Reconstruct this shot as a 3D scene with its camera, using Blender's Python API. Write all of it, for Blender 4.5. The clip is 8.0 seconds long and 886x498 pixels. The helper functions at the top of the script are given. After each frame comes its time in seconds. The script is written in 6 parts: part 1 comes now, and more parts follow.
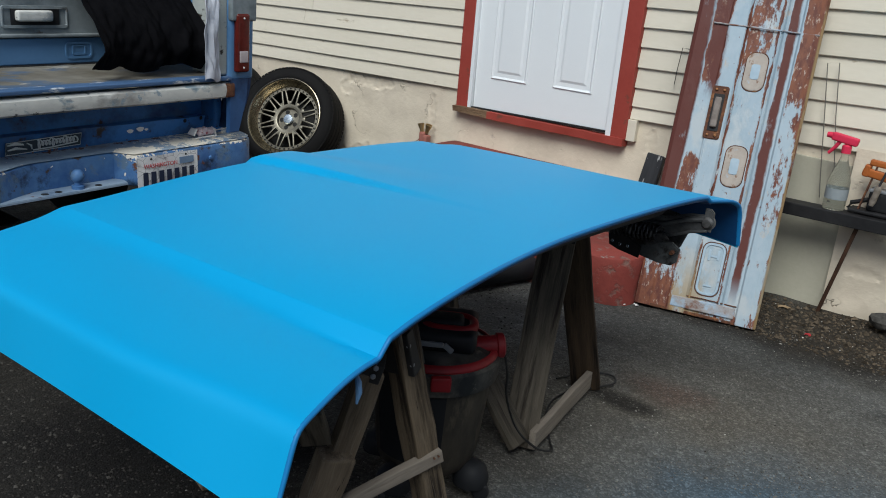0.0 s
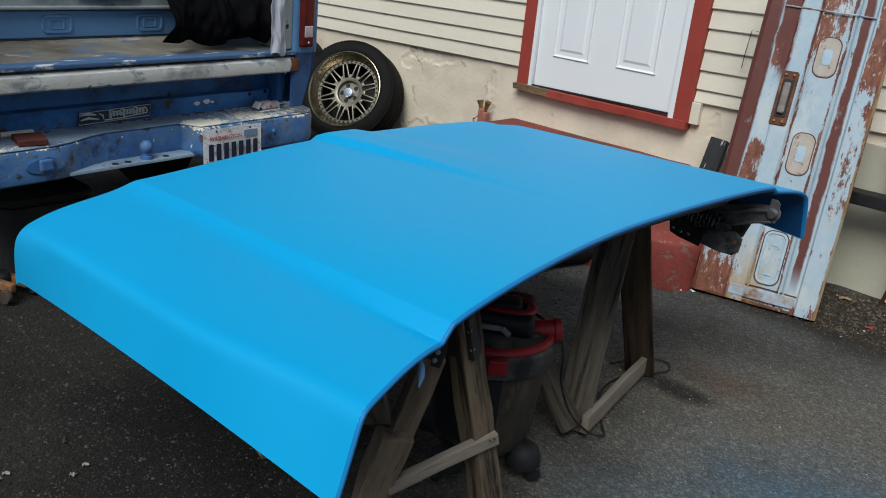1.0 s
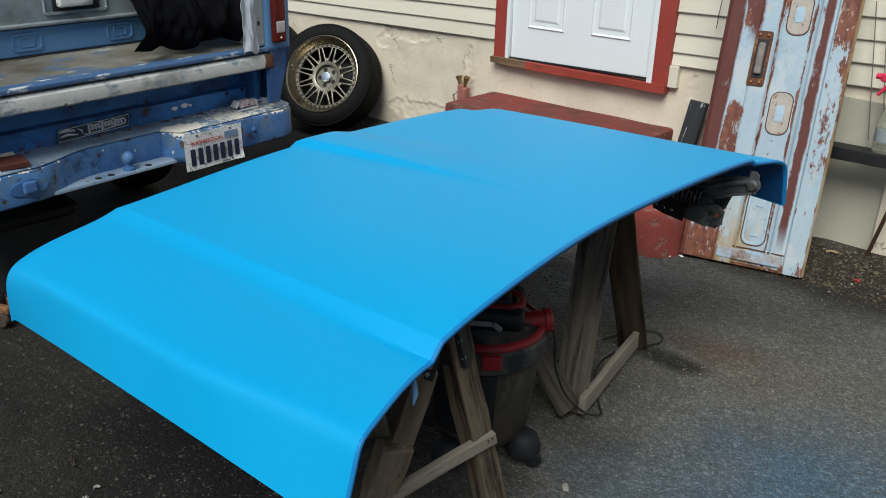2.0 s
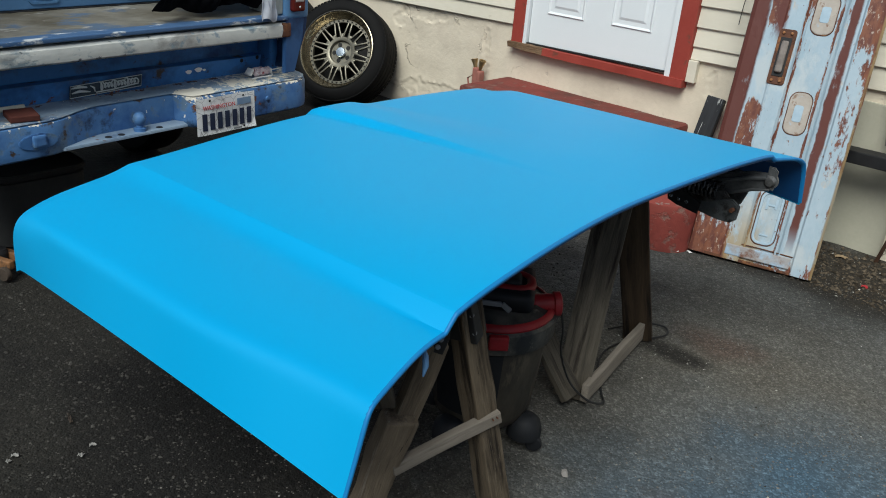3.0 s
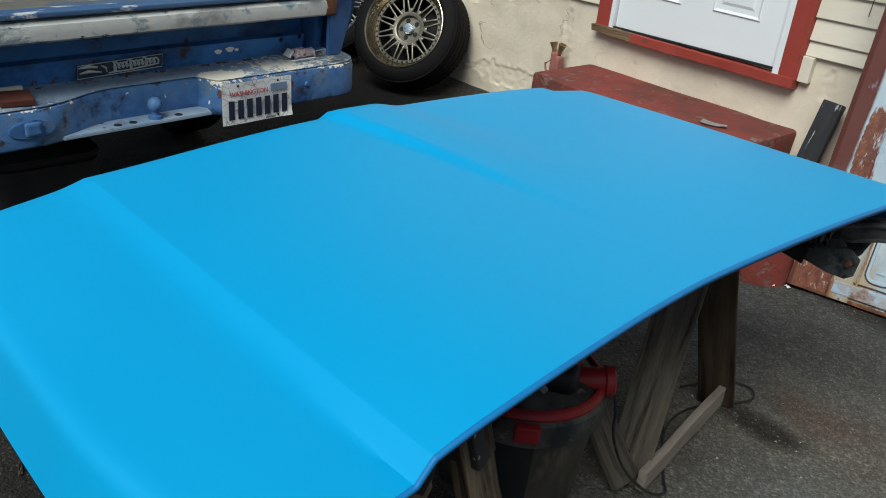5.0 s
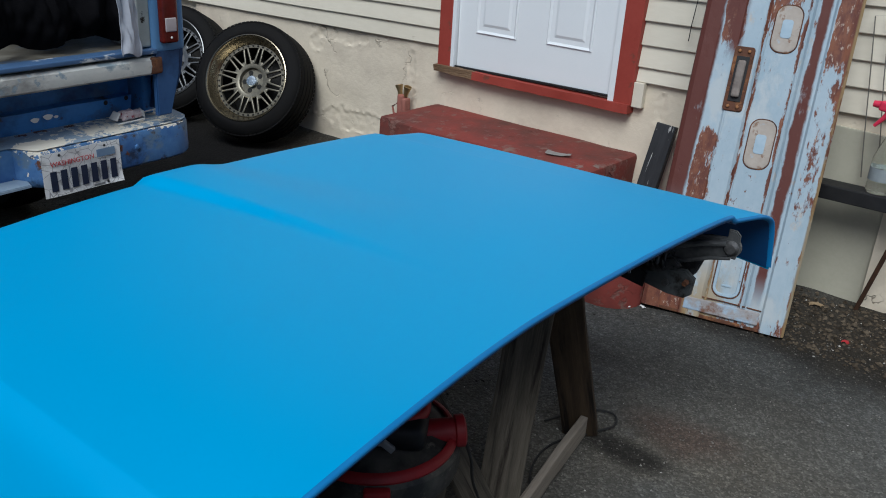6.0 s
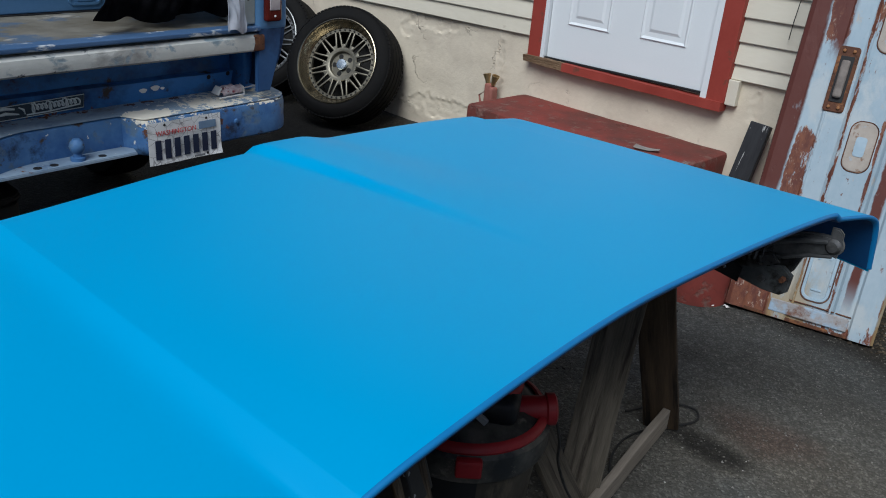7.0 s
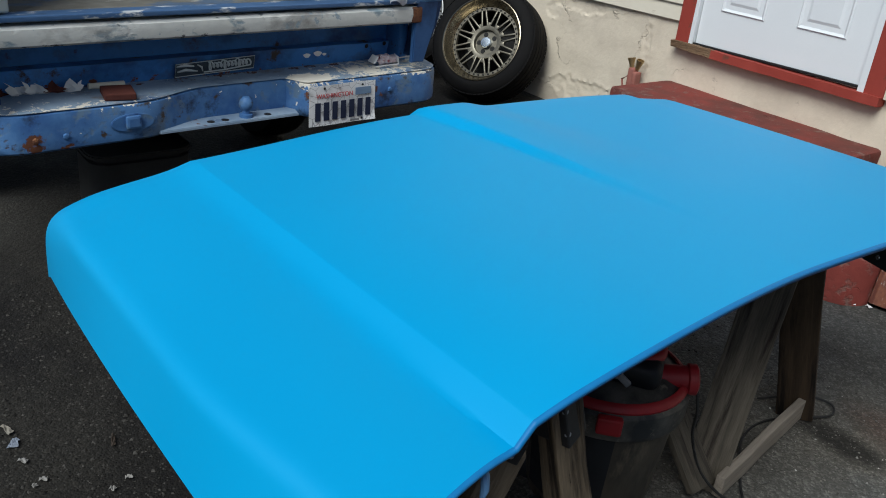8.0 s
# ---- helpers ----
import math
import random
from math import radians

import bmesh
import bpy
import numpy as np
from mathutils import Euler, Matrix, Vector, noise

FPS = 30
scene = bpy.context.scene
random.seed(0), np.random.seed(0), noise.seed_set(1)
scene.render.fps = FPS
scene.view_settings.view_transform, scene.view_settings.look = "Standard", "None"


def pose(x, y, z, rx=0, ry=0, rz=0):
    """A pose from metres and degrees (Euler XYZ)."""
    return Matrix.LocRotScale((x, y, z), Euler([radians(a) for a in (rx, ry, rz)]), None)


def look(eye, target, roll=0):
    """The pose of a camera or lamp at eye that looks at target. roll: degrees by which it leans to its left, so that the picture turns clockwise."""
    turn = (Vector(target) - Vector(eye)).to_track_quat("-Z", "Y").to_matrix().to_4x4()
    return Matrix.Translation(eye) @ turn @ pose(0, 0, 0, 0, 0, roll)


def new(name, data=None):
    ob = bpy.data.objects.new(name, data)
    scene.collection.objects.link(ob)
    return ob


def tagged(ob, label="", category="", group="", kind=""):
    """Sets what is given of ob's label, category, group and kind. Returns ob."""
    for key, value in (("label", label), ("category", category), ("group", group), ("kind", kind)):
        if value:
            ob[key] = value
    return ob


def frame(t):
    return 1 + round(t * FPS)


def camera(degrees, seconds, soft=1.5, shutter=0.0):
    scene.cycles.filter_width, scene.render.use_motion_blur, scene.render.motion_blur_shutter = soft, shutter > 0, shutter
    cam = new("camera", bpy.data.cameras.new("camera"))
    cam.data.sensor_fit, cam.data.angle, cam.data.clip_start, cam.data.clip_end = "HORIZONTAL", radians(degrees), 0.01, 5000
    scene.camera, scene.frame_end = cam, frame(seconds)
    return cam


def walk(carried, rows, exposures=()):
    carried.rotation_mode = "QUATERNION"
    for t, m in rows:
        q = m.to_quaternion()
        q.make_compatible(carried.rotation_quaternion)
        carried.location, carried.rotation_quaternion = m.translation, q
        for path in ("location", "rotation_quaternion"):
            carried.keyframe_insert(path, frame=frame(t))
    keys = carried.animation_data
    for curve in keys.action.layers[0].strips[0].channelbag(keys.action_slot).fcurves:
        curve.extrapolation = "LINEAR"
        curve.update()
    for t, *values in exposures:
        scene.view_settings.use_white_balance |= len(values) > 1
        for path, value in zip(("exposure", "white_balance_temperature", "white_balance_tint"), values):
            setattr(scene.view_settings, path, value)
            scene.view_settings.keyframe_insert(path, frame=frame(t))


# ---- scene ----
cam = camera(55.0, 8.0, 1.0)
PATH = [
    (0, (0.602, 0.119, 1.364), (-0.557, 1.627, 0.745), 5.0),
    (0.2, (0.591, 0.097, 1.368), (-0.625, 1.553, 0.737), 6.0),
    (0.5, (0.580, 0.097, 1.367), (-0.670, 1.518, 0.723), 6.9),
    (1, (0.585, 0.093, 1.394), (-0.645, 1.511, 0.703), 5.8),
    (1.5, (0.594, 0.107, 1.494), (-0.606, 1.508, 0.721), 1.7),
    (1.7, (0.591, 0.117, 1.504), (-0.602, 1.523, 0.730), 1.5),
    (2.8, (0.581, 0.086, 1.484), (-0.609, 1.485, 0.692), 4.0),
    (3, (0.554, 0.099, 1.461), (-0.629, 1.499, 0.661), 5.1),
    (3.3, (0.464, 0.121, 1.414), (-0.711, 1.521, 0.602), 5.7),
    (3.5, (0.406, 0.130, 1.368), (-0.740, 1.512, 0.488), 6.6),
    (3.8, (0.344, 0.181, 1.297), (-0.742, 1.527, 0.293), 8.7),
    (4, (0.318, 0.259, 1.268), (-0.772, 1.602, 0.264), 9.3),
    (4.2, (0.298, 0.383, 1.293), (-0.813, 1.710, 0.291), 9.7),
    (4.5, (0.283, 0.505, 1.369), (-0.930, 1.733, 0.359), 7.7),
    (4.7, (0.283, 0.539, 1.404), (-0.970, 1.748, 0.420), 6.9),
    (5, (0.296, 0.568, 1.441), (-1.002, 1.807, 0.559), 5.9),
    (5.2, (0.305, 0.600, 1.445), (-1.001, 1.872, 0.621), 4.8),
    (6.3, (0.321, 0.706, 1.439), (-0.782, 2.182, 0.661), 3.7),
    (6.5, (0.306, 0.676, 1.429), (-0.819, 2.134, 0.648), 3.7),
    (6.8, (0.293, 0.643, 1.418), (-0.869, 2.069, 0.633), 5.4),
    (7, (0.292, 0.616, 1.415), (-0.952, 1.966, 0.619), 5.1),
    (7.2, (0.287, 0.587, 1.412), (-1.032, 1.853, 0.602), 5.0),
    (7.5, (0.292, 0.534, 1.413), (-1.101, 1.710, 0.590), 5.3),
    (8, (0.310, 0.484, 1.392), (-1.095, 1.626, 0.543), 6.1),
]
EXPOSURES = [(0.0, -0.46, 6400, 9), (1.0, -0.42, 6450, 9), (1.5, -0.24, 6550, 8), (3.0, -0.28, 6500, 6), (4.0, -0.19, 6750, 4), (4.5, -0.17, 6800, 4), (5.2, -0.44, 6380, 7), (6.3, -0.62, 6080, 10), (6.5, -0.62, 6080, 10), (7.5, -0.58, 6130, 10), (8.0, -0.42, 6330, 9)]
walk(cam, [(t, look(eye, target, roll)) for t, eye, target, roll in PATH], EXPOSURES)

# ---- light ----
SUN_ELEV, SUN_ROT = radians(51), radians(163)
world = bpy.data.worlds.new("sky")
scene.world = world
world.use_nodes = True
wn, wl = world.node_tree.nodes, world.node_tree.links
sky = wn.new("ShaderNodeTexSky")
sky.sky_type, sky.sun_disc = "NISHITA", False
sky.sun_elevation, sky.sun_rotation = SUN_ELEV, SUN_ROT
sky.air_density, sky.dust_density, sky.ozone_density = 1.0, 2.5, 1.0
wl.new(sky.outputs[0], wn["Background"].inputs["Color"])
wn["Background"].inputs["Strength"].default_value = 0.105
sun = new("sun", bpy.data.lights.new("sun", "SUN"))
sun.data.energy, sun.data.angle, sun.data.color = 4.1, radians(34), (0.92, 0.955, 0.95)
sun.matrix_basis = pose(0, 0, 0, 39, 0, 23)

# ---- materials ----


def surf(name, c1, c2, scale=6.0, rough=(0.6, 0.8), bump=0.3, metal=0.0, fine=60.0, stretch=(1, 1, 1),
         patches=(), rand=0.0, island=0.0, depth=0.004, coat=0.0, spec=0.28):
    """Two colours mixed by noise at two scales, with roughness and relief that follow; patches: (colour, scale, threshold, softness, seed)."""
    m = bpy.data.materials.new(name)
    m.use_nodes = True
    n, l = m.node_tree.nodes, m.node_tree.links
    b = n["Principled BSDF"]
    tc = n.new("ShaderNodeTexCoord")
    mp = n.new("ShaderNodeMapping")
    mp.inputs["Scale"].default_value = stretch
    l.new(tc.outputs["Object"], mp.inputs["Vector"])
    src = mp.outputs[0]
    info = n.new("ShaderNodeObjectInfo")
    if rand:
        sh = n.new("ShaderNodeVectorMath")
        sh.operation = "MULTIPLY_ADD"
        sh.inputs[1].default_value = (7.3, 5.1, 3.7)
        l.new(info.outputs["Random"], sh.inputs[0])
        l.new(mp.outputs[0], sh.inputs[2])
        src = sh.outputs[0]

    def noise_tex(sc, detail=4.0, seed=0.0, rough_=0.6):
        t = n.new("ShaderNodeTexNoise")
        t.noise_dimensions = "4D"
        t.inputs["W"].default_value = seed
        t.inputs["Scale"].default_value = sc
        t.inputs["Detail"].default_value = detail
        t.inputs["Roughness"].default_value = rough_
        l.new(src, t.inputs["Vector"])
        return t.outputs[0]

    def ramp(fac, lo, hi):
        r = n.new("ShaderNodeMapRange")
        r.inputs["From Min"].default_value, r.inputs["From Max"].default_value = lo, hi
        l.new(fac, r.inputs["Value"])
        return r.outputs[0]

    def mix(fac, a, b_):
        x = n.new("ShaderNodeMix")
        x.data_type = "RGBA"
        l.new(fac, x.inputs["Factor"])
        for v, sock in ((a, x.inputs[6]), (b_, x.inputs[7])):
            if isinstance(v, tuple):
                sock.default_value = (*v, 1)
            else:
                l.new(v, sock)
        return x.outputs[2]
    big, small = noise_tex(scale, 5), noise_tex(fine, 3, 2.0)
    add = n.new("ShaderNodeMath")
    add.operation = "MULTIPLY_ADD"
    l.new(small, add.inputs[0])
    add.inputs[1].default_value = 0.5
    l.new(big, add.inputs[2])
    fac = ramp(add.outputs[0], 0.5, 1.0)
    col = mix(fac, c1, c2)
    height = add.outputs[0]
    for color, sc, th, soft, seed in patches:
        f = ramp(noise_tex(sc, 6, seed, 0.65), th - soft, th + soft)
        col = mix(f, col, color)
        h = n.new("ShaderNodeMath")
        h.operation = "MULTIPLY_ADD"
        l.new(f, h.inputs[0])
        h.inputs[1].default_value = -0.5
        l.new(height, h.inputs[2])
        height = h.outputs[0]
    if rand or island:
        v = n.new("ShaderNodeHueSaturation")
        if island:
            geo = n.new("ShaderNodeNewGeometry")
            f = geo.outputs["Random Per Island"]
        else:
            f = info.outputs["Random"]
        a = max(rand, island)
        r = n.new("ShaderNodeMapRange")
        r.inputs["To Min"].default_value, r.inputs["To Max"].default_value = 1 - a, 1 + a
        l.new(f, r.inputs["Value"])
        l.new(r.outputs[0], v.inputs["Value"])
        l.new(col, v.inputs["Color"])
        col = v.outputs[0]
    l.new(col, b.inputs["Base Color"])
    rr = n.new("ShaderNodeMapRange")
    rr.inputs["To Min"].default_value, rr.inputs["To Max"].default_value = rough
    l.new(fac, rr.inputs["Value"])
    l.new(rr.outputs[0], b.inputs["Roughness"])
    b.inputs["Metallic"].default_value = metal
    b.inputs["Specular IOR Level"].default_value = spec
    b.inputs["Coat Weight"].default_value = coat
    if bump:
        bp = n.new("ShaderNodeBump")
        bp.inputs["Strength"].default_value, bp.inputs["Distance"].default_value = bump, depth
        l.new(height, bp.inputs["Height"])
        l.new(bp.outputs[0], b.inputs["Normal"])
    return m


HOOD = surf("satin_blue_paint", (0.001, 0.312, 0.615), (0.0015, 0.330, 0.64), 2.0, (0.42, 0.5), 0.03, fine=420)
HOOD.node_tree.nodes["Principled BSDF"].inputs["Specular IOR Level"].default_value = 0.32
# Rolled rear edge, about half as bright as the skin's blue.
HOOD_EDGE = surf("deep_blue_edge", (0.006, 0.155, 0.40), (0.009, 0.185, 0.45), 9, (0.42, 0.55), 0.08)
# Inner side and flanges: a far darker blue than the skin.
HOOD_IN = surf("dark_inner_blue", (0.003, 0.042, 0.135), (0.006, 0.060, 0.18), 5, (0.45, 0.6), 0.1)
BLACK_STEEL = surf("black_painted_steel", (0.009, 0.009, 0.010), (0.022, 0.022, 0.023), 9, (0.45, 0.7), 0.2)
ARM_STEEL = surf("worn_grey_black_steel", (0.06, 0.065, 0.068), (0.17, 0.175, 0.18), 14, (0.28, 0.5), 0.3, metal=0.5)
GREASY = surf("greasy_dark_steel", (0.05, 0.052, 0.055), (0.15, 0.15, 0.15), 22, (0.25, 0.55), 0.4, metal=0.5,
              patches=(((0.02, 0.017, 0.014), 14, 0.55, 0.1, 3.0),))
WOOD = surf("weathered_lumber", (0.070, 0.053, 0.036), (0.235, 0.184, 0.128), 5, (0.75, 0.9), 0.8, fine=40, stretch=(0.6, 9, 9), rand=0.2,
            patches=(((0.035, 0.026, 0.019), 4, 0.60, 0.06, 5.0), ((0.26, 0.22, 0.17), 7, 0.63, 0.05, 15.0), ((0.025, 0.018, 0.013), 12, 0.66, 0.02, 25.0)))
WOOD_BROWN = surf("stained_brown_lumber", (0.062, 0.046, 0.030), (0.215, 0.165, 0.110), 4, (0.75, 0.9), 0.9, fine=34, stretch=(0.5, 8, 8), rand=0.1,
                  patches=(((0.022, 0.015, 0.010), 4.5, 0.57, 0.06, 5.0), ((0.26, 0.21, 0.15), 8, 0.63, 0.05, 15.0), ((0.012, 0.009, 0.007), 15, 0.66, 0.02, 25.0)))
# Lumber tone for the far sawhorse and the gusset, set darker than WOOD.
WOOD_DARK = surf("dark_lumber", (0.038, 0.032, 0.024), (0.132, 0.113, 0.086), 5, (0.75, 0.9), 0.8, fine=40, stretch=(0.6, 9, 9), rand=0.2,
                 patches=(((0.018, 0.013, 0.010), 4, 0.58, 0.06, 5.0), ((0.13, 0.11, 0.085), 7, 0.64, 0.05, 15.0)))
WOOD_DEEP = surf("dark_brown_lumber", (0.022, 0.014, 0.008), (0.085, 0.056, 0.032), 4, (0.75, 0.9), 0.9, fine=34, stretch=(0.5, 8, 8), rand=0.1,
                 patches=(((0.010, 0.007, 0.005), 4.5, 0.57, 0.06, 5.0),))
WOOD_PALE = surf("pale_lumber", (0.145, 0.122, 0.098), (0.28, 0.243, 0.198), 5, (0.75, 0.9), 0.6, fine=28, stretch=(0.7, 9, 9), rand=0.15,
                 patches=(((0.09, 0.07, 0.05), 5, 0.64, 0.08, 5.0),))
VAC_BLACK = surf("dusty_black_plastic", (0.005, 0.006, 0.008), (0.015, 0.016, 0.018), 8, (0.4, 0.75), 0.15)
VAC_TANK = surf("dusty_tank_plastic", (0.004, 0.0042, 0.0045), (0.020, 0.019, 0.017), 4, (0.3, 0.7), 0.15, stretch=(1, 1, 0.35), patches=(((0.060, 0.050, 0.037), 5, 0.51, 0.10, 4.0), ((0.085, 0.070, 0.050), 16, 0.62, 0.05, 14.0)))
VAC_COLLAR = surf("dusty_collar_plastic", (0.008, 0.009, 0.010), (0.022, 0.023, 0.024), 6, (0.3, 0.6), 0.15, patches=(((0.085, 0.080, 0.070), 7, 0.54, 0.10, 4.0), ((0.13, 0.12, 0.10), 30, 0.64, 0.04, 9.0)))
VAC_RED = surf("red_plastic", (0.24, 0.010, 0.015), (0.16, 0.010, 0.013), 8, (0.4, 0.6), 0.1)
GREY_PLASTIC = surf("grey_plastic", (0.16, 0.17, 0.18), (0.22, 0.23, 0.24), 8, (0.45, 0.6), 0.1)
RUBBER = surf("tyre_rubber", (0.004, 0.004, 0.0045), (0.010, 0.0095, 0.009), 12, (0.7, 0.85), 0.2, spec=0.15)
RIM_LIP = surf("bronze_lip", (0.34, 0.295, 0.21), (0.37, 0.32, 0.23), 1, (0.25, 0.28), 0.0, metal=0.97)
RIM_FACE = surf("champagne_alloy", (0.150, 0.138, 0.108), (0.215, 0.200, 0.160), 10, (0.32, 0.42), 0.05, metal=0.65)
RIM_SILVER = surf("silver_alloy", (0.13, 0.135, 0.135), (0.19, 0.195, 0.195), 10, (0.3, 0.4), 0.05, metal=0.8)
HINGE_GREY = surf("dull_grey_steel", (0.055, 0.062, 0.065), (0.13, 0.14, 0.142), 12, (0.35, 0.6), 0.3, metal=0.3, patches=(((0.02, 0.018, 0.016), 16, 0.58, 0.06, 3.0),))
# Truck's lower corner: its shading is put into a darker blue.
SKIRT_BLUE = surf("shaded_skirt_blue", (0.028, 0.085, 0.215), (0.045, 0.115, 0.26), 4, (0.4, 0.6), 0.3, fine=60, patches=(((0.015, 0.04, 0.10), 4, 0.56, 0.08, 2.0),))
RIM_DARK = surf("rim_barrel", (0.006, 0.006, 0.006), (0.014, 0.014, 0.013), 10, (0.5, 0.7), 0.05)
CAP = surf("centre_cap_metal", (0.45, 0.55, 0.65), (0.6, 0.68, 0.75), 10, (0.2, 0.3), 0.02, metal=0.9)
STUCCO = surf("cream_stucco", (0.66, 0.585, 0.458), (0.75, 0.67, 0.536), 2.2, (0.85, 0.95), 0.4, fine=45, depth=0.012,
              patches=(((0.56, 0.485, 0.385), 1.6, 0.56, 0.10, 4.0), ((0.52, 0.455, 0.36), 9.0, 0.66, 0.03, 8.0)))
SIDING = surf("cream_clapboard_paint", (0.625, 0.578, 0.466), (0.715, 0.668, 0.556), 3, (0.55, 0.75), 0.25, fine=70, stretch=(0.25, 1, 1), rand=0.05,
              patches=(((0.40, 0.34, 0.25), 9, 0.66, 0.02, 6.0),))
RED_TRIM = surf("brick_red_paint", (0.27, 0.042, 0.030), (0.33, 0.058, 0.042), 4, (0.5, 0.7), 0.3, fine=60,
                patches=(((0.15, 0.06, 0.04), 11, 0.65, 0.03, 2.0),))
ROT = surf("bare_rotten_wood", (0.10, 0.062, 0.035), (0.26, 0.17, 0.10), 10, (0.8, 0.95), 0.9, fine=50, stretch=(0.6, 5, 5), depth=0.01)
DOOR_WHITE = surf("white_door_paint", (0.715, 0.75, 0.765), (0.755, 0.79, 0.80), 2, (0.5, 0.6), 0.05, fine=150)
RED_CONC = surf("red_painted_concrete", (0.17, 0.034, 0.027), (0.25, 0.052, 0.040), 3, (0.7, 0.9), 0.7, fine=35, depth=0.01,
                patches=(((0.11, 0.040, 0.032), 3, 0.54, 0.1, 3.0), ((0.24, 0.205, 0.18), 7, 0.645, 0.02, 9.0), ((0.20, 0.11, 0.09), 14, 0.60, 0.05, 19.0)))
ASPHALT = surf("gravelly_asphalt", (0.086, 0.088, 0.082), (0.162, 0.164, 0.154), 1.3, (0.8, 0.97), 0.6, fine=60, depth=0.010, spec=0.2,
               patches=(((0.125, 0.116, 0.098), 0.9, 0.56, 0.10, 3.0), ((0.040, 0.041, 0.041), 2.6, 0.60, 0.06, 7.0), ((0.175, 0.18, 0.178), 7.0, 0.63, 0.05, 31.0)))


def aggregate(m, scale, light):
    """Small stones bound in the surface: cells of differing tone, with relief."""
    n, l = m.node_tree.nodes, m.node_tree.links
    b = n["Principled BSDF"]
    col = b.inputs["Base Color"].links[0].from_socket
    tc = n.new("ShaderNodeTexCoord")
    prev = None
    for sc, amount in ((scale, 1.0), (scale * 0.42, 0.5)):
        vo = n.new("ShaderNodeTexVoronoi")
        vo.inputs["Scale"].default_value = sc
        l.new(tc.outputs["Object"], vo.inputs["Vector"])
        sep = n.new("ShaderNodeSeparateColor")
        l.new(vo.outputs["Color"], sep.inputs[0])
        pw = n.new("ShaderNodeMath")
        pw.operation = "POWER"
        pw.inputs[1].default_value = 3.0
        l.new(sep.outputs[0], pw.inputs[0])
        r = n.new("ShaderNodeMapRange")
        r.inputs["To Min"].default_value, r.inputs["To Max"].default_value = 1 - 0.34 * amount, 1 + light * amount
        l.new(pw.outputs[0], r.inputs["Value"])
        hs = n.new("ShaderNodeHueSaturation")
        l.new(r.outputs[0], hs.inputs["Value"])
        l.new(col, hs.inputs["Color"])
        col = hs.outputs[0]
        bp = n.new("ShaderNodeBump")
        bp.invert = True
        bp.inputs["Strength"].default_value, bp.inputs["Distance"].default_value = 0.75 if sc == scale else 0.4, 0.5 / sc
        l.new(vo.outputs["Distance"], bp.inputs["Height"])
        if prev is None:
            prev = b.inputs["Normal"].links[0].from_socket
        l.new(prev, bp.inputs["Normal"])
        prev = bp.outputs[0]
    l.new(col, b.inputs["Base Color"])
    l.new(prev, b.inputs["Normal"])


def tint_at(m, colour, spots, freq=3.5, ragged=1.2, edge=0.8):
    """Old stains, wear and painted shade or sheen with ragged edges: ovals (x, y, half width, half depth, strength)
    seen from above.
    """
    n, l = m.node_tree.nodes, m.node_tree.links
    b = n["Principled BSDF"]
    col = b.inputs["Base Color"].links[0].from_socket
    tc = n.new("ShaderNodeTexCoord")
    nz = n.new("ShaderNodeTexNoise")
    nz.inputs["Scale"].default_value, nz.inputs["Detail"].default_value = freq, 8
    l.new(tc.outputs["Object"], nz.inputs["Vector"])
    for x, y, a, c, k in spots:
        mp = n.new("ShaderNodeMapping")
        mp.vector_type = "TEXTURE"
        mp.inputs["Location"].default_value, mp.inputs["Scale"].default_value = (x, y, 0), (a, c, 50)
        l.new(tc.outputs["Object"], mp.inputs["Vector"])
        ln = n.new("ShaderNodeVectorMath")
        ln.operation = "LENGTH"
        l.new(mp.outputs[0], ln.inputs[0])
        ad = n.new("ShaderNodeMath")
        ad.operation = "MULTIPLY_ADD"
        l.new(nz.outputs[0], ad.inputs[0])
        ad.inputs[1].default_value = ragged
        l.new(ln.outputs["Value"], ad.inputs[2])
        r = n.new("ShaderNodeMapRange")
        mid = 0.95 + ragged * 0.5
        r.inputs["From Min"].default_value, r.inputs["From Max"].default_value = mid - edge / 2, mid + edge / 2
        r.inputs["To Min"].default_value, r.inputs["To Max"].default_value = k, 0.0
        l.new(ad.outputs[0], r.inputs["Value"])
        mx = n.new("ShaderNodeMix")
        mx.data_type, mx.blend_type = "RGBA", "MIX"
        l.new(r.outputs[0], mx.inputs["Factor"])
        l.new(col, mx.inputs[6])
        mx.inputs[7].default_value = (*colour, 1)
        col = mx.outputs[2]
    l.new(col, b.inputs["Base Color"])


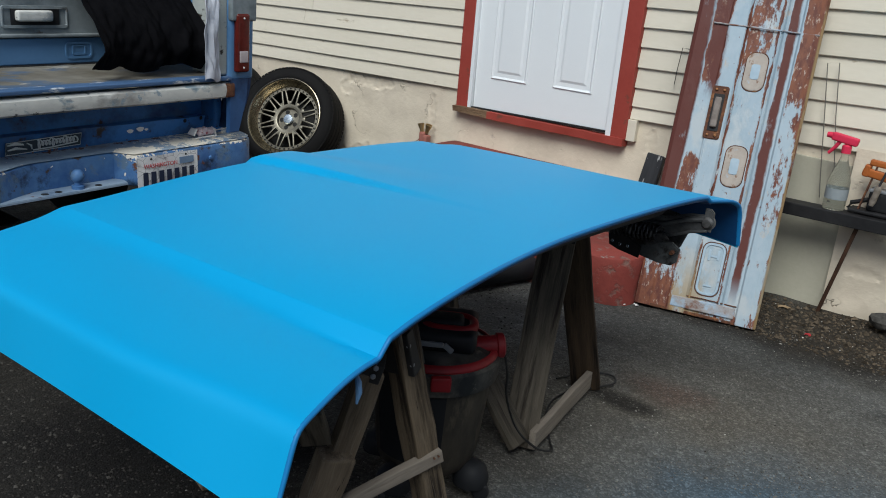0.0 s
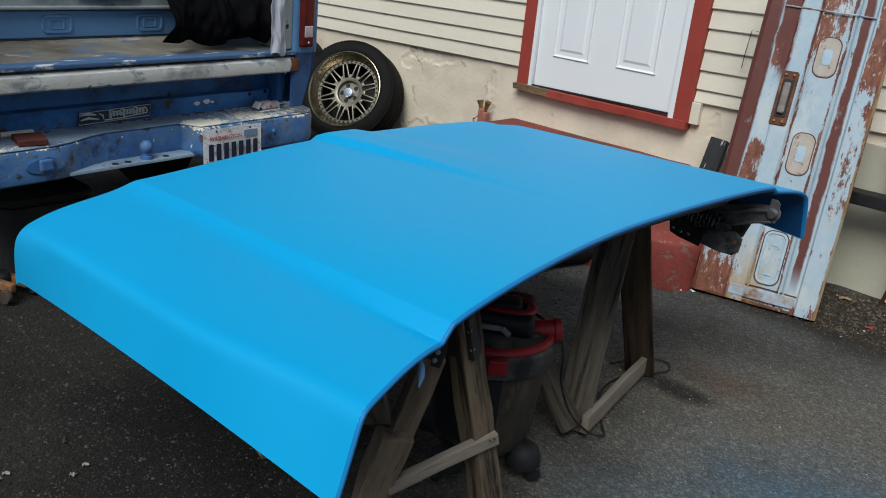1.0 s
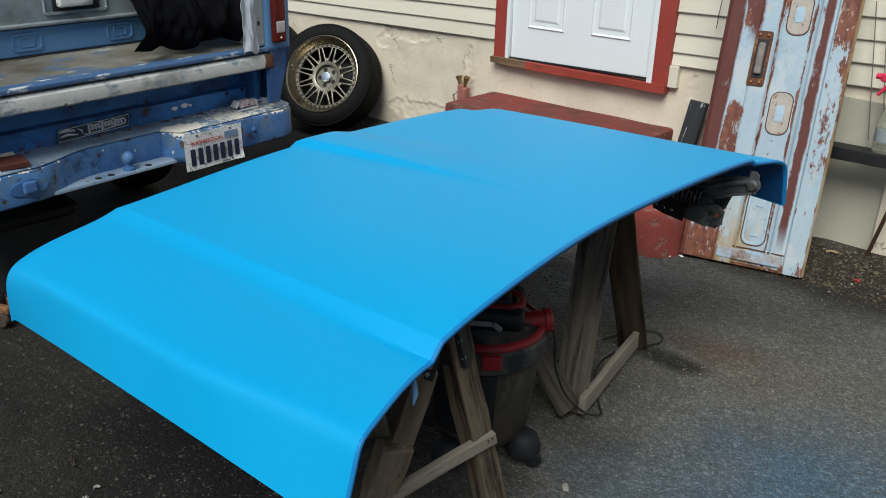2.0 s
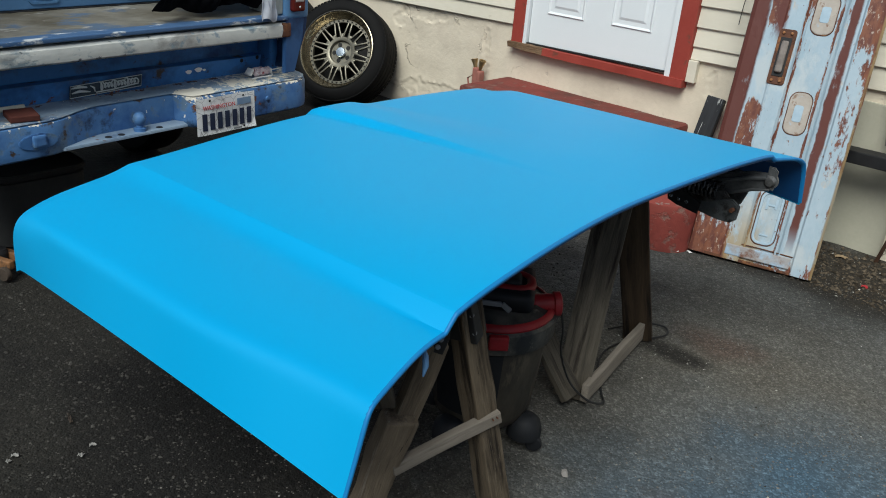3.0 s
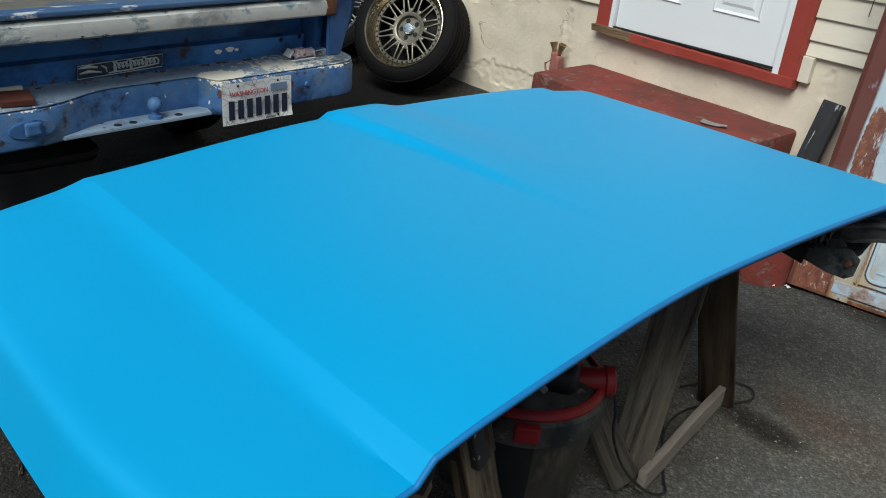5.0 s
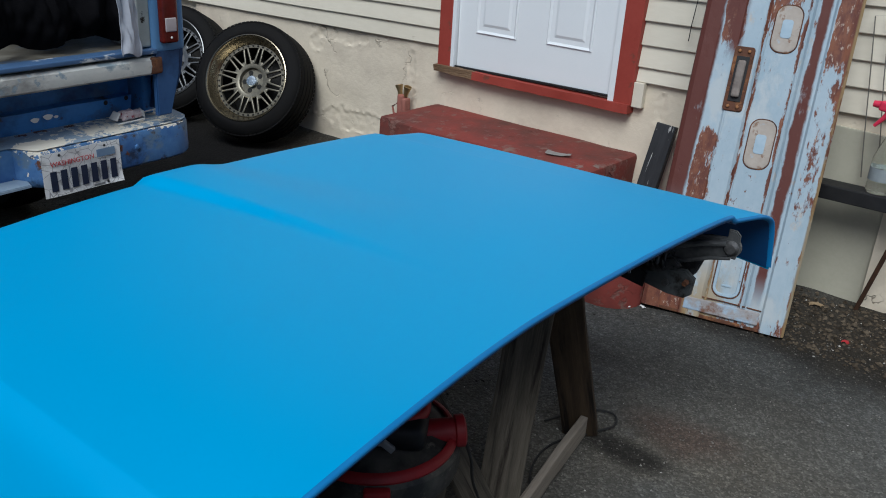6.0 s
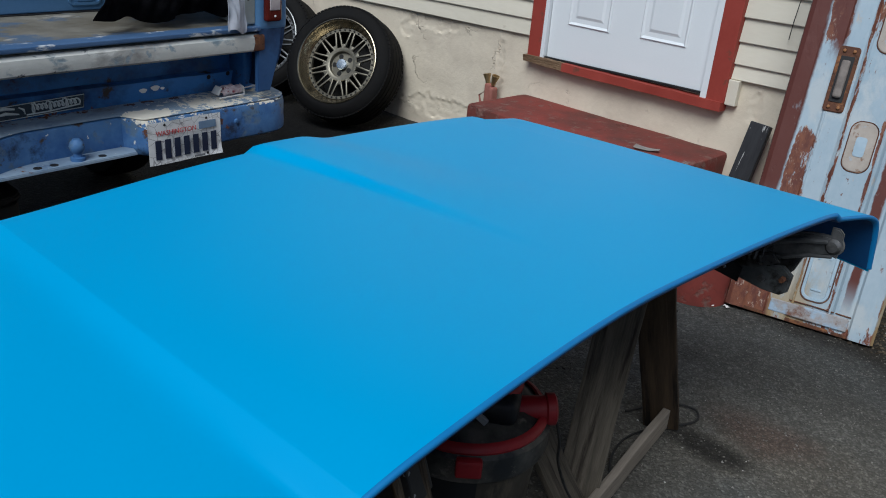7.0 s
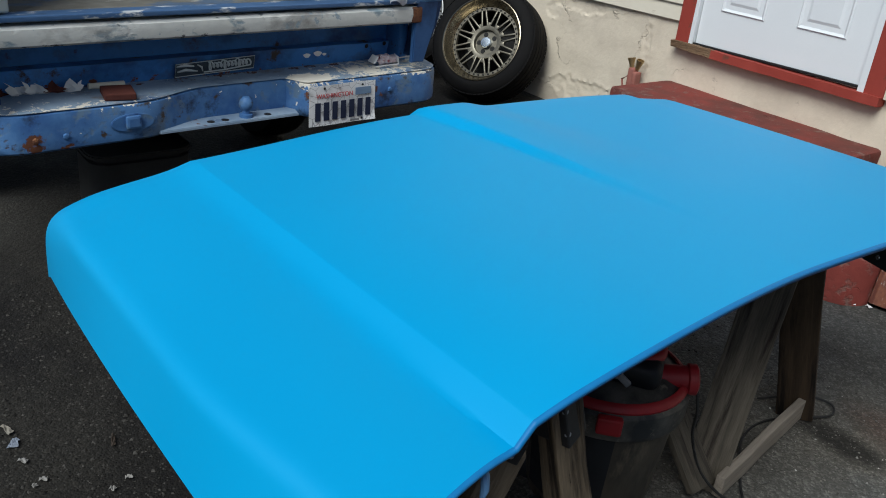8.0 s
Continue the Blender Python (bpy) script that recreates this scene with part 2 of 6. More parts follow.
def chips_at(m, colour, scale, threshold, spots, seed=0.0, soft=0.012, stretch=(1, 1, 1)):
    """Chips of another paint layer, denser within ovals (x, y, z, half sizes, gain)."""
    n, l = m.node_tree.nodes, m.node_tree.links
    b = n["Principled BSDF"]
    col = b.inputs["Base Color"].links[0].from_socket
    tc = n.new("ShaderNodeTexCoord")
    st = n.new("ShaderNodeMapping")
    st.inputs["Scale"].default_value = stretch
    l.new(tc.outputs["Object"], st.inputs["Vector"])
    nz = n.new("ShaderNodeTexNoise")
    nz.noise_dimensions = "4D"
    nz.inputs["W"].default_value, nz.inputs["Scale"].default_value, nz.inputs["Detail"].default_value, nz.inputs["Roughness"].default_value = seed, scale, 7, 0.65
    l.new(st.outputs[0], nz.inputs["Vector"])
    total = nz.outputs[0]
    for x, y, z, a, c, d, k in spots:
        mp = n.new("ShaderNodeMapping")
        mp.vector_type = "TEXTURE"
        mp.inputs["Location"].default_value, mp.inputs["Scale"].default_value = (x, y, z), (a, c, d)
        l.new(tc.outputs["Object"], mp.inputs["Vector"])
        ln = n.new("ShaderNodeVectorMath")
        ln.operation = "LENGTH"
        l.new(mp.outputs[0], ln.inputs[0])
        r = n.new("ShaderNodeMapRange")
        r.interpolation_type = "SMOOTHSTEP"
        r.inputs["From Min"].default_value, r.inputs["From Max"].default_value = 0.45, 1.0
        r.inputs["To Min"].default_value, r.inputs["To Max"].default_value = k, 0.0
        l.new(ln.outputs["Value"], r.inputs["Value"])
        ad = n.new("ShaderNodeMath")
        ad.operation = "ADD"
        l.new(total, ad.inputs[0])
        l.new(r.outputs[0], ad.inputs[1])
        total = ad.outputs[0]
    r = n.new("ShaderNodeMapRange")
    r.inputs["From Min"].default_value, r.inputs["From Max"].default_value = threshold - soft, threshold + soft
    l.new(total, r.inputs["Value"])
    mx = n.new("ShaderNodeMix")
    mx.data_type = "RGBA"
    l.new(r.outputs[0], mx.inputs["Factor"])
    l.new(col, mx.inputs[6])
    mx.inputs[7].default_value = (*colour, 1)
    l.new(mx.outputs[2], b.inputs["Base Color"])
    bp = n.new("ShaderNodeBump")
    bp.invert = True
    bp.inputs["Strength"].default_value, bp.inputs["Distance"].default_value = 0.5, 0.0012
    l.new(r.outputs[0], bp.inputs["Height"])
    if b.inputs["Normal"].links:
        l.new(b.inputs["Normal"].links[0].from_socket, bp.inputs["Normal"])
    l.new(bp.outputs[0], b.inputs["Normal"])


def crack_lines(m, colour, scale, width):
    """A net of fine cracks in a brittle film."""
    n, l = m.node_tree.nodes, m.node_tree.links
    b = n["Principled BSDF"]
    col = b.inputs["Base Color"].links[0].from_socket
    tc = n.new("ShaderNodeTexCoord")
    vo = n.new("ShaderNodeTexVoronoi")
    vo.feature = "DISTANCE_TO_EDGE"
    vo.inputs["Scale"].default_value = scale
    l.new(tc.outputs["Object"], vo.inputs["Vector"])
    r = n.new("ShaderNodeMapRange")
    r.inputs["From Min"].default_value, r.inputs["From Max"].default_value = width, width * 2
    r.inputs["To Min"].default_value, r.inputs["To Max"].default_value = 0.7, 0.0
    l.new(vo.outputs["Distance"], r.inputs["Value"])
    mx = n.new("ShaderNodeMix")
    mx.data_type = "RGBA"
    l.new(r.outputs[0], mx.inputs["Factor"])
    l.new(col, mx.inputs[6])
    mx.inputs[7].default_value = (*colour, 1)
    l.new(mx.outputs[2], b.inputs["Base Color"])


def hair_cracks(m, colour, scale, width):
    """Thin wandering cracks that come and go."""
    n, l = m.node_tree.nodes, m.node_tree.links
    b = n["Principled BSDF"]
    col = b.inputs["Base Color"].links[0].from_socket
    tc = n.new("ShaderNodeTexCoord")
    fac = None
    for sc, lo, hi, away in ((scale, 0.0, width, True), (scale * 0.7, 0.53, 0.60, False)):
        t = n.new("ShaderNodeTexNoise")
        t.inputs["Scale"].default_value, t.inputs["Detail"].default_value, t.inputs["Roughness"].default_value = sc, 5, 0.55
        l.new(tc.outputs["Object"], t.inputs["Vector"])
        v = t.outputs[0]
        if away:
            d = n.new("ShaderNodeMath")
            d.operation = "SUBTRACT"
            d.inputs[1].default_value = 0.5
            l.new(v, d.inputs[0])
            a = n.new("ShaderNodeMath")
            a.operation = "ABSOLUTE"
            l.new(d.outputs[0], a.inputs[0])
            v = a.outputs[0]
        r = n.new("ShaderNodeMapRange")
        r.inputs["From Min"].default_value, r.inputs["From Max"].default_value = lo, hi
        r.inputs["To Min"].default_value, r.inputs["To Max"].default_value = (1, 0) if away else (0, 1)
        l.new(v, r.inputs["Value"])
        if fac is None:
            fac = r.outputs[0]
        else:
            mu = n.new("ShaderNodeMath")
            mu.operation = "MULTIPLY"
            l.new(fac, mu.inputs[0])
            l.new(r.outputs[0], mu.inputs[1])
            fac = mu.outputs[0]
    mx = n.new("ShaderNodeMix")
    mx.data_type = "RGBA"
    l.new(fac, mx.inputs["Factor"])
    l.new(col, mx.inputs[6])
    mx.inputs[7].default_value = (*colour, 1)
    l.new(mx.outputs[2], b.inputs["Base Color"])
    bp = n.new("ShaderNodeBump")
    bp.invert = True
    bp.inputs["Strength"].default_value, bp.inputs["Distance"].default_value = 0.9, 0.006
    l.new(fac, bp.inputs["Height"])
    l.new(b.inputs["Normal"].links[0].from_socket, bp.inputs["Normal"])
    l.new(bp.outputs[0], b.inputs["Normal"])


OIL_AND_SHADE = (0.014, 0.013, 0.012)
# Bluish sheen painted into the asphalt's colour, on the viewer's side.
tint_at(ASPHALT, (0.076, 0.138, 0.195), ((0.10, 2.16, 0.46, 0.44, 0.80), (0.28, 1.80, 0.50, 0.50, 0.75)), 2.5, 0.9, 1.3)
tint_at(ASPHALT, (0.152, 0.135, 0.107), ((-0.66, 1.02, 0.26, 0.20, 0.5), (-0.2, 2.75, 0.35, 0.2, 0.30), (-0.52, 2.35, 0.46, 0.52, 0.55), (-0.35, 3.0, 0.55, 0.35, 0.35), (-0.55, 1.5, 0.35, 0.3, 0.35)), 4)
tint_at(ASPHALT, (0.105, 0.055, 0.040), ((-0.42, 2.84, 0.15, 0.10, 0.5), (-0.1, 1.9, 0.10, 0.06, 0.3)), 7)
# Oil patches; under the truck and at the gate's foot shade is painted in.
tint_at(ASPHALT, OIL_AND_SHADE, ((-2.6, 1.7, 1.8, 1.6, 0.85), (-1.7, 0.9, 1.0, 0.9, 0.93), (-3.1, 3.1, 0.95, 0.85, 1.0), (-3.85, 3.62, 0.75, 0.55, 1.0), (-1.15, 0.80, 0.65, 0.48, 0.95), (-1.9, 1.3, 0.8, 0.7, 0.7), (-1.35, 0.9, 1.1, 0.8, 0.55), (-1.0, 0.80, 0.34, 0.26, 0.75), (-0.49, 2.66, 0.12, 0.06, 0.8), (0.02, 3.68, 0.14, 0.10, 0.8), (-0.55, 3.3, 0.45, 0.22, 0.20), (0.1, 3.4, 0.9, 0.45, 0.10), (-0.15, 3.66, 0.45, 0.20, 0.70), (-0.30, 3.80, 0.45, 0.16, 0.6), (-0.02, 3.92, 0.40, 0.22, 0.6), (-0.50, 3.64, 0.25, 0.09, 0.6)))
tint_at(ASPHALT, (0.034, 0.034, 0.031), ((-0.75, 3.42, 0.75, 0.34, 0.30),), 4)
tint_at(ASPHALT, (0.042, 0.035, 0.026), ((0.2, 3.98, 1.3, 0.40, 0.9), (-3.0, 4.05, 0.6, 0.2, 0.8), (-0.9, 3.95, 0.25, 0.4, 0.7)), 6)
tint_at(ASPHALT, (0.045, 0.042, 0.034), ((-1.55, 0.75, 0.35, 0.25, 0.45), (-2.1, 1.2, 0.4, 0.3, 0.4), (-2.9, 1.0, 0.5, 0.4, 0.4)), 9)
aggregate(ASPHALT, 175, 0.34)
STONES = surf("small_stones", (0.018, 0.017, 0.0155), (0.062, 0.059, 0.053), 40, (0.85, 0.97), 0.2, island=0.6, spec=0.1)
GRIT = surf("grey_brown_grit", (0.050, 0.047, 0.042), (0.170, 0.160, 0.142), 40, (0.85, 0.97), 0.2, island=0.6, spec=0.1)
STONE_GREY = surf("grey_flake", (0.20, 0.185, 0.17), (0.30, 0.28, 0.26), 30, (0.8, 0.95), 0.3)
SOIL = surf("brown_grit", (0.026, 0.020, 0.014), (0.115, 0.092, 0.066), 40, (0.9, 0.98), 0.2, island=0.6, spec=0.1)
LITTER = surf("pale_litter", (0.28, 0.27, 0.25), (0.46, 0.44, 0.40), 30, (0.7, 0.9), 0.2, island=0.4)
BLUE_FLAKE = surf("flaking_blue_paint", (0.055, 0.160, 0.365), (0.098, 0.215, 0.415), 5, (0.4, 0.65), 0.4, fine=60,
                  patches=(((0.036, 0.105, 0.28), 3.5, 0.54, 0.07, 2.0), ((0.020, 0.036, 0.075), 9, 0.60, 0.05, 41.0), ((0.11, 0.18, 0.27), 8, 0.565, 0.03, 24.0), ((0.06, 0.045, 0.035), 14, 0.62, 0.03, 12.0)))
BLUE_WORN = surf("worn_blue_paint", (0.18, 0.265, 0.375), (0.31, 0.395, 0.48), 4, (0.45, 0.7), 0.4, fine=60, stretch=(1, 0.6, 1),
                 patches=(((0.07, 0.13, 0.24), 5, 0.60, 0.05, 4.0), ((0.20, 0.18, 0.16), 8, 0.63, 0.05, 12.0)))
BLUE_DARK = surf("deep_blue_paint", (0.042, 0.180, 0.49), (0.064, 0.23, 0.57), 4, (0.35, 0.55), 0.2, fine=60,
                 patches=(((0.018, 0.045, 0.13), 2.5, 0.57, 0.08, 2.0), ((0.06, 0.13, 0.28), 7, 0.58, 0.05, 8.0), ((0.05, 0.04, 0.035), 12, 0.63, 0.03, 12.0),))
BLUE_GATE = surf("faded_blue_paint", (0.088, 0.205, 0.38), (0.110, 0.24, 0.43), 3, (0.4, 0.6), 0.2, fine=60)
GREY_PRIMER = surf("grey_green_primer", (0.20, 0.235, 0.25), (0.28, 0.315, 0.325), 4, (0.5, 0.75), 0.3, fine=60,
                   patches=(((0.12, 0.10, 0.08), 12, 0.65, 0.02, 3.0), ((0.13, 0.155, 0.165), 3, 0.55, 0.06, 8.0),))
WHITE_WORN = surf("dirty_white_paint", (0.53, 0.54, 0.51), (0.72, 0.72, 0.67), 5, (0.5, 0.8), 0.4, fine=50, stretch=(1, 0.6, 1),
                  patches=(((0.25, 0.32, 0.36), 9, 0.57, 0.03, 3.0), ((0.33, 0.32, 0.30), 4, 0.57, 0.05, 6.0), ((0.66, 0.66, 0.62), 14, 0.60, 0.03, 16.0), ((0.10, 0.12, 0.13), 30, 0.66, 0.03, 18.0), ((0.16, 0.085, 0.045), 9, 0.66, 0.03, 14.0)))
TAN_SILL = surf("stained_cream_steel", (0.125, 0.119, 0.100), (0.240, 0.230, 0.198), 6, (0.5, 0.8), 0.4, fine=45, stretch=(1, 0.5, 1),
                patches=(((0.085, 0.075, 0.055), 5, 0.54, 0.10, 3.0), ((0.08, 0.12, 0.18), 9, 0.59, 0.04, 9.0), ((0.32, 0.31, 0.28), 12, 0.63, 0.03, 19.0)))
STRIP_BLUE = surf("scratched_blue_strip", (0.045, 0.105, 0.22), (0.08, 0.15, 0.28), 5, (0.3, 0.5), 0.3, fine=50, stretch=(1, 0.4, 1),
                  patches=(((0.55, 0.57, 0.58), 14, 0.585, 0.02, 3.0), ((0.04, 0.06, 0.10), 9, 0.62, 0.03, 13.0)))
PILLAR = surf("chipped_white_paint", (0.34, 0.37, 0.36), (0.46, 0.49, 0.46), 6, (0.5, 0.75), 0.4, fine=50,
              patches=(((0.035, 0.03, 0.025), 16, 0.60, 0.02, 3.0),))
CLOTH = surf("black_cloth", (0.0022, 0.0022, 0.0028), (0.006, 0.006, 0.0072), 20, (0.85, 0.95), 0.4, fine=300, spec=0.04)
BAG = surf("white_plastic_film", (0.36, 0.38, 0.43), (0.48, 0.50, 0.55), 14, (0.4, 0.6), 0.4)
WHITE = surf("white_enamel", (0.72, 0.72, 0.70), (0.80, 0.80, 0.78), 20, (0.4, 0.6), 0.1)
PLATE_WHITE = surf("plate_white", (0.66, 0.67, 0.67), (0.76, 0.77, 0.77), 30, (0.4, 0.6), 0.15,
                   patches=(((0.42, 0.41, 0.40), 14, 0.58, 0.06, 3.0), ((0.16, 0.14, 0.12), 30, 0.67, 0.02, 13.0)))
INK_BLUE = surf("plate_ink", (0.012, 0.018, 0.045), (0.02, 0.03, 0.06), 20, (0.4, 0.6), 0.05)
INK_RED = surf("plate_red_ink", (0.42, 0.05, 0.06), (0.48, 0.08, 0.08), 20, (0.5, 0.6), 0.05)
INK_STEEL = surf("plate_tab_blue", (0.14, 0.22, 0.34), (0.18, 0.27, 0.38), 20, (0.5, 0.6), 0.05)
LENS_RED = surf("red_lens", (0.07, 0.010, 0.007), (0.12, 0.014, 0.010), 20, (0.15, 0.25), 0.05)
LENS_CLEAR = surf("clear_lens", (0.42, 0.36, 0.36), (0.50, 0.44, 0.44), 20, (0.12, 0.2), 0.05)
STICKER = surf("sticker_dark", (0.035, 0.05, 0.065), (0.06, 0.08, 0.10), 20, (0.4, 0.55), 0.1)
STICKER_PALE = surf("sticker_silver", (0.52, 0.57, 0.58), (0.64, 0.69, 0.69), 30, (0.35, 0.5), 0.1)
CREAM_PAPER = surf("cream_paper", (0.62, 0.59, 0.48), (0.70, 0.67, 0.56), 30, (0.7, 0.85), 0.1)
TUB_GREY = surf("dusty_dark_plastic", (0.020, 0.021, 0.021), (0.038, 0.038, 0.036), 7, (0.6, 0.8), 0.2)
BRICK_RED = surf("red_brown_block", (0.085, 0.026, 0.02), (0.12, 0.038, 0.027), 30, (0.8, 0.9), 0.4)
ORANGE = surf("orange_paint", (0.42, 0.12, 0.025), (0.30, 0.085, 0.02), 12, (0.45, 0.65), 0.2)
BOTTLE_RED = surf("pink_red_plastic", (0.62, 0.03, 0.075), (0.68, 0.04, 0.09), 12, (0.35, 0.5), 0.05)
RUST = surf("rusty_steel", (0.070, 0.030, 0.019), (0.15, 0.064, 0.036), 12, (0.75, 0.95), 0.6, fine=60, patches=(((0.24, 0.105, 0.045), 22, 0.58, 0.05, 3.0), ((0.035, 0.02, 0.015), 15, 0.60, 0.05, 7.0)))
STRUT_RUST = surf("dark_rusted_bar", (0.030, 0.016, 0.010), (0.075, 0.036, 0.020), 14, (0.75, 0.95), 0.6, fine=60)
JACK_TAN = surf("worn_orange_paint", (0.28, 0.125, 0.045), (0.19, 0.10, 0.05), 14, (0.55, 0.75), 0.3, patches=(((0.07, 0.05, 0.035), 18, 0.58, 0.05, 3.0),))
JACK_WHEEL = surf("dusty_brown_wheel", (0.022, 0.017, 0.013), (0.075, 0.056, 0.042), 20, (0.7, 0.9), 0.3)
ORANGE_RUST = surf("bright_rust", (0.26, 0.11, 0.045), (0.34, 0.16, 0.07), 30, (0.8, 0.95), 0.3)
HANDLE_WORN = surf("worn_brown_handle", (0.13, 0.105, 0.09), (0.26, 0.225, 0.20), 30, (0.5, 0.7), 0.3)
CABLE = surf("black_cable", (0.012, 0.012, 0.012), (0.025, 0.025, 0.025), 12, (0.5, 0.7), 0.05)
BRASS = surf("old_brass", (0.40, 0.27, 0.12), (0.52, 0.40, 0.22), 20, (0.3, 0.5), 0.1, metal=0.9)
PIPE_RED = surf("dusty_red_pipe", (0.28, 0.10, 0.075), (0.36, 0.15, 0.12), 14, (0.6, 0.8), 0.3)
WIRE = surf("grey_wire", (0.14, 0.135, 0.12), (0.22, 0.21, 0.18), 14, (0.5, 0.7), 0.1, metal=0.3)
BLACK_WOOD = surf("black_stained_post", (0.014, 0.015, 0.018), (0.040, 0.042, 0.047), 6, (0.6, 0.8), 0.5, stretch=(0.7, 6, 6), fine=30, patches=(((0.45, 0.45, 0.44), 11, 0.63, 0.012, 3.0),))
PLASTER_BOARD = surf("grey_green_render", (0.40, 0.385, 0.30), (0.47, 0.45, 0.36), 3, (0.8, 0.9), 0.3)
GLASSY = bpy.data.materials.new("clear_bottle_plastic")
GLASSY.use_nodes = True
gb = GLASSY.node_tree.nodes["Principled BSDF"]
gb.inputs["Base Color"].default_value = (0.86, 0.88, 0.84, 1)
gb.inputs["Transmission Weight"].default_value = 0.97
gb.inputs["Roughness"].default_value = 0.08
gb.inputs["IOR"].default_value = 1.2


hair_cracks(STUCCO, (0.36, 0.305, 0.23), 2.4, 0.0045)
hair_cracks(RED_CONC, (0.09, 0.025, 0.02), 4.0, 0.005)
CREAM = (0.76, 0.72, 0.62)
RUSTY = (0.13, 0.052, 0.028)
chips_at(BLUE_WORN, CREAM, 50, 0.655, ((-0.045, 0.25, 0.578, 0.075, 0.15, 1, 0.27), (-0.07, 0.68, 0.578, 0.22, 0.30, 1, 0.12), (-0.02, -0.74, 0.578, 0.12, 0.26, 1, 0.10), (-0.02, -0.45, 0.578, 0.05, 0.35, 1, 0.08), (-0.05, 0.46, 0.578, 0.2, 0.25, 1, 0.10)), 3.0, 0.008, (1, 0.8, 1))
chips_at(BLUE_WORN, RUSTY, 22, 0.70, ((-0.18, -0.2, 0.578, 0.05, 0.5, 1, 0.14), (-0.18, 0.3, 0.578, 0.04, 0.5, 1, 0.12)), 8.0, 0.02)
chips_at(BLUE_FLAKE, CREAM, 34, 0.67, ((0.0, 0.2, 0.562, 0.1, 1.2, 0.022, 0.12), (-0.05, 0.80, 0.57, 0.1, 0.12, 0.04, 0.08), (0.0, 0.22, 0.548, 0.1, 0.06, 0.04, 0.12)), 3.0, 0.008)
chips_at(BLUE_FLAKE, RUSTY, 20, 0.68, ((0, -0.73, 0.475, 0.05, 0.05, 0.05, 0.16), (0, -0.64, 0.475, 0.05, 0.04, 0.05, 0.13), (0, 0.56, 0.50, 0.05, 0.05, 0.04, 0.18), (0, 0.235, 0.50, 0.05, 0.03, 0.06, 0.14), (0, -0.4, 0.44, 0.1, 0.8, 0.03, 0.08)), 11.0, 0.02)
chips_at(BLUE_DARK, RUSTY, 24, 0.70, ((-0.19, -0.3, 0.585, 0.08, 0.9, 0.025, 0.12),), 5.0, 0.02)
chips_at(WHITE_WORN, (0.30, 0.37, 0.42), 24, 0.68, ((0, 0.25, 0.79, 0.1, 0.25, 0.06, 0.09), (0, -0.45, 0.79, 0.1, 0.06, 0.1, 0.06)), 7.0, 0.03)
chips_at(WHITE_WORN, (0.045, 0.05, 0.055), 26, 0.69, ((0, -0.1, 0.762, 0.1, 1.2, 0.014, 0.10),), 9.0, 0.02)
crack_lines(PLATE_WHITE, (0.16, 0.16, 0.17), 26, 0.012)


def gate_paint():
    """Old tailgate: pale blue paint worn to rust, with dark red bands that run along it (object x across, z along)."""
    m = surf("worn_pale_blue_tailgate", (0.29, 0.385, 0.45), (0.40, 0.48, 0.53), 5, (0.45, 0.75), 0.4, fine=50, stretch=(1, 1, 0.55),
             patches=(((0.43, 0.48, 0.50), 6, 0.58, 0.04, 5.0), ((0.17, 0.075, 0.045), 46, 0.67, 0.02, 9.0), ((0.46, 0.40, 0.34), 15, 0.64, 0.04, 19.0)))
    n, l = m.node_tree.nodes, m.node_tree.links
    b = n["Principled BSDF"]
    base = b.inputs["Base Color"].links[0].from_socket
    tc = n.new("ShaderNodeTexCoord")
    sep = n.new("ShaderNodeSeparateXYZ")
    l.new(tc.outputs["Object"], sep.inputs[0])
    mp = n.new("ShaderNodeMapping")
    mp.inputs["Scale"].default_value = (1, 1, 0.4)
    l.new(tc.outputs["Object"], mp.inputs[0])

    def tex(sc, w, detail=6):
        t = n.new("ShaderNodeTexNoise")
        t.noise_dimensions = "4D"
        t.inputs["Scale"].default_value, t.inputs["W"].default_value, t.inputs["Detail"].default_value = sc, w, detail
        t.inputs["Roughness"].default_value = 0.7
        l.new(mp.outputs[0], t.inputs["Vector"])
        return t.outputs[0]

    def math(op, a, b_):
        x = n.new("ShaderNodeMath")
        x.operation = op
        for v, s in ((a, x.inputs[0]), (b_, x.inputs[1])):
            if isinstance(v, (int, float)):
                s.default_value = v
            else:
                l.new(v, s)
        return x.outputs[0]

    def step(v, lo, hi):
        r = n.new("ShaderNodeMapRange")
        r.interpolation_type = "SMOOTHSTEP"
        r.inputs["From Min"].default_value, r.inputs["From Max"].default_value = lo, hi
        l.new(v, r.inputs["Value"])
        return r.outputs[0]

    def mix(f, a, c):
        x = n.new("ShaderNodeMix")
        x.data_type = "RGBA"
        l.new(f, x.inputs["Factor"])
        l.new(a, x.inputs[6])
        if isinstance(c, tuple):
            x.inputs[7].default_value = (*c, 1)
        else:
            l.new(c, x.inputs[7])
        return x.outputs[2]
    u = math("ADD", sep.outputs[0], math("MULTIPLY", math("SUBTRACT", tex(7, 3.0), 0.5), 0.05))
    w = sep.outputs[2]
    band = math("MULTIPLY", step(u, 0.075, 0.09), math("SUBTRACT", 1.0, step(u, 0.14, 0.17)))
    band2 = math("MULTIPLY", step(u, 0.235, 0.25), math("SUBTRACT", 1.0, step(u, 0.33, 0.36)))
    edge = step(u, 0.452, 0.462)
    low = math("SUBTRACT", 1.0, step(w, 0.05, 0.35))
    worn = math("ADD", math("MULTIPLY", step(w, 0.98, 1.06), 0.30), math("MULTIPLY", math("MULTIPLY", step(w, 0.30, 0.40), math("SUBTRACT", 1.0, step(w, 0.66, 0.74))), 0.24))
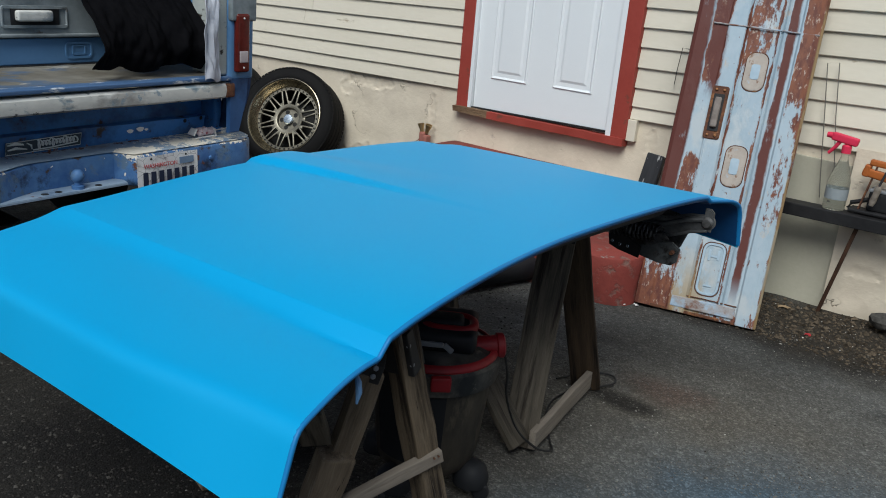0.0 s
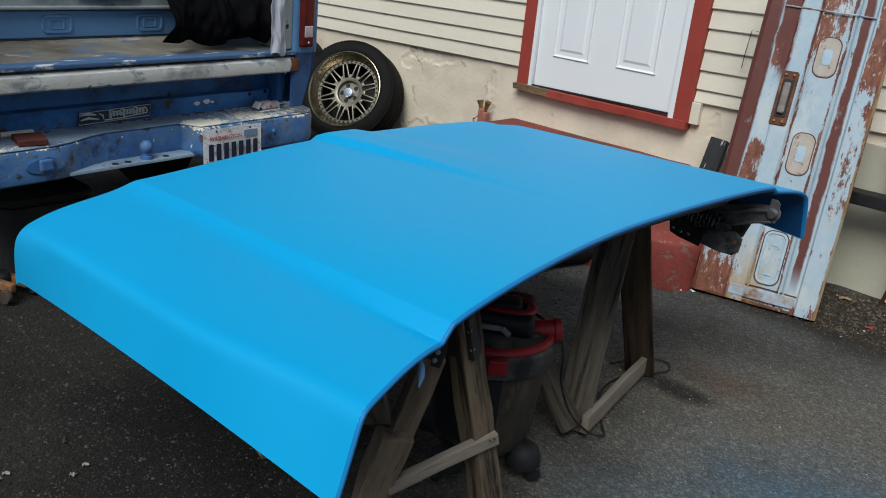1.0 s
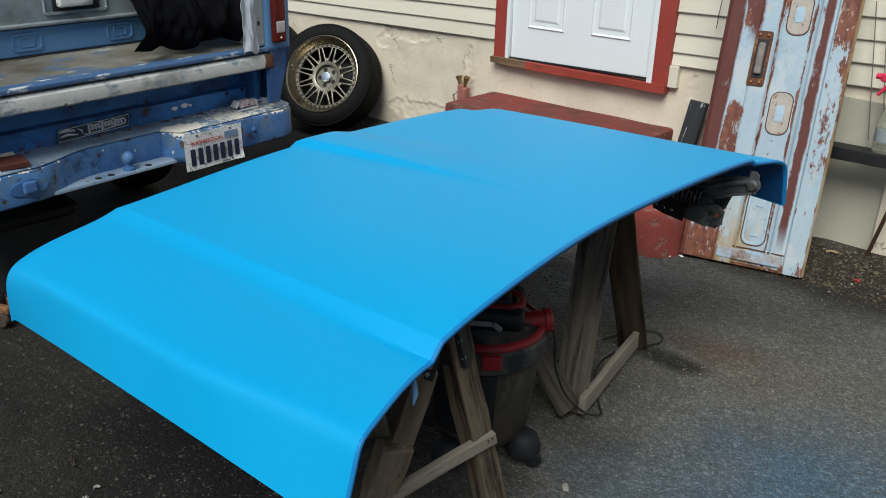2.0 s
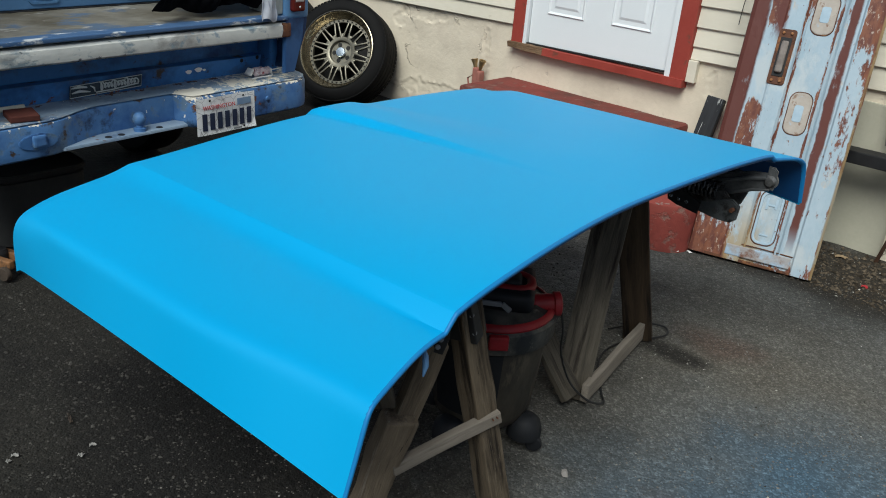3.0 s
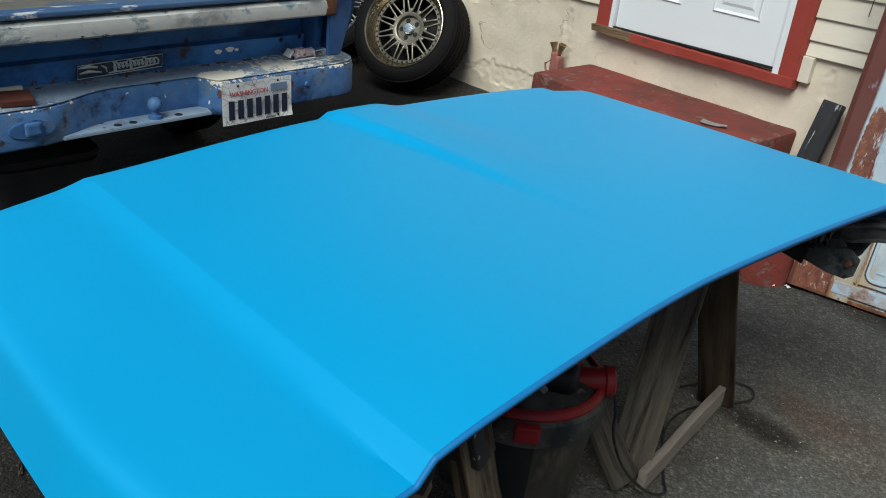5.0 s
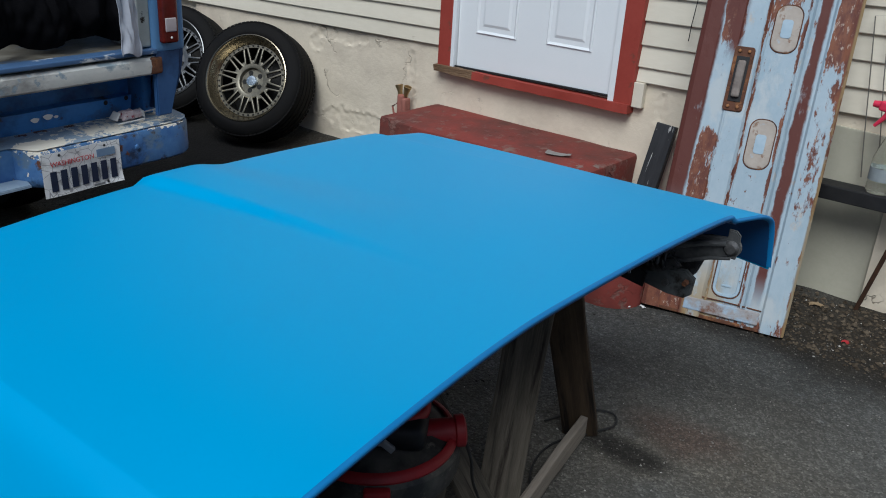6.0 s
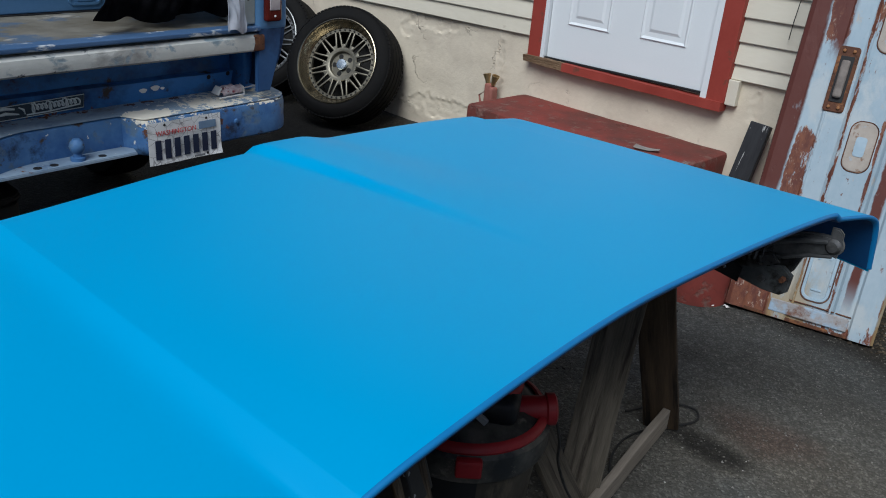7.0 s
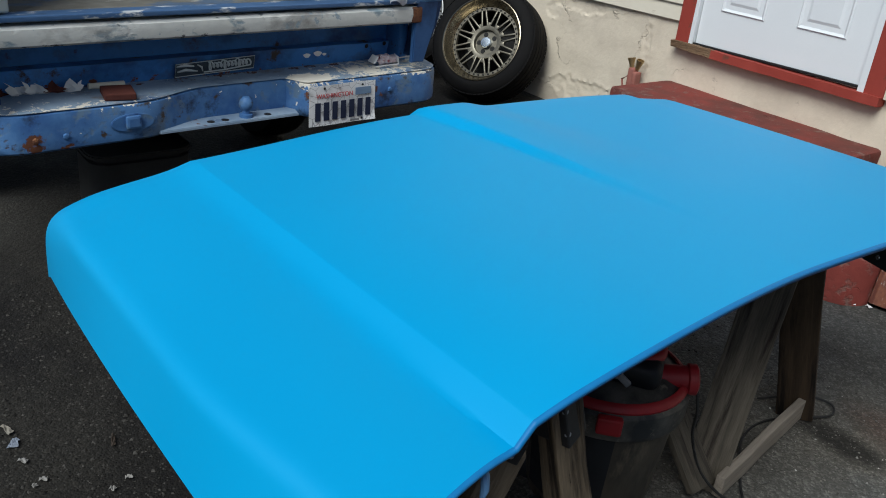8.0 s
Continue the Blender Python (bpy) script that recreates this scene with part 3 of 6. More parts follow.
    amount = math("ADD", math("MULTIPLY", band, worn), math("MULTIPLY", math("MULTIPLY", band2, step(w, 1.0, 1.2)), 0.20))
    right = math("ADD", math("MULTIPLY", step(w, 0.92, 1.08), 0.26), math("MULTIPLY", step(w, 0.40, 0.60), 0.13))
    amount = math("ADD", amount, math("MULTIPLY", edge, right))
    amount = math("ADD", amount, math("MULTIPLY", step(u, 0.518, 0.528), 0.12))
    amount = math("ADD", amount, math("MULTIPLY", math("MULTIPLY", low, math("SUBTRACT", 1.0, step(u, 0.15, 0.19))), 0.26))
    amount = math("ADD", amount, math("MULTIPLY", math("SUBTRACT", 1.0, step(w, 0.02, 0.10)), 0.12))
    grooves = math("MAXIMUM", math("MULTIPLY", step(u, 0.225, 0.232), math("SUBTRACT", 1.0, step(u, 0.236, 0.243))), math("MULTIPLY", step(u, 0.350, 0.357), math("SUBTRACT", 1.0, step(u, 0.362, 0.369))))
    amount = math("ADD", amount, math("MULTIPLY", grooves, 0.20))
    rust_f = step(math("ADD", tex(24, 1.0, 10), amount), 0.605, 0.675)
    rust_c = mix(step(tex(34, 6.0), 0.38, 0.62), n.new("ShaderNodeRGB").outputs[0], (0.205, 0.078, 0.044))
    rust_c = mix(step(tex(70, 16.0), 0.56, 0.64), rust_c, (0.42, 0.33, 0.27))
    for q in n:
        if q.bl_idname == "ShaderNodeRGB":
            q.outputs[0].default_value = (0.115, 0.040, 0.030, 1)
    col = mix(rust_f, base, rust_c)
    left = math("MULTIPLY", math("SUBTRACT", 1.0, step(u, 0.07, 0.082)), step(w, 0.12, 0.5))
    strip = math("MULTIPLY", step(w, 0.06, 0.22), math("MULTIPLY", step(u, 0.393, 0.399), math("SUBTRACT", 1.0, step(u, 0.428, 0.438))))
    maroon = math("MULTIPLY", math("MAXIMUM", left, strip), step(tex(9, 11.0), 0.30, 0.42))
    maroon = math("MAXIMUM", maroon, math("MULTIPLY", math("MULTIPLY", band, step(w, 0.94, 1.04)), step(tex(11, 13.0), 0.40, 0.50)))
    ochre = math("MULTIPLY", math("MULTIPLY", low, math("MULTIPLY", step(u, 0.15, 0.17), math("SUBTRACT", 1.0, step(u, 0.25, 0.36)))), step(tex(12, 17.0), 0.38, 0.52))
    ochre = math("MAXIMUM", ochre, math("MULTIPLY", step(sep.outputs[0], 0.522, 0.530), step(tex(8, 23.0), 0.36, 0.48)))
    col = mix(math("MULTIPLY", ochre, 0.8), col, (0.36, 0.26, 0.13))
    col = mix(maroon, col, (0.104, 0.031, 0.024))
    l.new(col, b.inputs["Base Color"])
    return m


GATE = gate_paint()
GATE_TAN = surf("tan_worn_primer", (0.34, 0.295, 0.25), (0.44, 0.39, 0.34), 14, (0.55, 0.75), 0.3, patches=(((0.22, 0.13, 0.085), 22, 0.62, 0.04, 3.0), ((0.36, 0.45, 0.53), 18, 0.60, 0.04, 13.0)))
GATE_BLUE = surf("pale_blue_paint", (0.30, 0.41, 0.49), (0.40, 0.50, 0.57), 9, (0.5, 0.75), 0.3, patches=(((0.20, 0.11, 0.07), 30, 0.66, 0.02, 3.0),))
GATE_PALE = surf("pale_blue_worn_to_rust", (0.27, 0.25, 0.24), (0.38, 0.37, 0.37), 9, (0.5, 0.75), 0.3, patches=(((0.18, 0.085, 0.055), 16, 0.55, 0.05, 3.0), ((0.33, 0.43, 0.53), 12, 0.55, 0.05, 13.0)))

# ---- building tools ----
PLACE = {}


def thing(name, m=None, label="", category="", group="", kind=""):
    ob = new(name)
    ob.empty_display_size = 0.1
    ob.matrix_basis = m or Matrix()
    PLACE[ob] = m or Matrix()
    return tagged(ob, label, category, group, kind)


def part(name, bm, material, parent=None, label="", m=None, world=True, smooth=False):
    """Links a bmesh as one mesh under its thing or part; m: its pose, in the world or in its parent."""
    me = bpy.data.meshes.new(name)
    bmesh.ops.recalc_face_normals(bm, faces=bm.faces)
    bm.to_mesh(me)
    bm.free()
    return place_mesh(name, me, material, parent, label, m, world, smooth)


def place_mesh(name, me, material, parent=None, label="", m=None, world=True, smooth=False):
    if material and not me.materials:
        me.materials.append(material)
    if smooth:
        me.polygons.foreach_set("use_smooth", [True] * len(me.polygons))
        me.set_sharp_from_angle(angle=radians(38))
    ob = new(name, me)
    m = m or Matrix()
    if parent:
        ob.parent = parent
        if not world:
            m = PLACE[parent] @ m
        ob.matrix_basis = PLACE[parent].inverted() @ m
    else:
        ob.matrix_basis = m
    PLACE[ob] = m
    return tagged(ob, label) if label else ob


def rbox(sx, sy, sz, r=0.004, seg=2, bm=None, at=(0, 0, 0), rot=None):
    """A bevelled box about the origin (or at a place, added to bm)."""
    b = bmesh.new()
    bmesh.ops.create_cube(b, size=1)
    bmesh.ops.scale(b, vec=(sx, sy, sz), verts=b.verts)
    if r > 0:
        bmesh.ops.bevel(b, geom=b.edges[:], offset=min(r, min(sx, sy, sz) * 0.45), segments=seg, affect="EDGES", profile=0.6)
    if rot:
        bmesh.ops.transform(b, matrix=rot, verts=b.verts)
    bmesh.ops.translate(b, vec=at, verts=b.verts)
    return merge(bm, b) if bm else b


def merge(bm, other):
    me = bpy.data.meshes.new("tmp")
    other.to_mesh(me)
    other.free()
    bm.from_mesh(me)
    bpy.data.meshes.remove(me)
    return bm


def along(p, q, side=(0, 0, 1)):
    """A pose at the middle of p and q, x towards q."""
    p, q = Vector(p), Vector(q)
    x = (q - p).normalized()
    y = Vector(side).cross(x).normalized()
    z = x.cross(y)
    m = Matrix((x, y, z)).transposed().to_4x4()
    m.translation = (p + q) / 2
    return m, (q - p).length


def beam(name, p, q, w, h, material, parent, side=(0, 0, 1), r=0.004, label="", wear=0.0):
    m, length = along(p, q, side)
    b = rbox(length, w, h, r)
    if wear:
        bmesh.ops.subdivide_edges(b, edges=[e for e in b.edges if e.calc_length() > length * 0.5], cuts=7)
        for v in b.verts:
            v.co += Vector((0, 1, 1)) * wear * (noise.noise(v.co * 9 + Vector(p) * 3))
    return part(name, b, material, parent, label, m)


def tube(pts, r, seg=8, bm=None, closed=False):
    b = bm or bmesh.new()
    pts = [Vector(p) for p in pts]
    rings, n = [], len(pts)
    for i, p in enumerate(pts):
        d = ((pts[(i + 1) % n] - pts[i - 1]) if closed else (pts[min(i + 1, n - 1)] - pts[max(i - 1, 0)])).normalized()
        a = d.cross(Vector((0, 0, 1)) if abs(d.z) < 0.9 else Vector((1, 0, 0))).normalized()
        c = d.cross(a)
        rad = r[i] if isinstance(r, (list, tuple)) else r
        rings.append([b.verts.new(p + rad * (math.cos(6.28319 * k / seg) * a + math.sin(6.28319 * k / seg) * c)) for k in range(seg)])
    for i in range(n if closed else n - 1):
        A, B = rings[i], rings[(i + 1) % n]
        for k in range(seg):
            b.faces.new((A[k], A[(k + 1) % seg], B[(k + 1) % seg], B[k]))
    if not closed:
        b.faces.new(rings[0][::-1])
        b.faces.new(rings[-1])
    return b


def lathe(profile, seg=48, bm=None, closed=False):
    """Turns (radius, z) pairs round the z axis."""
    b = bm or bmesh.new()
    rings = []
    for r, z in profile:
        rings.append([b.verts.new((r * math.cos(6.28319 * k / seg), r * math.sin(6.28319 * k / seg), z)) for k in range(seg)] if r > 1e-6 else [b.verts.new((0, 0, z))])
    pairs = list(zip(rings, rings[1:])) + ([(rings[-1], rings[0])] if closed else [])
    for A, B in pairs:
        for k in range(seg):
            k2 = (k + 1) % seg
            if len(A) == 1 and len(B) > 1:
                b.faces.new((A[0], B[k], B[k2]))
            elif len(B) == 1 and len(A) > 1:
                b.faces.new((A[k2], A[k], B[0]))
            elif len(A) > 1:
                b.faces.new((A[k], A[k2], B[k2], B[k]))
    return b


def sheet(nu, nv, f, thick=0.0):
    """A grid of nu x nv cells through f(u, v), with a thickness below it."""
    b = bmesh.new()
    top = [[b.verts.new(f(i / nu, j / nv)) for j in range(nv + 1)] for i in range(nu + 1)]
    for i in range(nu):
        for j in range(nv):
            b.faces.new((top[i][j], top[i + 1][j], top[i + 1][j + 1], top[i][j + 1]))
    if thick:
        b.normal_update()
        low = [[b.verts.new(top[i][j].co - top[i][j].normal * thick) for j in range(nv + 1)] for i in range(nu + 1)]
        for i in range(nu):
            for j in range(nv):
                b.faces.new((low[i][j], low[i][j + 1], low[i + 1][j + 1], low[i + 1][j]))
        for i in range(nu):
            b.faces.new((top[i][0], low[i][0], low[i + 1][0], top[i + 1][0]))
            b.faces.new((top[i][nv], top[i + 1][nv], low[i + 1][nv], low[i][nv]))
        for j in range(nv):
            b.faces.new((top[0][j], top[0][j + 1], low[0][j + 1], low[0][j]))
            b.faces.new((top[nu][j], low[nu][j], low[nu][j + 1], top[nu][j + 1]))
    return b


def prism(outline, depth, r=0.0):
    """A plate from an outline of (x, y), from z = 0 to depth."""
    b = bmesh.new()
    f = b.faces.new([b.verts.new((x, y, 0)) for x, y in outline])
    g = bmesh.ops.extrude_face_region(b, geom=[f])
    bmesh.ops.translate(b, vec=(0, 0, depth), verts=[v for v in g["geom"] if isinstance(v, bmesh.types.BMVert)])
    if r:
        bmesh.ops.bevel(b, geom=[e for e in b.edges if all(v.co.z > depth - 1e-6 for v in e.verts)], offset=r, segments=2, affect="EDGES")
    return b


def rounded(w, h, r, n=5):
    return [(sx * (w / 2 - r) + r * math.cos(a), sy * (h / 2 - r) + r * math.sin(a))
            for sx, sy, a0 in ((1, 1, 0), (-1, 1, 90), (-1, -1, 180), (1, -1, 270)) for a in (radians(a0 + 90 * k / n) for k in range(n + 1))]


def ring_plate(w, h, r, band, depth):
    """A rounded rectangular frame in relief."""
    b = bmesh.new()
    o, i = rounded(w, h, r), rounded(w - 2 * band, h - 2 * band, max(r - band, 0.004))
    n = len(o)
    rows = [[b.verts.new((x, y, z)) for x, y in pts] for pts, z in ((o, 0), ([(x * 0.97, y * 0.985) for x, y in o], depth), ([(x * 1.03, y * 1.015) for x, y in i], depth), (i, 0))]
    for A, B in zip(rows, rows[1:]):
        for k in range(n):
            b.faces.new((A[k], A[(k + 1) % n], B[(k + 1) % n], B[k]))
    return b


def smooth01(x):
    x = min(max(x, 0.0), 1.0)
    return x * x * (3 - 2 * x)


def lerp(a, b, t):
    return a + (b - a) * t


def words(name, text, size, depth, material, parent, m, label=""):
    cu = bpy.data.curves.new(name, "FONT")
    cu.body, cu.size, cu.extrude, cu.align_x, cu.align_y = text, size, depth, "CENTER", "CENTER"
    tmp = new(name, cu)
    me = bpy.data.meshes.new_from_object(tmp.evaluated_get(bpy.context.evaluated_depsgraph_get()))
    bpy.data.objects.remove(tmp)
    return place_mesh(name, me, material, parent, label, m)


# ---- ground ----
def axis_steps(lo, hi, step, far):
    inner = [lo + step * k for k in range(int(round((hi - lo) / step)) + 1)]
    out = [1, 2.5, 5, 10, 22, 50, 120, far]
    return [lo - d for d in reversed(out)] + inner + [inner[-1] + d for d in out]


def ground_z(x, y):
    z = 0.010 * noise.noise(Vector((x * 1.1, y * 1.1, 0))) + 0.005 * noise.noise(Vector((x * 5, y * 5, 3)))
    z += 0.06 * smooth01((y - 3.9) / 0.25) * smooth01((x + 0.75) / 0.3) * (0.8 + 0.5 * noise.noise(Vector((x * 4, y * 4, 1))))
    z += 0.05 * smooth01((y - 3.95) / 0.2) * smooth01((-x - 2.7) / 0.3)
    return z - 0.008


xs, ys = axis_steps(-5.0, 2.2, 0.06, 400), axis_steps(-1.2, 4.32, 0.06, 400)
gv = [(x, y, ground_z(x, y) if abs(x) < 8 and abs(y) < 8 else -0.008) for x in xs for y in ys]
W = len(ys)
gf = [(i * W + j, (i + 1) * W + j, (i + 1) * W + j + 1, i * W + j + 1) for i in range(len(xs) - 1) for j in range(W - 1)]
me = bpy.data.meshes.new("ground")
me.from_pydata(gv, [], gf)
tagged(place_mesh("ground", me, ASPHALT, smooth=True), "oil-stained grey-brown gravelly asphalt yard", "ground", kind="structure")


def scatter(name, count, boxes, sizes, material, label, category):
    rng = random.Random(name)
    V, F = [], []
    for _ in range(count):
        x0, x1, y0, y1 = rng.choice(boxes)
        x, y = rng.uniform(x0, x1), rng.uniform(y0, y1)
        s = rng.uniform(*sizes) * rng.choice((0.6, 0.8, 1.0, 1.4))
        k = len(V)
        a = rng.uniform(0, 6.28)
        for dx, dy, dz in ((1, 0, 0.1), (0.2, 1, 0), (-1, 0.2, 0.1), (-0.1, -0.9, 0), (0.15, 0.1, 0.75), (0, 0, -0.5)):
            dx, dy, dz = dx * rng.uniform(0.7, 1.2), dy * rng.uniform(0.6, 1.1), dz * rng.uniform(0.7, 1.1)
            V.append((x + s * (dx * math.cos(a) - dy * math.sin(a)), y + s * (dx * math.sin(a) + dy * math.cos(a)), ground_z(x, y) + s * (dz + 0.15)))
        F += [(k, k + 1, k + 4), (k + 1, k + 2, k + 4), (k + 2, k + 3, k + 4), (k + 3, k, k + 4), (k + 1, k, k + 5), (k + 2, k + 1, k + 5), (k + 3, k + 2, k + 5), (k, k + 3, k + 5)]
    me = bpy.data.meshes.new(name)
    me.from_pydata(V, [], F)
    tagged(place_mesh(name, me, material), label, category, kind="stuff")


scatter("gravel", 10000, ((-2.3, -1.0, 0.4, 1.6), (-3.4, -1.2, 2.4, 4.0), (-2.6, -1.0, 0.4, 3.9), (-2.3, -0.9, 0.5, 1.4)), (0.0019, 0.0060), STONES, "loose dark stones scattered over the oily asphalt", "gravel")
scatter("grit", 16000, ((-1.2, 0.6, 0.6, 3.9), (-1.0, 0.4, 1.0, 3.2), (-1.1, 0.3, 2.4, 3.9)), (0.0012, 0.0036), GRIT, "fine grey-brown grit lying on the worn asphalt", "grit")
scatter("rubble", 5200, ((-0.75, 0.7, 3.82, 4.14), (-0.7, 0.3, 3.65, 4.1), (-3.2, -2.6, 3.9, 4.14), (-1.0, -0.75, 3.6, 4.1)), (0.003, 0.011), SOIL, "brown grit and broken stones heaped along the wall", "rubble")
scatter("litter", 300, ((-0.6, 0.5, 3.8, 4.1), (-1.2, 0.2, 2.4, 3.8), (-2.2, 0.5, 0.6, 3.9), (-0.6, 0.6, 3.7, 4.1), (-0.5, 0.4, 3.85, 4.12), (-1.1, -0.8, 3.6, 3.8)), (0.002, 0.0042), LITTER, "pale chips and scraps lying on the asphalt", "litter")

# ---- house wall ----
WY = 4.18           # face of the masonry
SLOPE = 0.0155      # the old house has settled towards one end


def lift(x):
    return SLOPE * (x + 1.93)


# places where the render has broken: (x, z, half width, half height)
BROKEN = ((-3.22, 0.655, 0.26, 0.055), (-3.43, 0.60, 0.08, 0.06), (-2.69, 0.52, 0.035, 0.16), (-3.05, 0.17, 0.34, 0.09), (-1.24, 0.62, 0.03, 0.09), (-0.11, 0.24, 0.09, 0.03), (-2.55, 0.10, 0.3, 0.08), (0.25, 0.1, 0.3, 0.06))


def stucco_face(x0, x1, z0, z1, y, seed, cell=0.011):
    def f(u, v):
        x, z = lerp(x0, x1, u), lerp(z0, z1, v)
        d = 0.006 * noise.noise(Vector((x * 2, z * 2, seed))) + 0.003 * noise.noise(Vector((x * 9, z * 9, seed)))
        for bx, bz, rx, rz in BROKEN:
            e = math.hypot((x - bx) / rx, (z - bz) / rz)
            if e < 1.6:
                e += 0.5 * noise.noise(Vector((x * 14, z * 14, bx))) + 0.25 * noise.noise(Vector((x * 33, z * 33, bx)))
                inside = 1 - smooth01((e - 0.80) / 0.06)
                rim = smooth01(1 - abs(e - 0.92) / 0.11)
                d += -0.0045 * inside + 0.0032 * rim + inside * 0.0035 * noise.noise(Vector((x * 40, z * 40, 2)))
        return Vector((x, y - d + (0.02 * smooth01((0.15 - z) / 0.15) * noise.noise(Vector((x * 7, z * 7, 9)))), z))
    return sheet(int((x1 - x0) / cell), int((z1 - z0) / cell), f)


wall = thing("wall_north", label="cream-painted house wall, rough stucco base under lapped siding", category="wall", kind="structure")
part("masonry_core", rbox(13, 0.25, 0.9, 0), STUCCO, wall, "", pose(-2.5, WY + 0.155, 0.30))
part("stucco_base", stucco_face(-4.6, -0.245, -0.12, 0.78, WY, 1.0), STUCCO, wall, "rough cream stucco, chipped near the ground", smooth=True)
part("stucco_base", stucco_face(-0.265, 3.0, -0.12, 0.78, WY - 0.035, 4.0), STUCCO, wall, smooth=True)
part("render_panel", rbox(0.30, 0.02, 0.74, 0.003), PLASTER_BOARD, wall, "grey-green smooth cement panel", pose(-0.40, WY - 0.006, 0.33, 0, 2, 0))
for x0, x1 in ((-7.5, -2.40), (-1.46, 4.0)):
    part("sheathing", rbox(x1 - x0, 0.14, 2.6, 0), SIDING, wall, "", pose((x0 + x1) / 2, WY + 0.11, 2.0))
part("sheathing", rbox(0.94, 0.14, 0.62, 0), SIDING, wall, "", pose(-1.93, WY + 0.11, 2.99))
rng = random.Random(4)


def clapboard(x0, x1, zb, expo):
    n = 10
    b = bmesh.new()
    rows = []
    for k in range(n + 1):
        x = lerp(x0, x1, k / n)
        dz = lift(x) + 0.0025 * noise.noise(Vector((x * 1.3, zb * 20, 2)))
        dy = 0.002 * noise.noise(Vector((x * 2.0, zb * 9, 7)))
        rows.append([b.verts.new((x, WY + y + dy, zb + dz + z)) for y, z in ((-0.004, 0.0), (-0.020, 0.0), (-0.021, 0.003), (-0.006, expo + 0.012), (0.012, expo + 0.012))])
    for A, B in zip(rows, rows[1:]):
        for q in range(5):
            b.faces.new((A[q], B[q], B[(q + 1) % 5], A[(q + 1) % 5]))
    b.faces.new(rows[0])
    b.faces.new(rows[-1][::-1])
    return b


RUNS = ((-7.5, -2.487, (0.718, 0.801, 0.891, 0.981, 1.076)), (-1.368, -0.80, (0.713, 0.779, 0.874, 0.974, 1.077)), (-0.80, 4.0, (0.735, 0.834, 0.936, 1.032, 1.131)))
for x0, x1, low in RUNS:
    low = list(low)
    while low[-1] < 2.98:
        low.append(low[-1] + 0.098 + rng.uniform(-0.005, 0.005))
    for zb, zt in zip(low, low[1:]):
        cuts = [x0, rng.uniform(x0 + 0.9, x1 - 0.9), x1] if x1 - x0 > 2 else [x0, x1]
        for a, c in zip(cuts, cuts[1:]):
            part("clapboard", clapboard(a + 0.001, c - 0.001, zb, zt - zb), SIDING, wall)
for k in range(3):
    part("clapboard", clapboard(-2.485, -1.37, 2.86 + 0.098 * k, 0.098), SIDING, wall)
part("corner_block", rbox(0.05, 0.03, 0.11, 0.003), SIDING, wall, "", pose(-1.345, WY - 0.018, 0.665))

# door with its frame
door = thing("door_1", label="white panelled entry door in a brick-red frame, shut", category="door", kind="structure")
DB = 0.632
slab = part("door_slab", rbox(0.905, 0.045, 2.03, 0.003), DOOR_WHITE, door, "white painted six-panel slab", Matrix.Translation((-1.937, WY + 0.004, DB + 1.015)) @ pose(0, 0, 0, 0, -0.85, 0))


def panel(w, h):
    """Raised panel with a sloping moulding round it, facing -y."""
    b = bmesh.new()
    rows = [[b.verts.new((sx * (w / 2 - i), -y, sz * (h / 2 - i))) for sx, sz in ((-1, -1), (1, -1), (1, 1), (-1, 1))]
            for i, y in ((0.0, 0.0), (0.006, 0.006), (0.022, -0.004), (0.030, -0.004), (0.052, 0.004))]
    for A, B in zip(rows, rows[1:]):
        for q in range(4):
            b.faces.new((A[q], A[(q + 1) % 4], B[(q + 1) % 4], B[q]))
    b.faces.new(rows[-1])
    return b


for x in (-2.144, -1.729):
    for zb, h in ((0.806, 0.62), (1.56, 0.62), (2.31, 0.24)):
        part("door_panel", panel(0.244, h), DOOR_WHITE, slab, "", pose(x, WY - 0.0195, zb + lift(x) + h / 2))
for zb in (0.86, 1.55, 2.35):
    h = part("hinge", tube([(0, 0, -0.05), (0, 0, 0.05)], 0.007), WHITE, slab, "painted steel hinge", pose(-1.476, WY - 0.020, zb))
for name, x, w, z0, z1, yy in (("frame_jamb", -2.392, 0.022, 0.60, 2.72, -0.006), ("frame_jamb", -1.470, 0.030, 0.60, 2.72, -0.008)):
    part(name, rbox(w, 0.07, z1 - z0, 0.002), DOOR_WHITE, door, "white door jamb", pose(x, WY + yy, (z0 + z1) / 2))
part("frame_casing", rbox(0.082, 0.045, 2.15, 0.004), RED_TRIM, door, "brick-red painted casing", pose(-2.443, WY - 0.020, 0.612 + 1.075))
part("frame_casing", rbox(0.088, 0.045, 2.15, 0.004), RED_TRIM, door, "", pose(-1.412, WY - 0.020, 0.612 + 1.075))
part("frame_head", rbox(1.12, 0.045, 0.09, 0.004), RED_TRIM, door, "", pose(-1.93, WY - 0.020, 2.81))


def sill(x0, x1, y0, y1, z0, z1, rough_):
    def f(u, v):
        x = lerp(x0, x1, u)
        q = v * 4
        y, zz = ((y0, z0), (y0, z1), (y1, z1), (y1, z0), (y0, z0))[min(int(round(q)), 4)]
        d = rough_ * noise.noise(Vector((x * 18, y * 30, zz * 30)))
        return Vector((x, y + d, zz + 0.6 * d + (0.2 * rough_ if zz == z1 else 0)))
    b = sheet(40, 4, f)
    bmesh.ops.remove_doubles(b, verts=b.verts, dist=0.0003)
    bmesh.ops.holes_fill(b, edges=[e for e in b.edges if e.is_boundary])
    return b


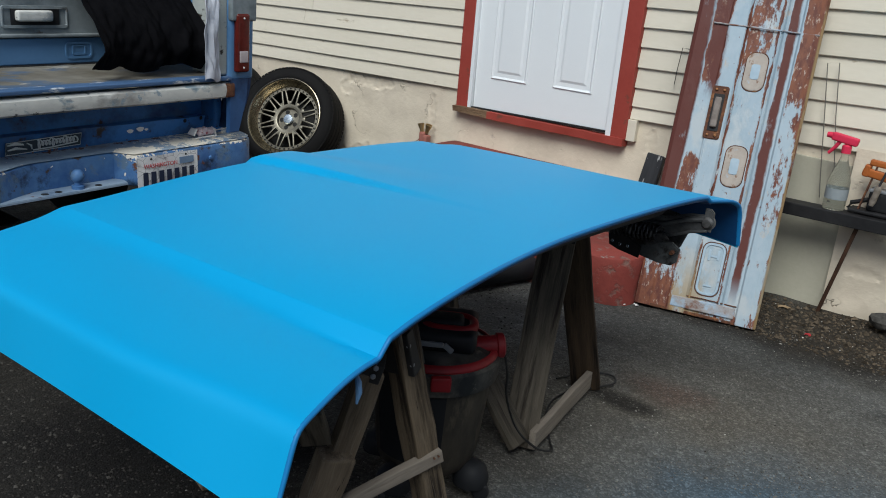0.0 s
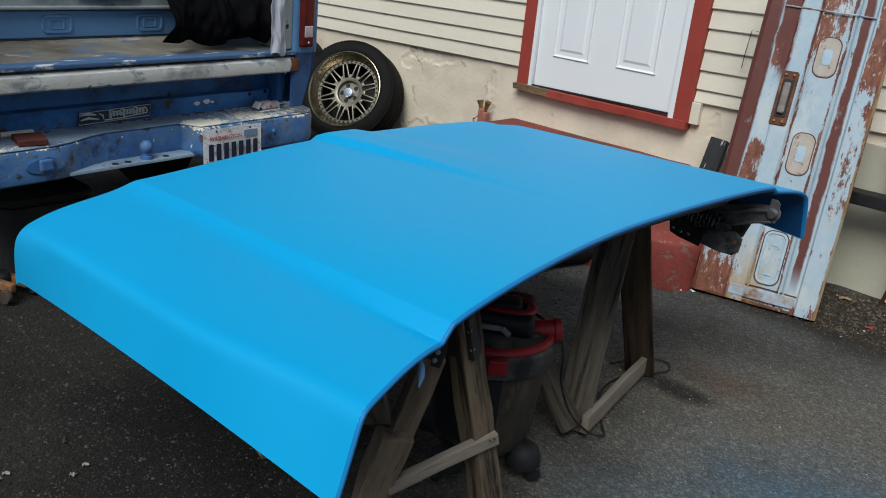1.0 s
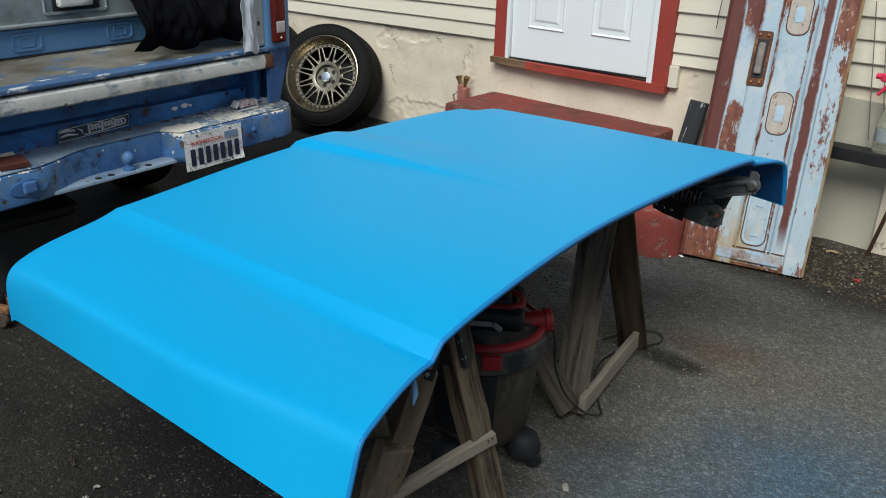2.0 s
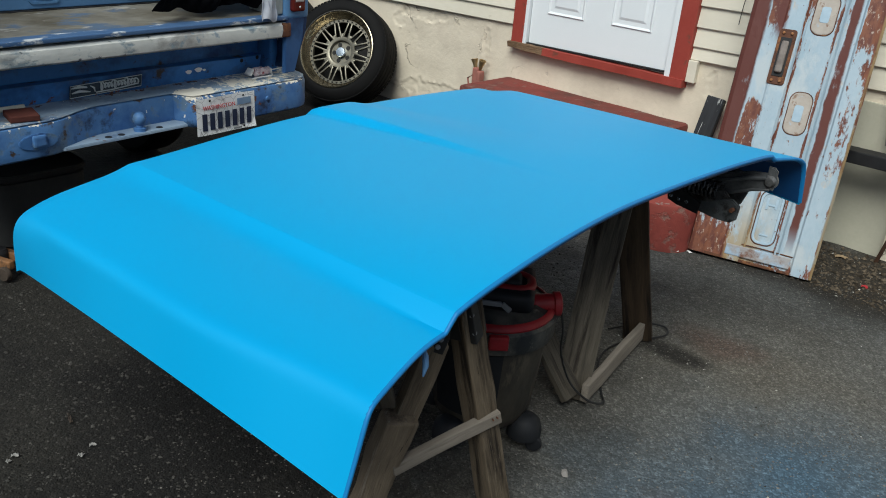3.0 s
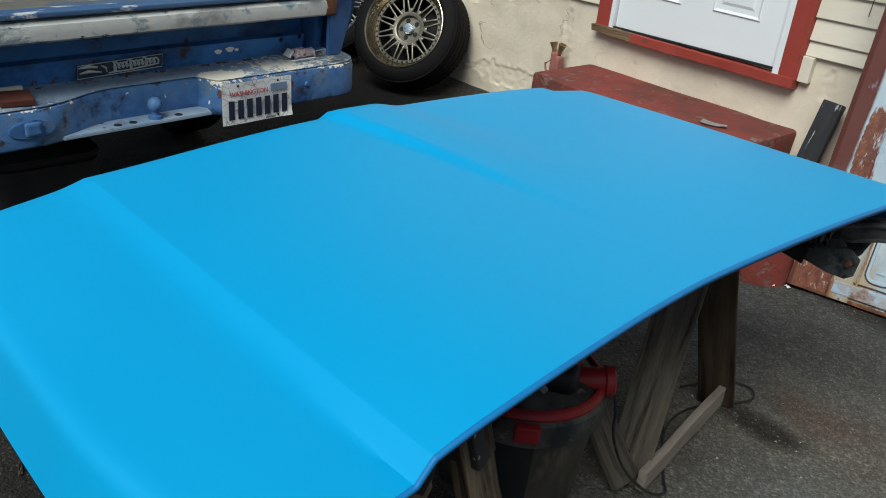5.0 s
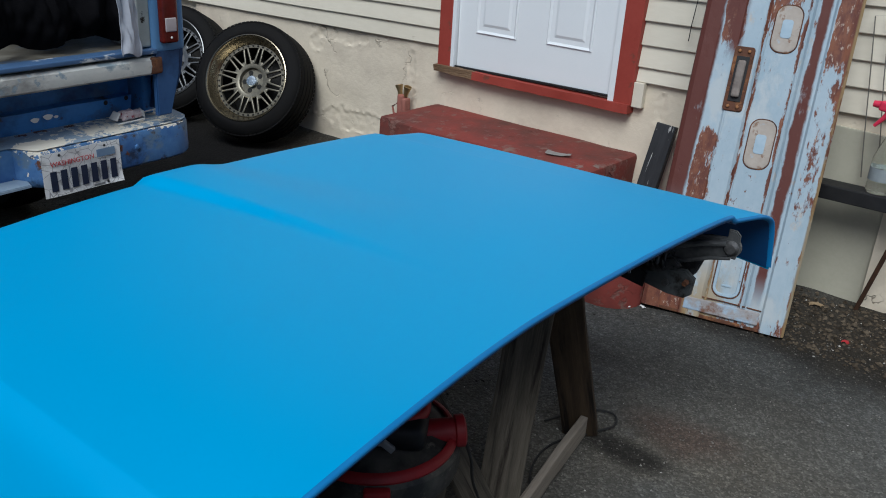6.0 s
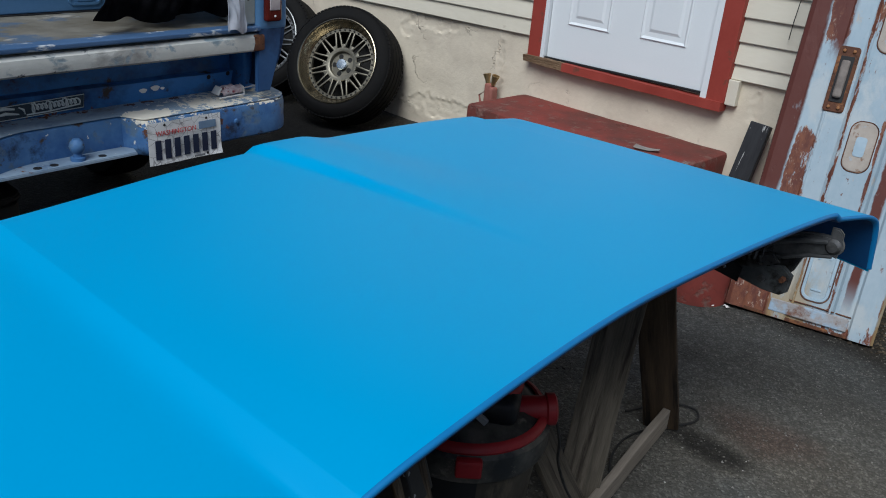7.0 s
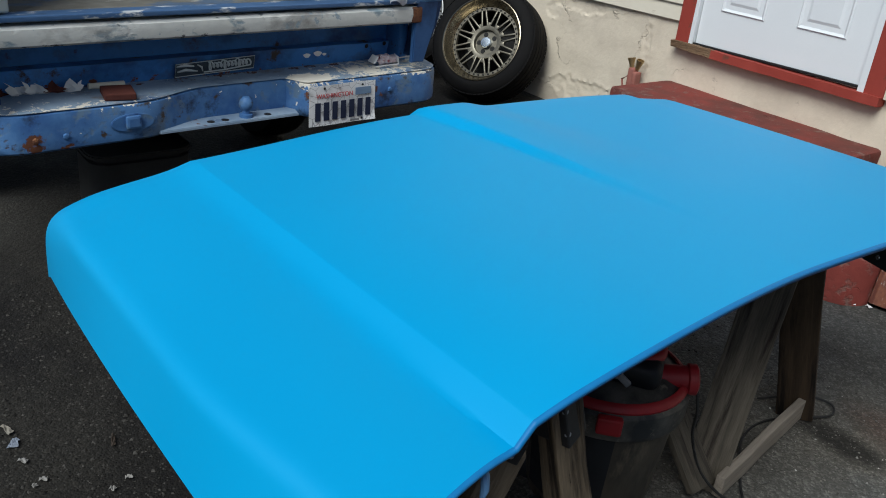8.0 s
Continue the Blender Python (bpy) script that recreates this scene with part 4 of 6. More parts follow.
part("door_sill", sill(-2.245, -1.372, WY - 0.06, WY + 0.03, 0.578, 0.618, 0.004), RED_TRIM, door, "worn red painted wooden sill")
part("sill_end", sill(-2.497, -2.235, WY - 0.058, WY + 0.03, 0.580, 0.616, 0.012), ROT, door, "bare rotten broken end of the sill")

# the gap's shade below the slab is drawn as a black strip
part("door_sweep", rbox(0.90, 0.012, 0.010, 0.002), BLACK_STEEL, door, "black strip drawn for the dark gap under the slab", Matrix.Translation((-1.937, WY - 0.024, 0.628)) @ pose(0, 0, 0, 0, -0.85, 0))

# plain unseen walls, added beyond the view to block low sky light
yard = thing("blocker_south", label="plain unseen wall added behind the viewer to block low sky", category="wall", kind="structure")
part("panel", rbox(16, 0.2, 2.2, 0.01), PLASTER_BOARD, yard, "", pose(-1, -7.2, 1.1))
yard2 = thing("blocker_east", label="plain unseen wall added at the side to block low sky", category="wall", kind="structure")
part("panel", rbox(0.2, 11.0, 2.2, 0.01), PLASTER_BOARD, yard2, "", pose(6.9, -1.4, 1.1))

# concrete steps below the door
steps = thing("concrete_step", pose(-1.9, 3.9, 0), "red painted concrete doorstep, chipped and dusty", "step", kind="structure")


def block(x0, x1, y0, y1, z0, z1, rc, rough_):
    b = bmesh.new()
    o = rounded(x1 - x0, y1 - y0, rc, 6)
    cx, cy = (x0 + x1) / 2, (y0 + y1) / 2
    n = len(o)
    fine = []
    for k in range(n):
        (ax, ay), (bx, by) = o[k], o[(k + 1) % n]
        m = max(1, int(math.hypot(bx - ax, by - ay) / 0.05))
        fine += [(lerp(ax, bx, q / m), lerp(ay, by, q / m)) for q in range(m)]
    rows = []
    for zz, inset in ((z0, -0.012), (lerp(z0, z1, 0.35), -0.004), (lerp(z0, z1, 0.7), 0), (z1 - 0.018, 0.0), (z1 - 0.005, 0.005), (z1, 0.018)):
        row = []
        for x, y in fine:
            s = 1 - inset / max(math.hypot(x, y), 0.1)
            d = rough_ * noise.noise(Vector((x * 6 + cx, y * 6, zz * 6)))
            row.append(b.verts.new((cx + x * s + d, cy + y * s + d, zz + 0.4 * d)))
        rows.append(row)
    n = len(fine)
    for A, B in zip(rows, rows[1:]):
        for k in range(n):
            b.faces.new((A[k], A[(k + 1) % n], B[(k + 1) % n], B[k]))
    b.faces.new(rows[-1])
    return b


part("tread", block(-2.52, -1.315, 3.72, 4.20, -0.02, 0.398, 0.04, 0.010), RED_CONC, steps, smooth=True)
part("tread", block(-2.50, -0.93, 3.42, 4.20, -0.02, 0.21, 0.16, 0.012), RED_CONC, steps, "lower tread, rounded at the corner", smooth=True)

flake = thing("paint_flake", pose(-1.54, 3.86, 0.402, 0, 0, 20), "curled grey paint flake lying on the red step", "paint flake")
part("flake", sheet(8, 4, lambda u, v: Vector((0.11 * (u - 0.5), 0.055 * (v - 0.5) * (1 - 0.5 * u), 0.006 * (2 * u - 1) ** 2 + 0.004 + 0.004 * noise.noise(Vector((u * 4, v * 4, 2))))), 0.002), STONE_GREY, flake, "", None, False)

# pipe stub with brass fitting beside the step
stub = thing("hose_bib", pose(-2.70, 4.12, 0.0), "stub of red-painted pipe with a brass fitting", "tap")
part("riser", rbox(0.045, 0.04, 0.44, 0.010), PIPE_RED, stub, "", pose(0, 0, 0.20), False)
part("bracket", rbox(0.03, 0.05, 0.09, 0.012), PIPE_RED, stub, "", pose(0.03, -0.004, 0.36), False)
part("handle", tube([(-0.01, 0, 0.30), (-0.05, -0.01, 0.31), (-0.06, -0.01, 0.345), (-0.02, -0.005, 0.375)], 0.006), PIPE_RED, stub, "", None, False, True)
for x, ry in ((-0.014, -14), (0.022, 16)):
    part("cup", lathe([(0.012, 0), (0.013, 0.02), (0.020, 0.045), (0.022, 0.055), (0.017, 0.055), (0.010, 0.02), (0, 0.018)], 16), BRASS, stub, "tarnished brass cup", pose(x, 0, 0.415, 0, ry, 0), False, True)

# leaning black post
post = thing("wooden_post", pose(-1.19, 4.03, 0.2), "short black-stained timber post leaning on the wall", "post")
beam("post_body", (-1.180, 3.99, 0.205), (-1.158, 4.095, 0.580), 0.085, 0.085, BLACK_WOOD, post, side=(0.3, -1, 0.4), r=0.006)

# ---- old tailgate leaning on the wall ----
ex = Vector((0.515, 0.116, 0.0)).normalized()
up = Vector((-0.098, 0.365, 1.34))
up = (up - ex * up.dot(ex)).normalized()
ey = up.cross(ex)
gm = Matrix((ex, ey, up)).transposed().to_4x4()
gm.translation = (-0.918, 3.549, 0.008)
gate = thing("truck_tailgate", gm, "old pickup tailgate stood on end, pale blue paint worn to rust", "tailgate")
GW, GL, GT = 0.535, 1.48, 0.055


def gate_body():
    prof = [(0.0, 0.030), (0.006, 0.008), (0.022, 0.0), (0.070, 0.0), (0.078, 0.006), (0.145, 0.006), (0.152, 0.000), (0.222, 0.000),
            (0.232, 0.010), (0.375, 0.010), (0.385, 0.0), (0.394, 0.006), (0.443, 0.006), (0.451, -0.004), (0.505, -0.004), (0.525, 0.004), (0.535, 0.020), (0.535, 0.055), (0.0, 0.055)]
    b = bmesh.new()
    rows = []
    for k in range(31):
        zz = GL * k / 30
        rows.append([b.verts.new((x, y + 0.0015 * noise.noise(Vector((x * 8, zz * 5, 0))), zz)) for x, y in prof])
    n = len(prof)
    for A, B in zip(rows, rows[1:]):
        for q in range(n):
            b.faces.new((A[q], A[(q + 1) % n], B[(q + 1) % n], B[q]))
    b.faces.new(rows[0])
    b.faces.new(rows[-1])
    return b


gbody = part("gate_skin", gate_body(), GATE, gate, "", None, False)
for x, z0, z1 in ((0.158, 0.06, GL - 0.05), (0.238, 0.07, 1.43), (0.368, 0.07, 1.43), (0.456, 0.1, 1.45)):
    part("bead", tube([(x, 0.004, z0), (x, 0.003, (z0 + z1) / 2), (x, 0.004, z1)], 0.0045, 6), GATE, gate, "", None, False, True)
for zz, w, h in ((0.215, 0.098, 0.235), (0.677, 0.088, 0.178), (1.095, 0.088, 0.165)):
    fm = Matrix.Translation((0.301, 0.0095, zz)) @ pose(0, 0, 0, 90, 0, 0)
    if zz < 0.5:
        f = part("embossed_frame", ring_plate(w, h, 0.035, 0.012, 0.004), GATE_BLUE, gate, "pale blue embossed frame with pressed bars", fm, False)
        for x, z, bw, bh in ((-0.018, 0.062, 0.010, 0.050), (0.020, 0.066, 0.010, 0.044), (0.002, 0.058, 0.030, 0.009), (0.0, -0.075, 0.036, 0.008)):
            part("pressed_bar", prism(rounded(bw, bh, 0.003), 0.003, 0.001), GATE_BLUE, f, "", PLACE[f] @ pose(x, z, 0))
    else:
        f = part("embossed_frame", prism(rounded(w, h, 0.035), 0.004, 0.0015), GATE_TAN, gate, "embossed rounded field worn to tan primer", fm, False)
        part("embossed_core", prism(rounded(w * 0.42, h * 0.40, 0.010), 0.004, 0.001), GATE_BLUE, f, "pale blue middle", PLACE[f] @ pose(0, 0, 0.002))
    part("frame_groove", tube([(x, y, 0.0) for x, y in rounded(w + 0.004, h + 0.004, 0.036)], 0.0022, 5, closed=True), RUST, f, "dark rusty outline", PLACE[f] @ pose(0, 0, 0.001))
rec = part("handle_plate", prism(rounded(0.072, 0.236, 0.012), 0.007, 0.003), RUST, gate, "rusted latch plate", Matrix.Translation((0.178, 0.001, 0.897)) @ pose(0, 0, 0, 90, 0, 0), False)
# flat black plate paints in the shadow of the latch pocket
part("handle_pocket", rbox(0.046, 0.004, 0.165, 0.001), BLACK_STEEL, rec, "", gm @ pose(0.178, -0.0065, 0.897))
part("handle", rbox(0.030, 0.022, 0.135, 0.010, 3), HANDLE_WORN, rec, "worn grey pull handle", gm @ pose(0.178, -0.014, 0.897))
for zz in (0.796, 0.998):
    for x in (0.161, 0.195):
        part("screw", lathe([(0, 0.005), (0.005, 0.004), (0.0065, 0)], 8), ORANGE_RUST, rec, "", gm @ pose(x, -0.009, zz, 90))
part("bottom_lip", rbox(GW - 0.02, 0.05, 0.014, 0.004), RUST, gate, "rusted lower edge", pose(GW / 2, 0.03, 0.004), False)
part("bottom_channel", rbox(0.275, 0.014, 0.048, 0.004), GATE_PALE, gate, "stained pressed channel along the foot", pose(0.300, 0.004, 0.046), False)
part("channel_groove", tube([(0.160, 0.002, 0.078), (0.30, 0.006, 0.080), (0.442, 0.002, 0.078)], 0.0026, 5), RUST, gate, "rusty groove", None, False, True)
part("seam", tube([(lerp(0.085, 0.525, k / 12), -0.001, 1.288 - 0.012 * (k / 12) + 0.004 * noise.noise(Vector((k * 0.7, 3, 1)))) for k in range(13)], 0.0035, 6), GATE_PALE, gate, "cracked seam of filler across the panel", None, False, True)

# ---- black bench on the wall ----
bench = thing("wall_bench", pose(0.5, 4.06, 0.0), "black steel bench rail along the wall on rusty legs", "bench")
beam("rail", (-0.56, 3.995, 0.487), (1.5, 3.995, 0.510), 0.012, 0.056, BLACK_STEEL, bench)
beam("shelf", (-0.56, 4.040, 0.510), (1.5, 4.040, 0.533), 0.09, 0.008, BLACK_STEEL, bench)
beam("strut", (-0.165, 4.02, 0.47), (-0.262, 4.10, 0.02), 0.017, 0.012, STRUT_RUST, bench, (0, 1, 0), label="dark rusty steel strut")
beam("strut", (1.2, 4.02, 0.49), (1.1, 4.10, 0.02), 0.017, 0.012, STRUT_RUST, bench, (0, 1, 0))

# spray bottle
sb = thing("spray_bottle", pose(-0.285, 4.046, 0.518, 0, 0, 0) @ Matrix.Scale(1.06, 4), "clear spray bottle with a pink-red trigger", "spray bottle")
body = part("bottle", lathe([(0, 0.0), (0.040, 0.0), (0.044, 0.006), (0.044, 0.09), (0.043, 0.12), (0.034, 0.155), (0.022, 0.19), (0.015, 0.215), (0.014, 0.24), (0, 0.24)], 32), GLASSY, sb, "clear plastic bottle", None, False, True)
part("label_band", lathe([(0.0446, 0.045), (0.0446, 0.090)], 32), GREY_PRIMER, body, "torn pale label", PLACE[sb], True, True)
part("collar", lathe([(0, 0.233), (0.019, 0.233), (0.019, 0.262), (0.012, 0.268), (0, 0.268)], 20), BOTTLE_RED, sb, "", None, False, True)
hd = part("trigger_head", rbox(0.105, 0.030, 0.034, 0.010, 3), BOTTLE_RED, sb, "pink-red sprayer head", pose(-0.012, 0, 0.288, 0, 8, 0), False)
part("nozzle", lathe([(0, 0), (0.013, 0), (0.011, 0.022), (0, 0.022)], 14), BOTTLE_RED, hd, "", PLACE[sb] @ pose(-0.062, 0, 0.296, 0, -90, 0))
part("trigger", tube([(-0.030, 0, 0.278), (-0.045, 0, 0.25), (-0.066, 0, 0.222)], [0.009, 0.008, 0.006]), BOTTLE_RED, hd, "", PLACE[sb])

# clamp and tool on the bench
cl = thing("bar_clamp", pose(-0.16, 4.06, 0.522), "orange bar clamp with a wooden handle", "clamp")
beam("bar", (-0.190, 4.055, 0.522), (-0.148, 4.060, 0.752), 0.006, 0.024, RUST, cl, (0, 1, 0), 0.002, "rust-brown steel bar")
part("jaw", rbox(0.125, 0.030, 0.026, 0.007), ORANGE, cl, "orange painted jaw", pose(0.040, 0.0, 0.220, 0, 4, 0), False)
part("jaw", rbox(0.150, 0.034, 0.036, 0.010, 3), ORANGE, cl, "", pose(0.030, 0.0, 0.172, 0, 8, 0), False)
part("jaw_stop", rbox(0.026, 0.036, 0.052, 0.008, 3), ORANGE, cl, "", pose(-0.028, 0.0, 0.186, 0, 8, 0), False)
part("grip", lathe([(0, 0), (0.010, 0.002), (0.014, 0.02), (0.013, 0.055), (0.015, 0.072), (0.011, 0.088), (0, 0.090)], 16), WOOD_PALE, cl, "pale wooden grip", pose(0.026, -0.045, 0.048, 0, 10, 0), False, True)
part("screw_rod", tube([(0.040, -0.045, 0.135), (0.056, -0.02, 0.215)], 0.005), BLACK_STEEL, cl, "", None, False)
gr = thing("bench_tool", pose(-0.13, 4.07, 0.522), "dark grey power tool base lying on the bench", "tool")
part("tool_foot", rbox(0.19, 0.08, 0.016, 0.006), BLACK_STEEL, gr, "", pose(0.0, 0, 0.010), False)
part("tool_body", rbox(0.095, 0.06, 0.088, 0.014, 3), BLACK_STEEL, gr, "", pose(0.018, 0.01, 0.060), False)
part("tool_cap", rbox(0.100, 0.064, 0.014, 0.005), GREY_PLASTIC, gr, "grey top plate", pose(0.018, 0.01, 0.106), False)
part("tool_arm", tube([(-0.100, 0, 0.010), (-0.092, 0, 0.036), (-0.060, 0, 0.048), (-0.030, 0, 0.062)], 0.010), BLACK_STEEL, gr, "", None, False, True)

# thin wires on the wall
w1 = thing("wire_loop", pose(-0.36, 4.13, 0.5), "thin grey wire loop hanging down the siding", "wire")
part("strand", tube([(-0.372, 4.135, 0.535), (-0.388, 4.135, 0.632), (-0.428, 4.138, 0.90), (-0.462, 4.138, 1.122), (-0.413, 4.138, 1.129), (-0.380, 4.138, 0.90), (-0.332, 4.135, 0.644), (-0.312, 4.135, 0.535)], 0.0022, 6), WIRE, w1, "", None, True, True)
w2 = thing("wire_hook", pose(-1.15, 4.13, 1.0), "short dark wire hanging from a nail on the siding", "wire")
part("strand", tube([(-1.10, 4.137, 1.105), (-1.135, 4.135, 1.108), (-1.145, 4.135, 1.0), (-1.15, 4.14, 0.93)], 0.0018, 6), CABLE, w2, "", None, True, True)
rk = thing("broken_stone", pose(0.02, 4.05, 0.05), "lump of dark stone lying against the wall", "stone")
b = bmesh.new()
bmesh.ops.create_icosphere(b, subdivisions=2, radius=0.055)
for v in b.verts:
    v.co = Vector((v.co.x * 1.1, v.co.y * 0.8, v.co.z * 0.7)) * (1 + 0.3 * noise.noise(v.co * 25))
part("lump", b, STONES, rk, "", pose(0, 0, 0.03), False)

# ---- blue hood on the sawhorses ----
HY = 1.835      # centre line of the hood
# (ridge a, z), (foot a, z), (fold a, z), (turn a, z), (hem a, z): half sections from the centre line
NEAR_REAR = ((0.6915, 0.7555), (0.7182, 0.7246), (0.9548, 0.7168), (0.9759, 0.6184), (1.0063, 0.5546))
NEAR_FRONT = ((0.6992, 0.7363), (0.7507, 0.7199), (0.9216, 0.6967), (1.0103, 0.6607), (1.0111, 0.5313))
FAR_REAR = ((0.7590, 0.785), (0.7810, 0.7705), (0.9120, 0.7575), (0.9740, 0.7310), (1.0200, 0.5820))
FAR_FRONT = ((0.6856, 0.7612), (0.725, 0.7471), (0.8911, 0.7266), (0.931, 0.7301), (0.9992, 0.5649))
N_SIDE = 110


def soften(pts, passes, first, last=None):
    for _ in range(passes):
        pts = [p if i < first or i >= (last or len(pts) - 1) else tuple(0.25 * a + 0.5 * b_ + 0.25 * c for a, b_, c in zip(pts[i - 1], p, pts[i + 1])) for i, p in enumerate(pts)]
    return pts


def blend(A, B, w):
    return [(lerp(a, c, w), lerp(z, d, w)) for (a, z), (c, d) in zip(A, B)]


def half_section(side, u):
    """Points (a, z) from the centre line out to the hem, at u from front to rear."""
    A, B = (NEAR_FRONT, NEAR_REAR) if side < 0 else (FAR_FRONT, FAR_REAR)
    pts = [(lerp(a[0], b[0], u), lerp(a[1], b[1], u)) for a, b in zip(A, B)]
    zc = lerp(0.7784, 0.8072, u)
    full = lerp(0.6406, -1.1445, u) if side < 0 else lerp(-0.612, -0.4075, u)
    ra, rz = pts[0]
    raw = [(ra * s, zc + (rz - zc) * s * s * (1 + full * (1 - s * s))) for s in (1 - (1 - k / 72) ** 1.5 for k in range(73))]
    for (a0, z0), (a1, z1), n in zip(pts, pts[1:], (7, 12, 9, 10)):
        raw += [(lerp(a0, a1, k / n), lerp(z0, z1, k / n)) for k in range(1, n + 1)]
    raw = [raw[0]] + [tuple(0.25 * p + 0.5 * q + 0.25 * r for p, q, r in zip(raw[i - 1], raw[i], raw[i + 1])) for i in range(1, len(raw) - 1)] + [raw[-1]]
    if side > 0:
        return blend(soften(raw, 40, 84), soften(raw, 9, 84), smooth01((u - 0.6) / 0.4))
    raw = soften(raw, 16, 84)
    bow = 4 * u * (1 - u)                   # the near hem arches between the ends
    raw = [(a + 0.0285 * bow * smooth01((i - 90) / 21), z + 0.0422 * bow * smooth01((i - 90) / 21)) for i, (a, z) in enumerate(raw)]
    # between the ends the side turns down at a firm edge and drops straight to its hem
    (fa, fz), (ha, hz) = pts[1], raw[-1]
    ta, tz = lerp(1.013, 1.001, u) - 0.007 * bow - 0.050 * smooth01((u - 0.60) / 0.40), lerp(0.679, 0.699, u) + 0.006 * bow
    firm = [(lerp(fa, ta, k / 19), lerp(fz, tz, (k / 19) ** 1.7)) for k in range(20)] + [(lerp(ta, ha, k / 12), lerp(tz, hz, k / 12)) for k in range(1, 13)]
    firm = raw[:79] + firm
    w = smooth01(u / 0.2)
    out = blend(raw, soften(firm, 3, 84), w)
    # the crease keeps its crest and runs out in a long hollow below it
    return blend(soften(out, 11, 73, 96), out, smooth01((u - 0.72) / 0.28))


SECTIONS = {}


def section_at(side, u):
    key = (side, round(u, 6))
    if key not in SECTIONS:
        SECTIONS[key] = half_section(side, u)
    return SECTIONS[key]


def hood_skin(u, v):
    """u from front to rear, v across."""
    side = -1 if v < 0.5 else 1
    sec = section_at(side, u)
    q = abs(v - 0.5) * 2 * (len(sec) - 1)
    i = min(int(q), len(sec) - 2)
    a, zz = (lerp(sec[i][k], sec[i + 1][k], q - i) for k in (0, 1))
    y = side * a
    fade = 1 - smooth01((u - 0.08) / 0.78)
    crease = -0.099 + 0.085 * (1 - (1 - u) ** 2)
    rise = smooth01((y - crease) / lerp(0.036, 0.020, smooth01(u * 3)) + 0.5) * (1 - smooth01((y - 0.0300) / (0.10 + 0.30 * u)))
    zz += 0.0159 * fade * rise
    nose = smooth01(1 - u / 0.03)
    rear = -0.3241 + (0.0376 * smooth01(a / 0.6) + 0.0664 * smooth01((a - 0.7) / 0.35) if side < 0 else 0.0121 * smooth01(a) + 0.037 * smooth01((a - 0.7) / 0.3))
    front = -1.4103 + (0.0343 * (a / 1.03) ** 2 + 0.002 * smooth01((a - 0.985) / 0.05) if side < 0 else -0.0119 * a * a)
    if side > 0:
        zz += 0.0331 * 4 * u * (1 - u) * smooth01((q - 90) / 21)
    return Vector((lerp(front, rear, u), HY + y, zz - 0.012 * nose))


def hood_inside(u, v):
    u, v = 0.004 + 0.992 * u, 0.002 + 0.996 * v
    p, e = hood_skin(u, v), 0.004
    n = (hood_skin(min(u + e, 1), v) - hood_skin(u - e, v)).cross(hood_skin(u, min(v + e, 1)) - hood_skin(u, max(v - e, 0))).normalized()
    return p - 0.0115 * n


hood = thing("truck_hood", pose(-0.8, HY, 0.70), "satin bright-blue painted truck hood resting on sawhorses", "hood")
skin = part("skin", sheet(44, 2 * (N_SIDE), hood_skin, 0.009), HOOD, hood, smooth=True)


def hem(u0, du, name, mat_, drop):
    def f(t, w):
        p = hood_skin(u0, 0.14 + 0.72 * t)
        return Vector((p.x + du * w, p.y, p.z - 0.011 - drop * w))
    return part(name, sheet(92, 2, f, 0.004), mat_, hood, "", None, True, True)


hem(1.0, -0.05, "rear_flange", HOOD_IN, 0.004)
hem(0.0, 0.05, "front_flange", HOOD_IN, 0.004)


def under(u0, u1, v0, v1, depth_):
    """Pressed inner frame, hanging below the skin."""
    def f(s, t):
        u, v = lerp(u0, u1, s), lerp(v0, v1, t)
        p = hood_skin(u, v)
        e = smooth01(min(s, 1 - s) * 5) * smooth01(min(t, 1 - t) * 8)
        return Vector((p.x, p.y, p.z - 0.014 - depth_ * e))
    return sheet(12, 30, f, 0.004)


inner = part("inner_frame", under(0.78, 0.955, 0.17, 0.80, 0.055), BLACK_STEEL, hood, "black pressed inner frame", None, True, True)
part("inner_frame", under(0.03, 0.20, 0.17, 0.83, 0.05), BLACK_STEEL, hood, "", None, True, True)
part("inner_frame", under(0.15, 0.80, 0.17, 0.25, 0.03), BLACK_STEEL, hood, "", None, True, True)
part("inner_frame", under(0.15, 0.80, 0.75, 0.83, 0.03), BLACK_STEEL, hood, "", None, True, True)
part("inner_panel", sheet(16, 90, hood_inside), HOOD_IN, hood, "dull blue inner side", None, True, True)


def lip_band(t, w):
    """Rear edge rolled over, from the top of the skin to its underside."""
    v = lerp(0.0008, 0.9992, t)
    p, q = hood_skin(1.0, v), hood_inside(1.0, v)
    down = (q - p).normalized()
    turn = lerp(-0.36, 3.3, w)
    mid = p + 0.0070 * down
    return mid - 0.0074 * math.cos(turn) * down + Vector((0.0072 * math.sin(turn), 0, 0))


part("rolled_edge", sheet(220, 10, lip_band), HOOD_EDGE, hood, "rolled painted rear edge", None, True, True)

# hinge with its coil spring, inside the far rear corner
HX = Matrix(((1, 0, 0, 0), (0, 0, -1, 0), (0, 1, 0, 0), (0, 0, 0, 1)))      # plate outlines in x and z, thickness towards the viewer


def hplate(name, outline, y, thick, r, mat_, parent, label=""):
    return part(name, prism(outline, thick, r), mat_, parent, label, Matrix.Translation((0, y, 0)) @ HX)


hin = hplate("hinge", [(-0.64, 0.575), (-0.57, 0.548), (-0.47, 0.536), (-0.425, 0.548), (-0.392, 0.590), (-0.375, 0.640), (-0.38, 0.69), (-0.46, 0.70), (-0.60, 0.68), (-0.66, 0.63)], 2.660, 0.012, 0.003, GREASY, hood, "greasy black hood hinge with a coil spring")
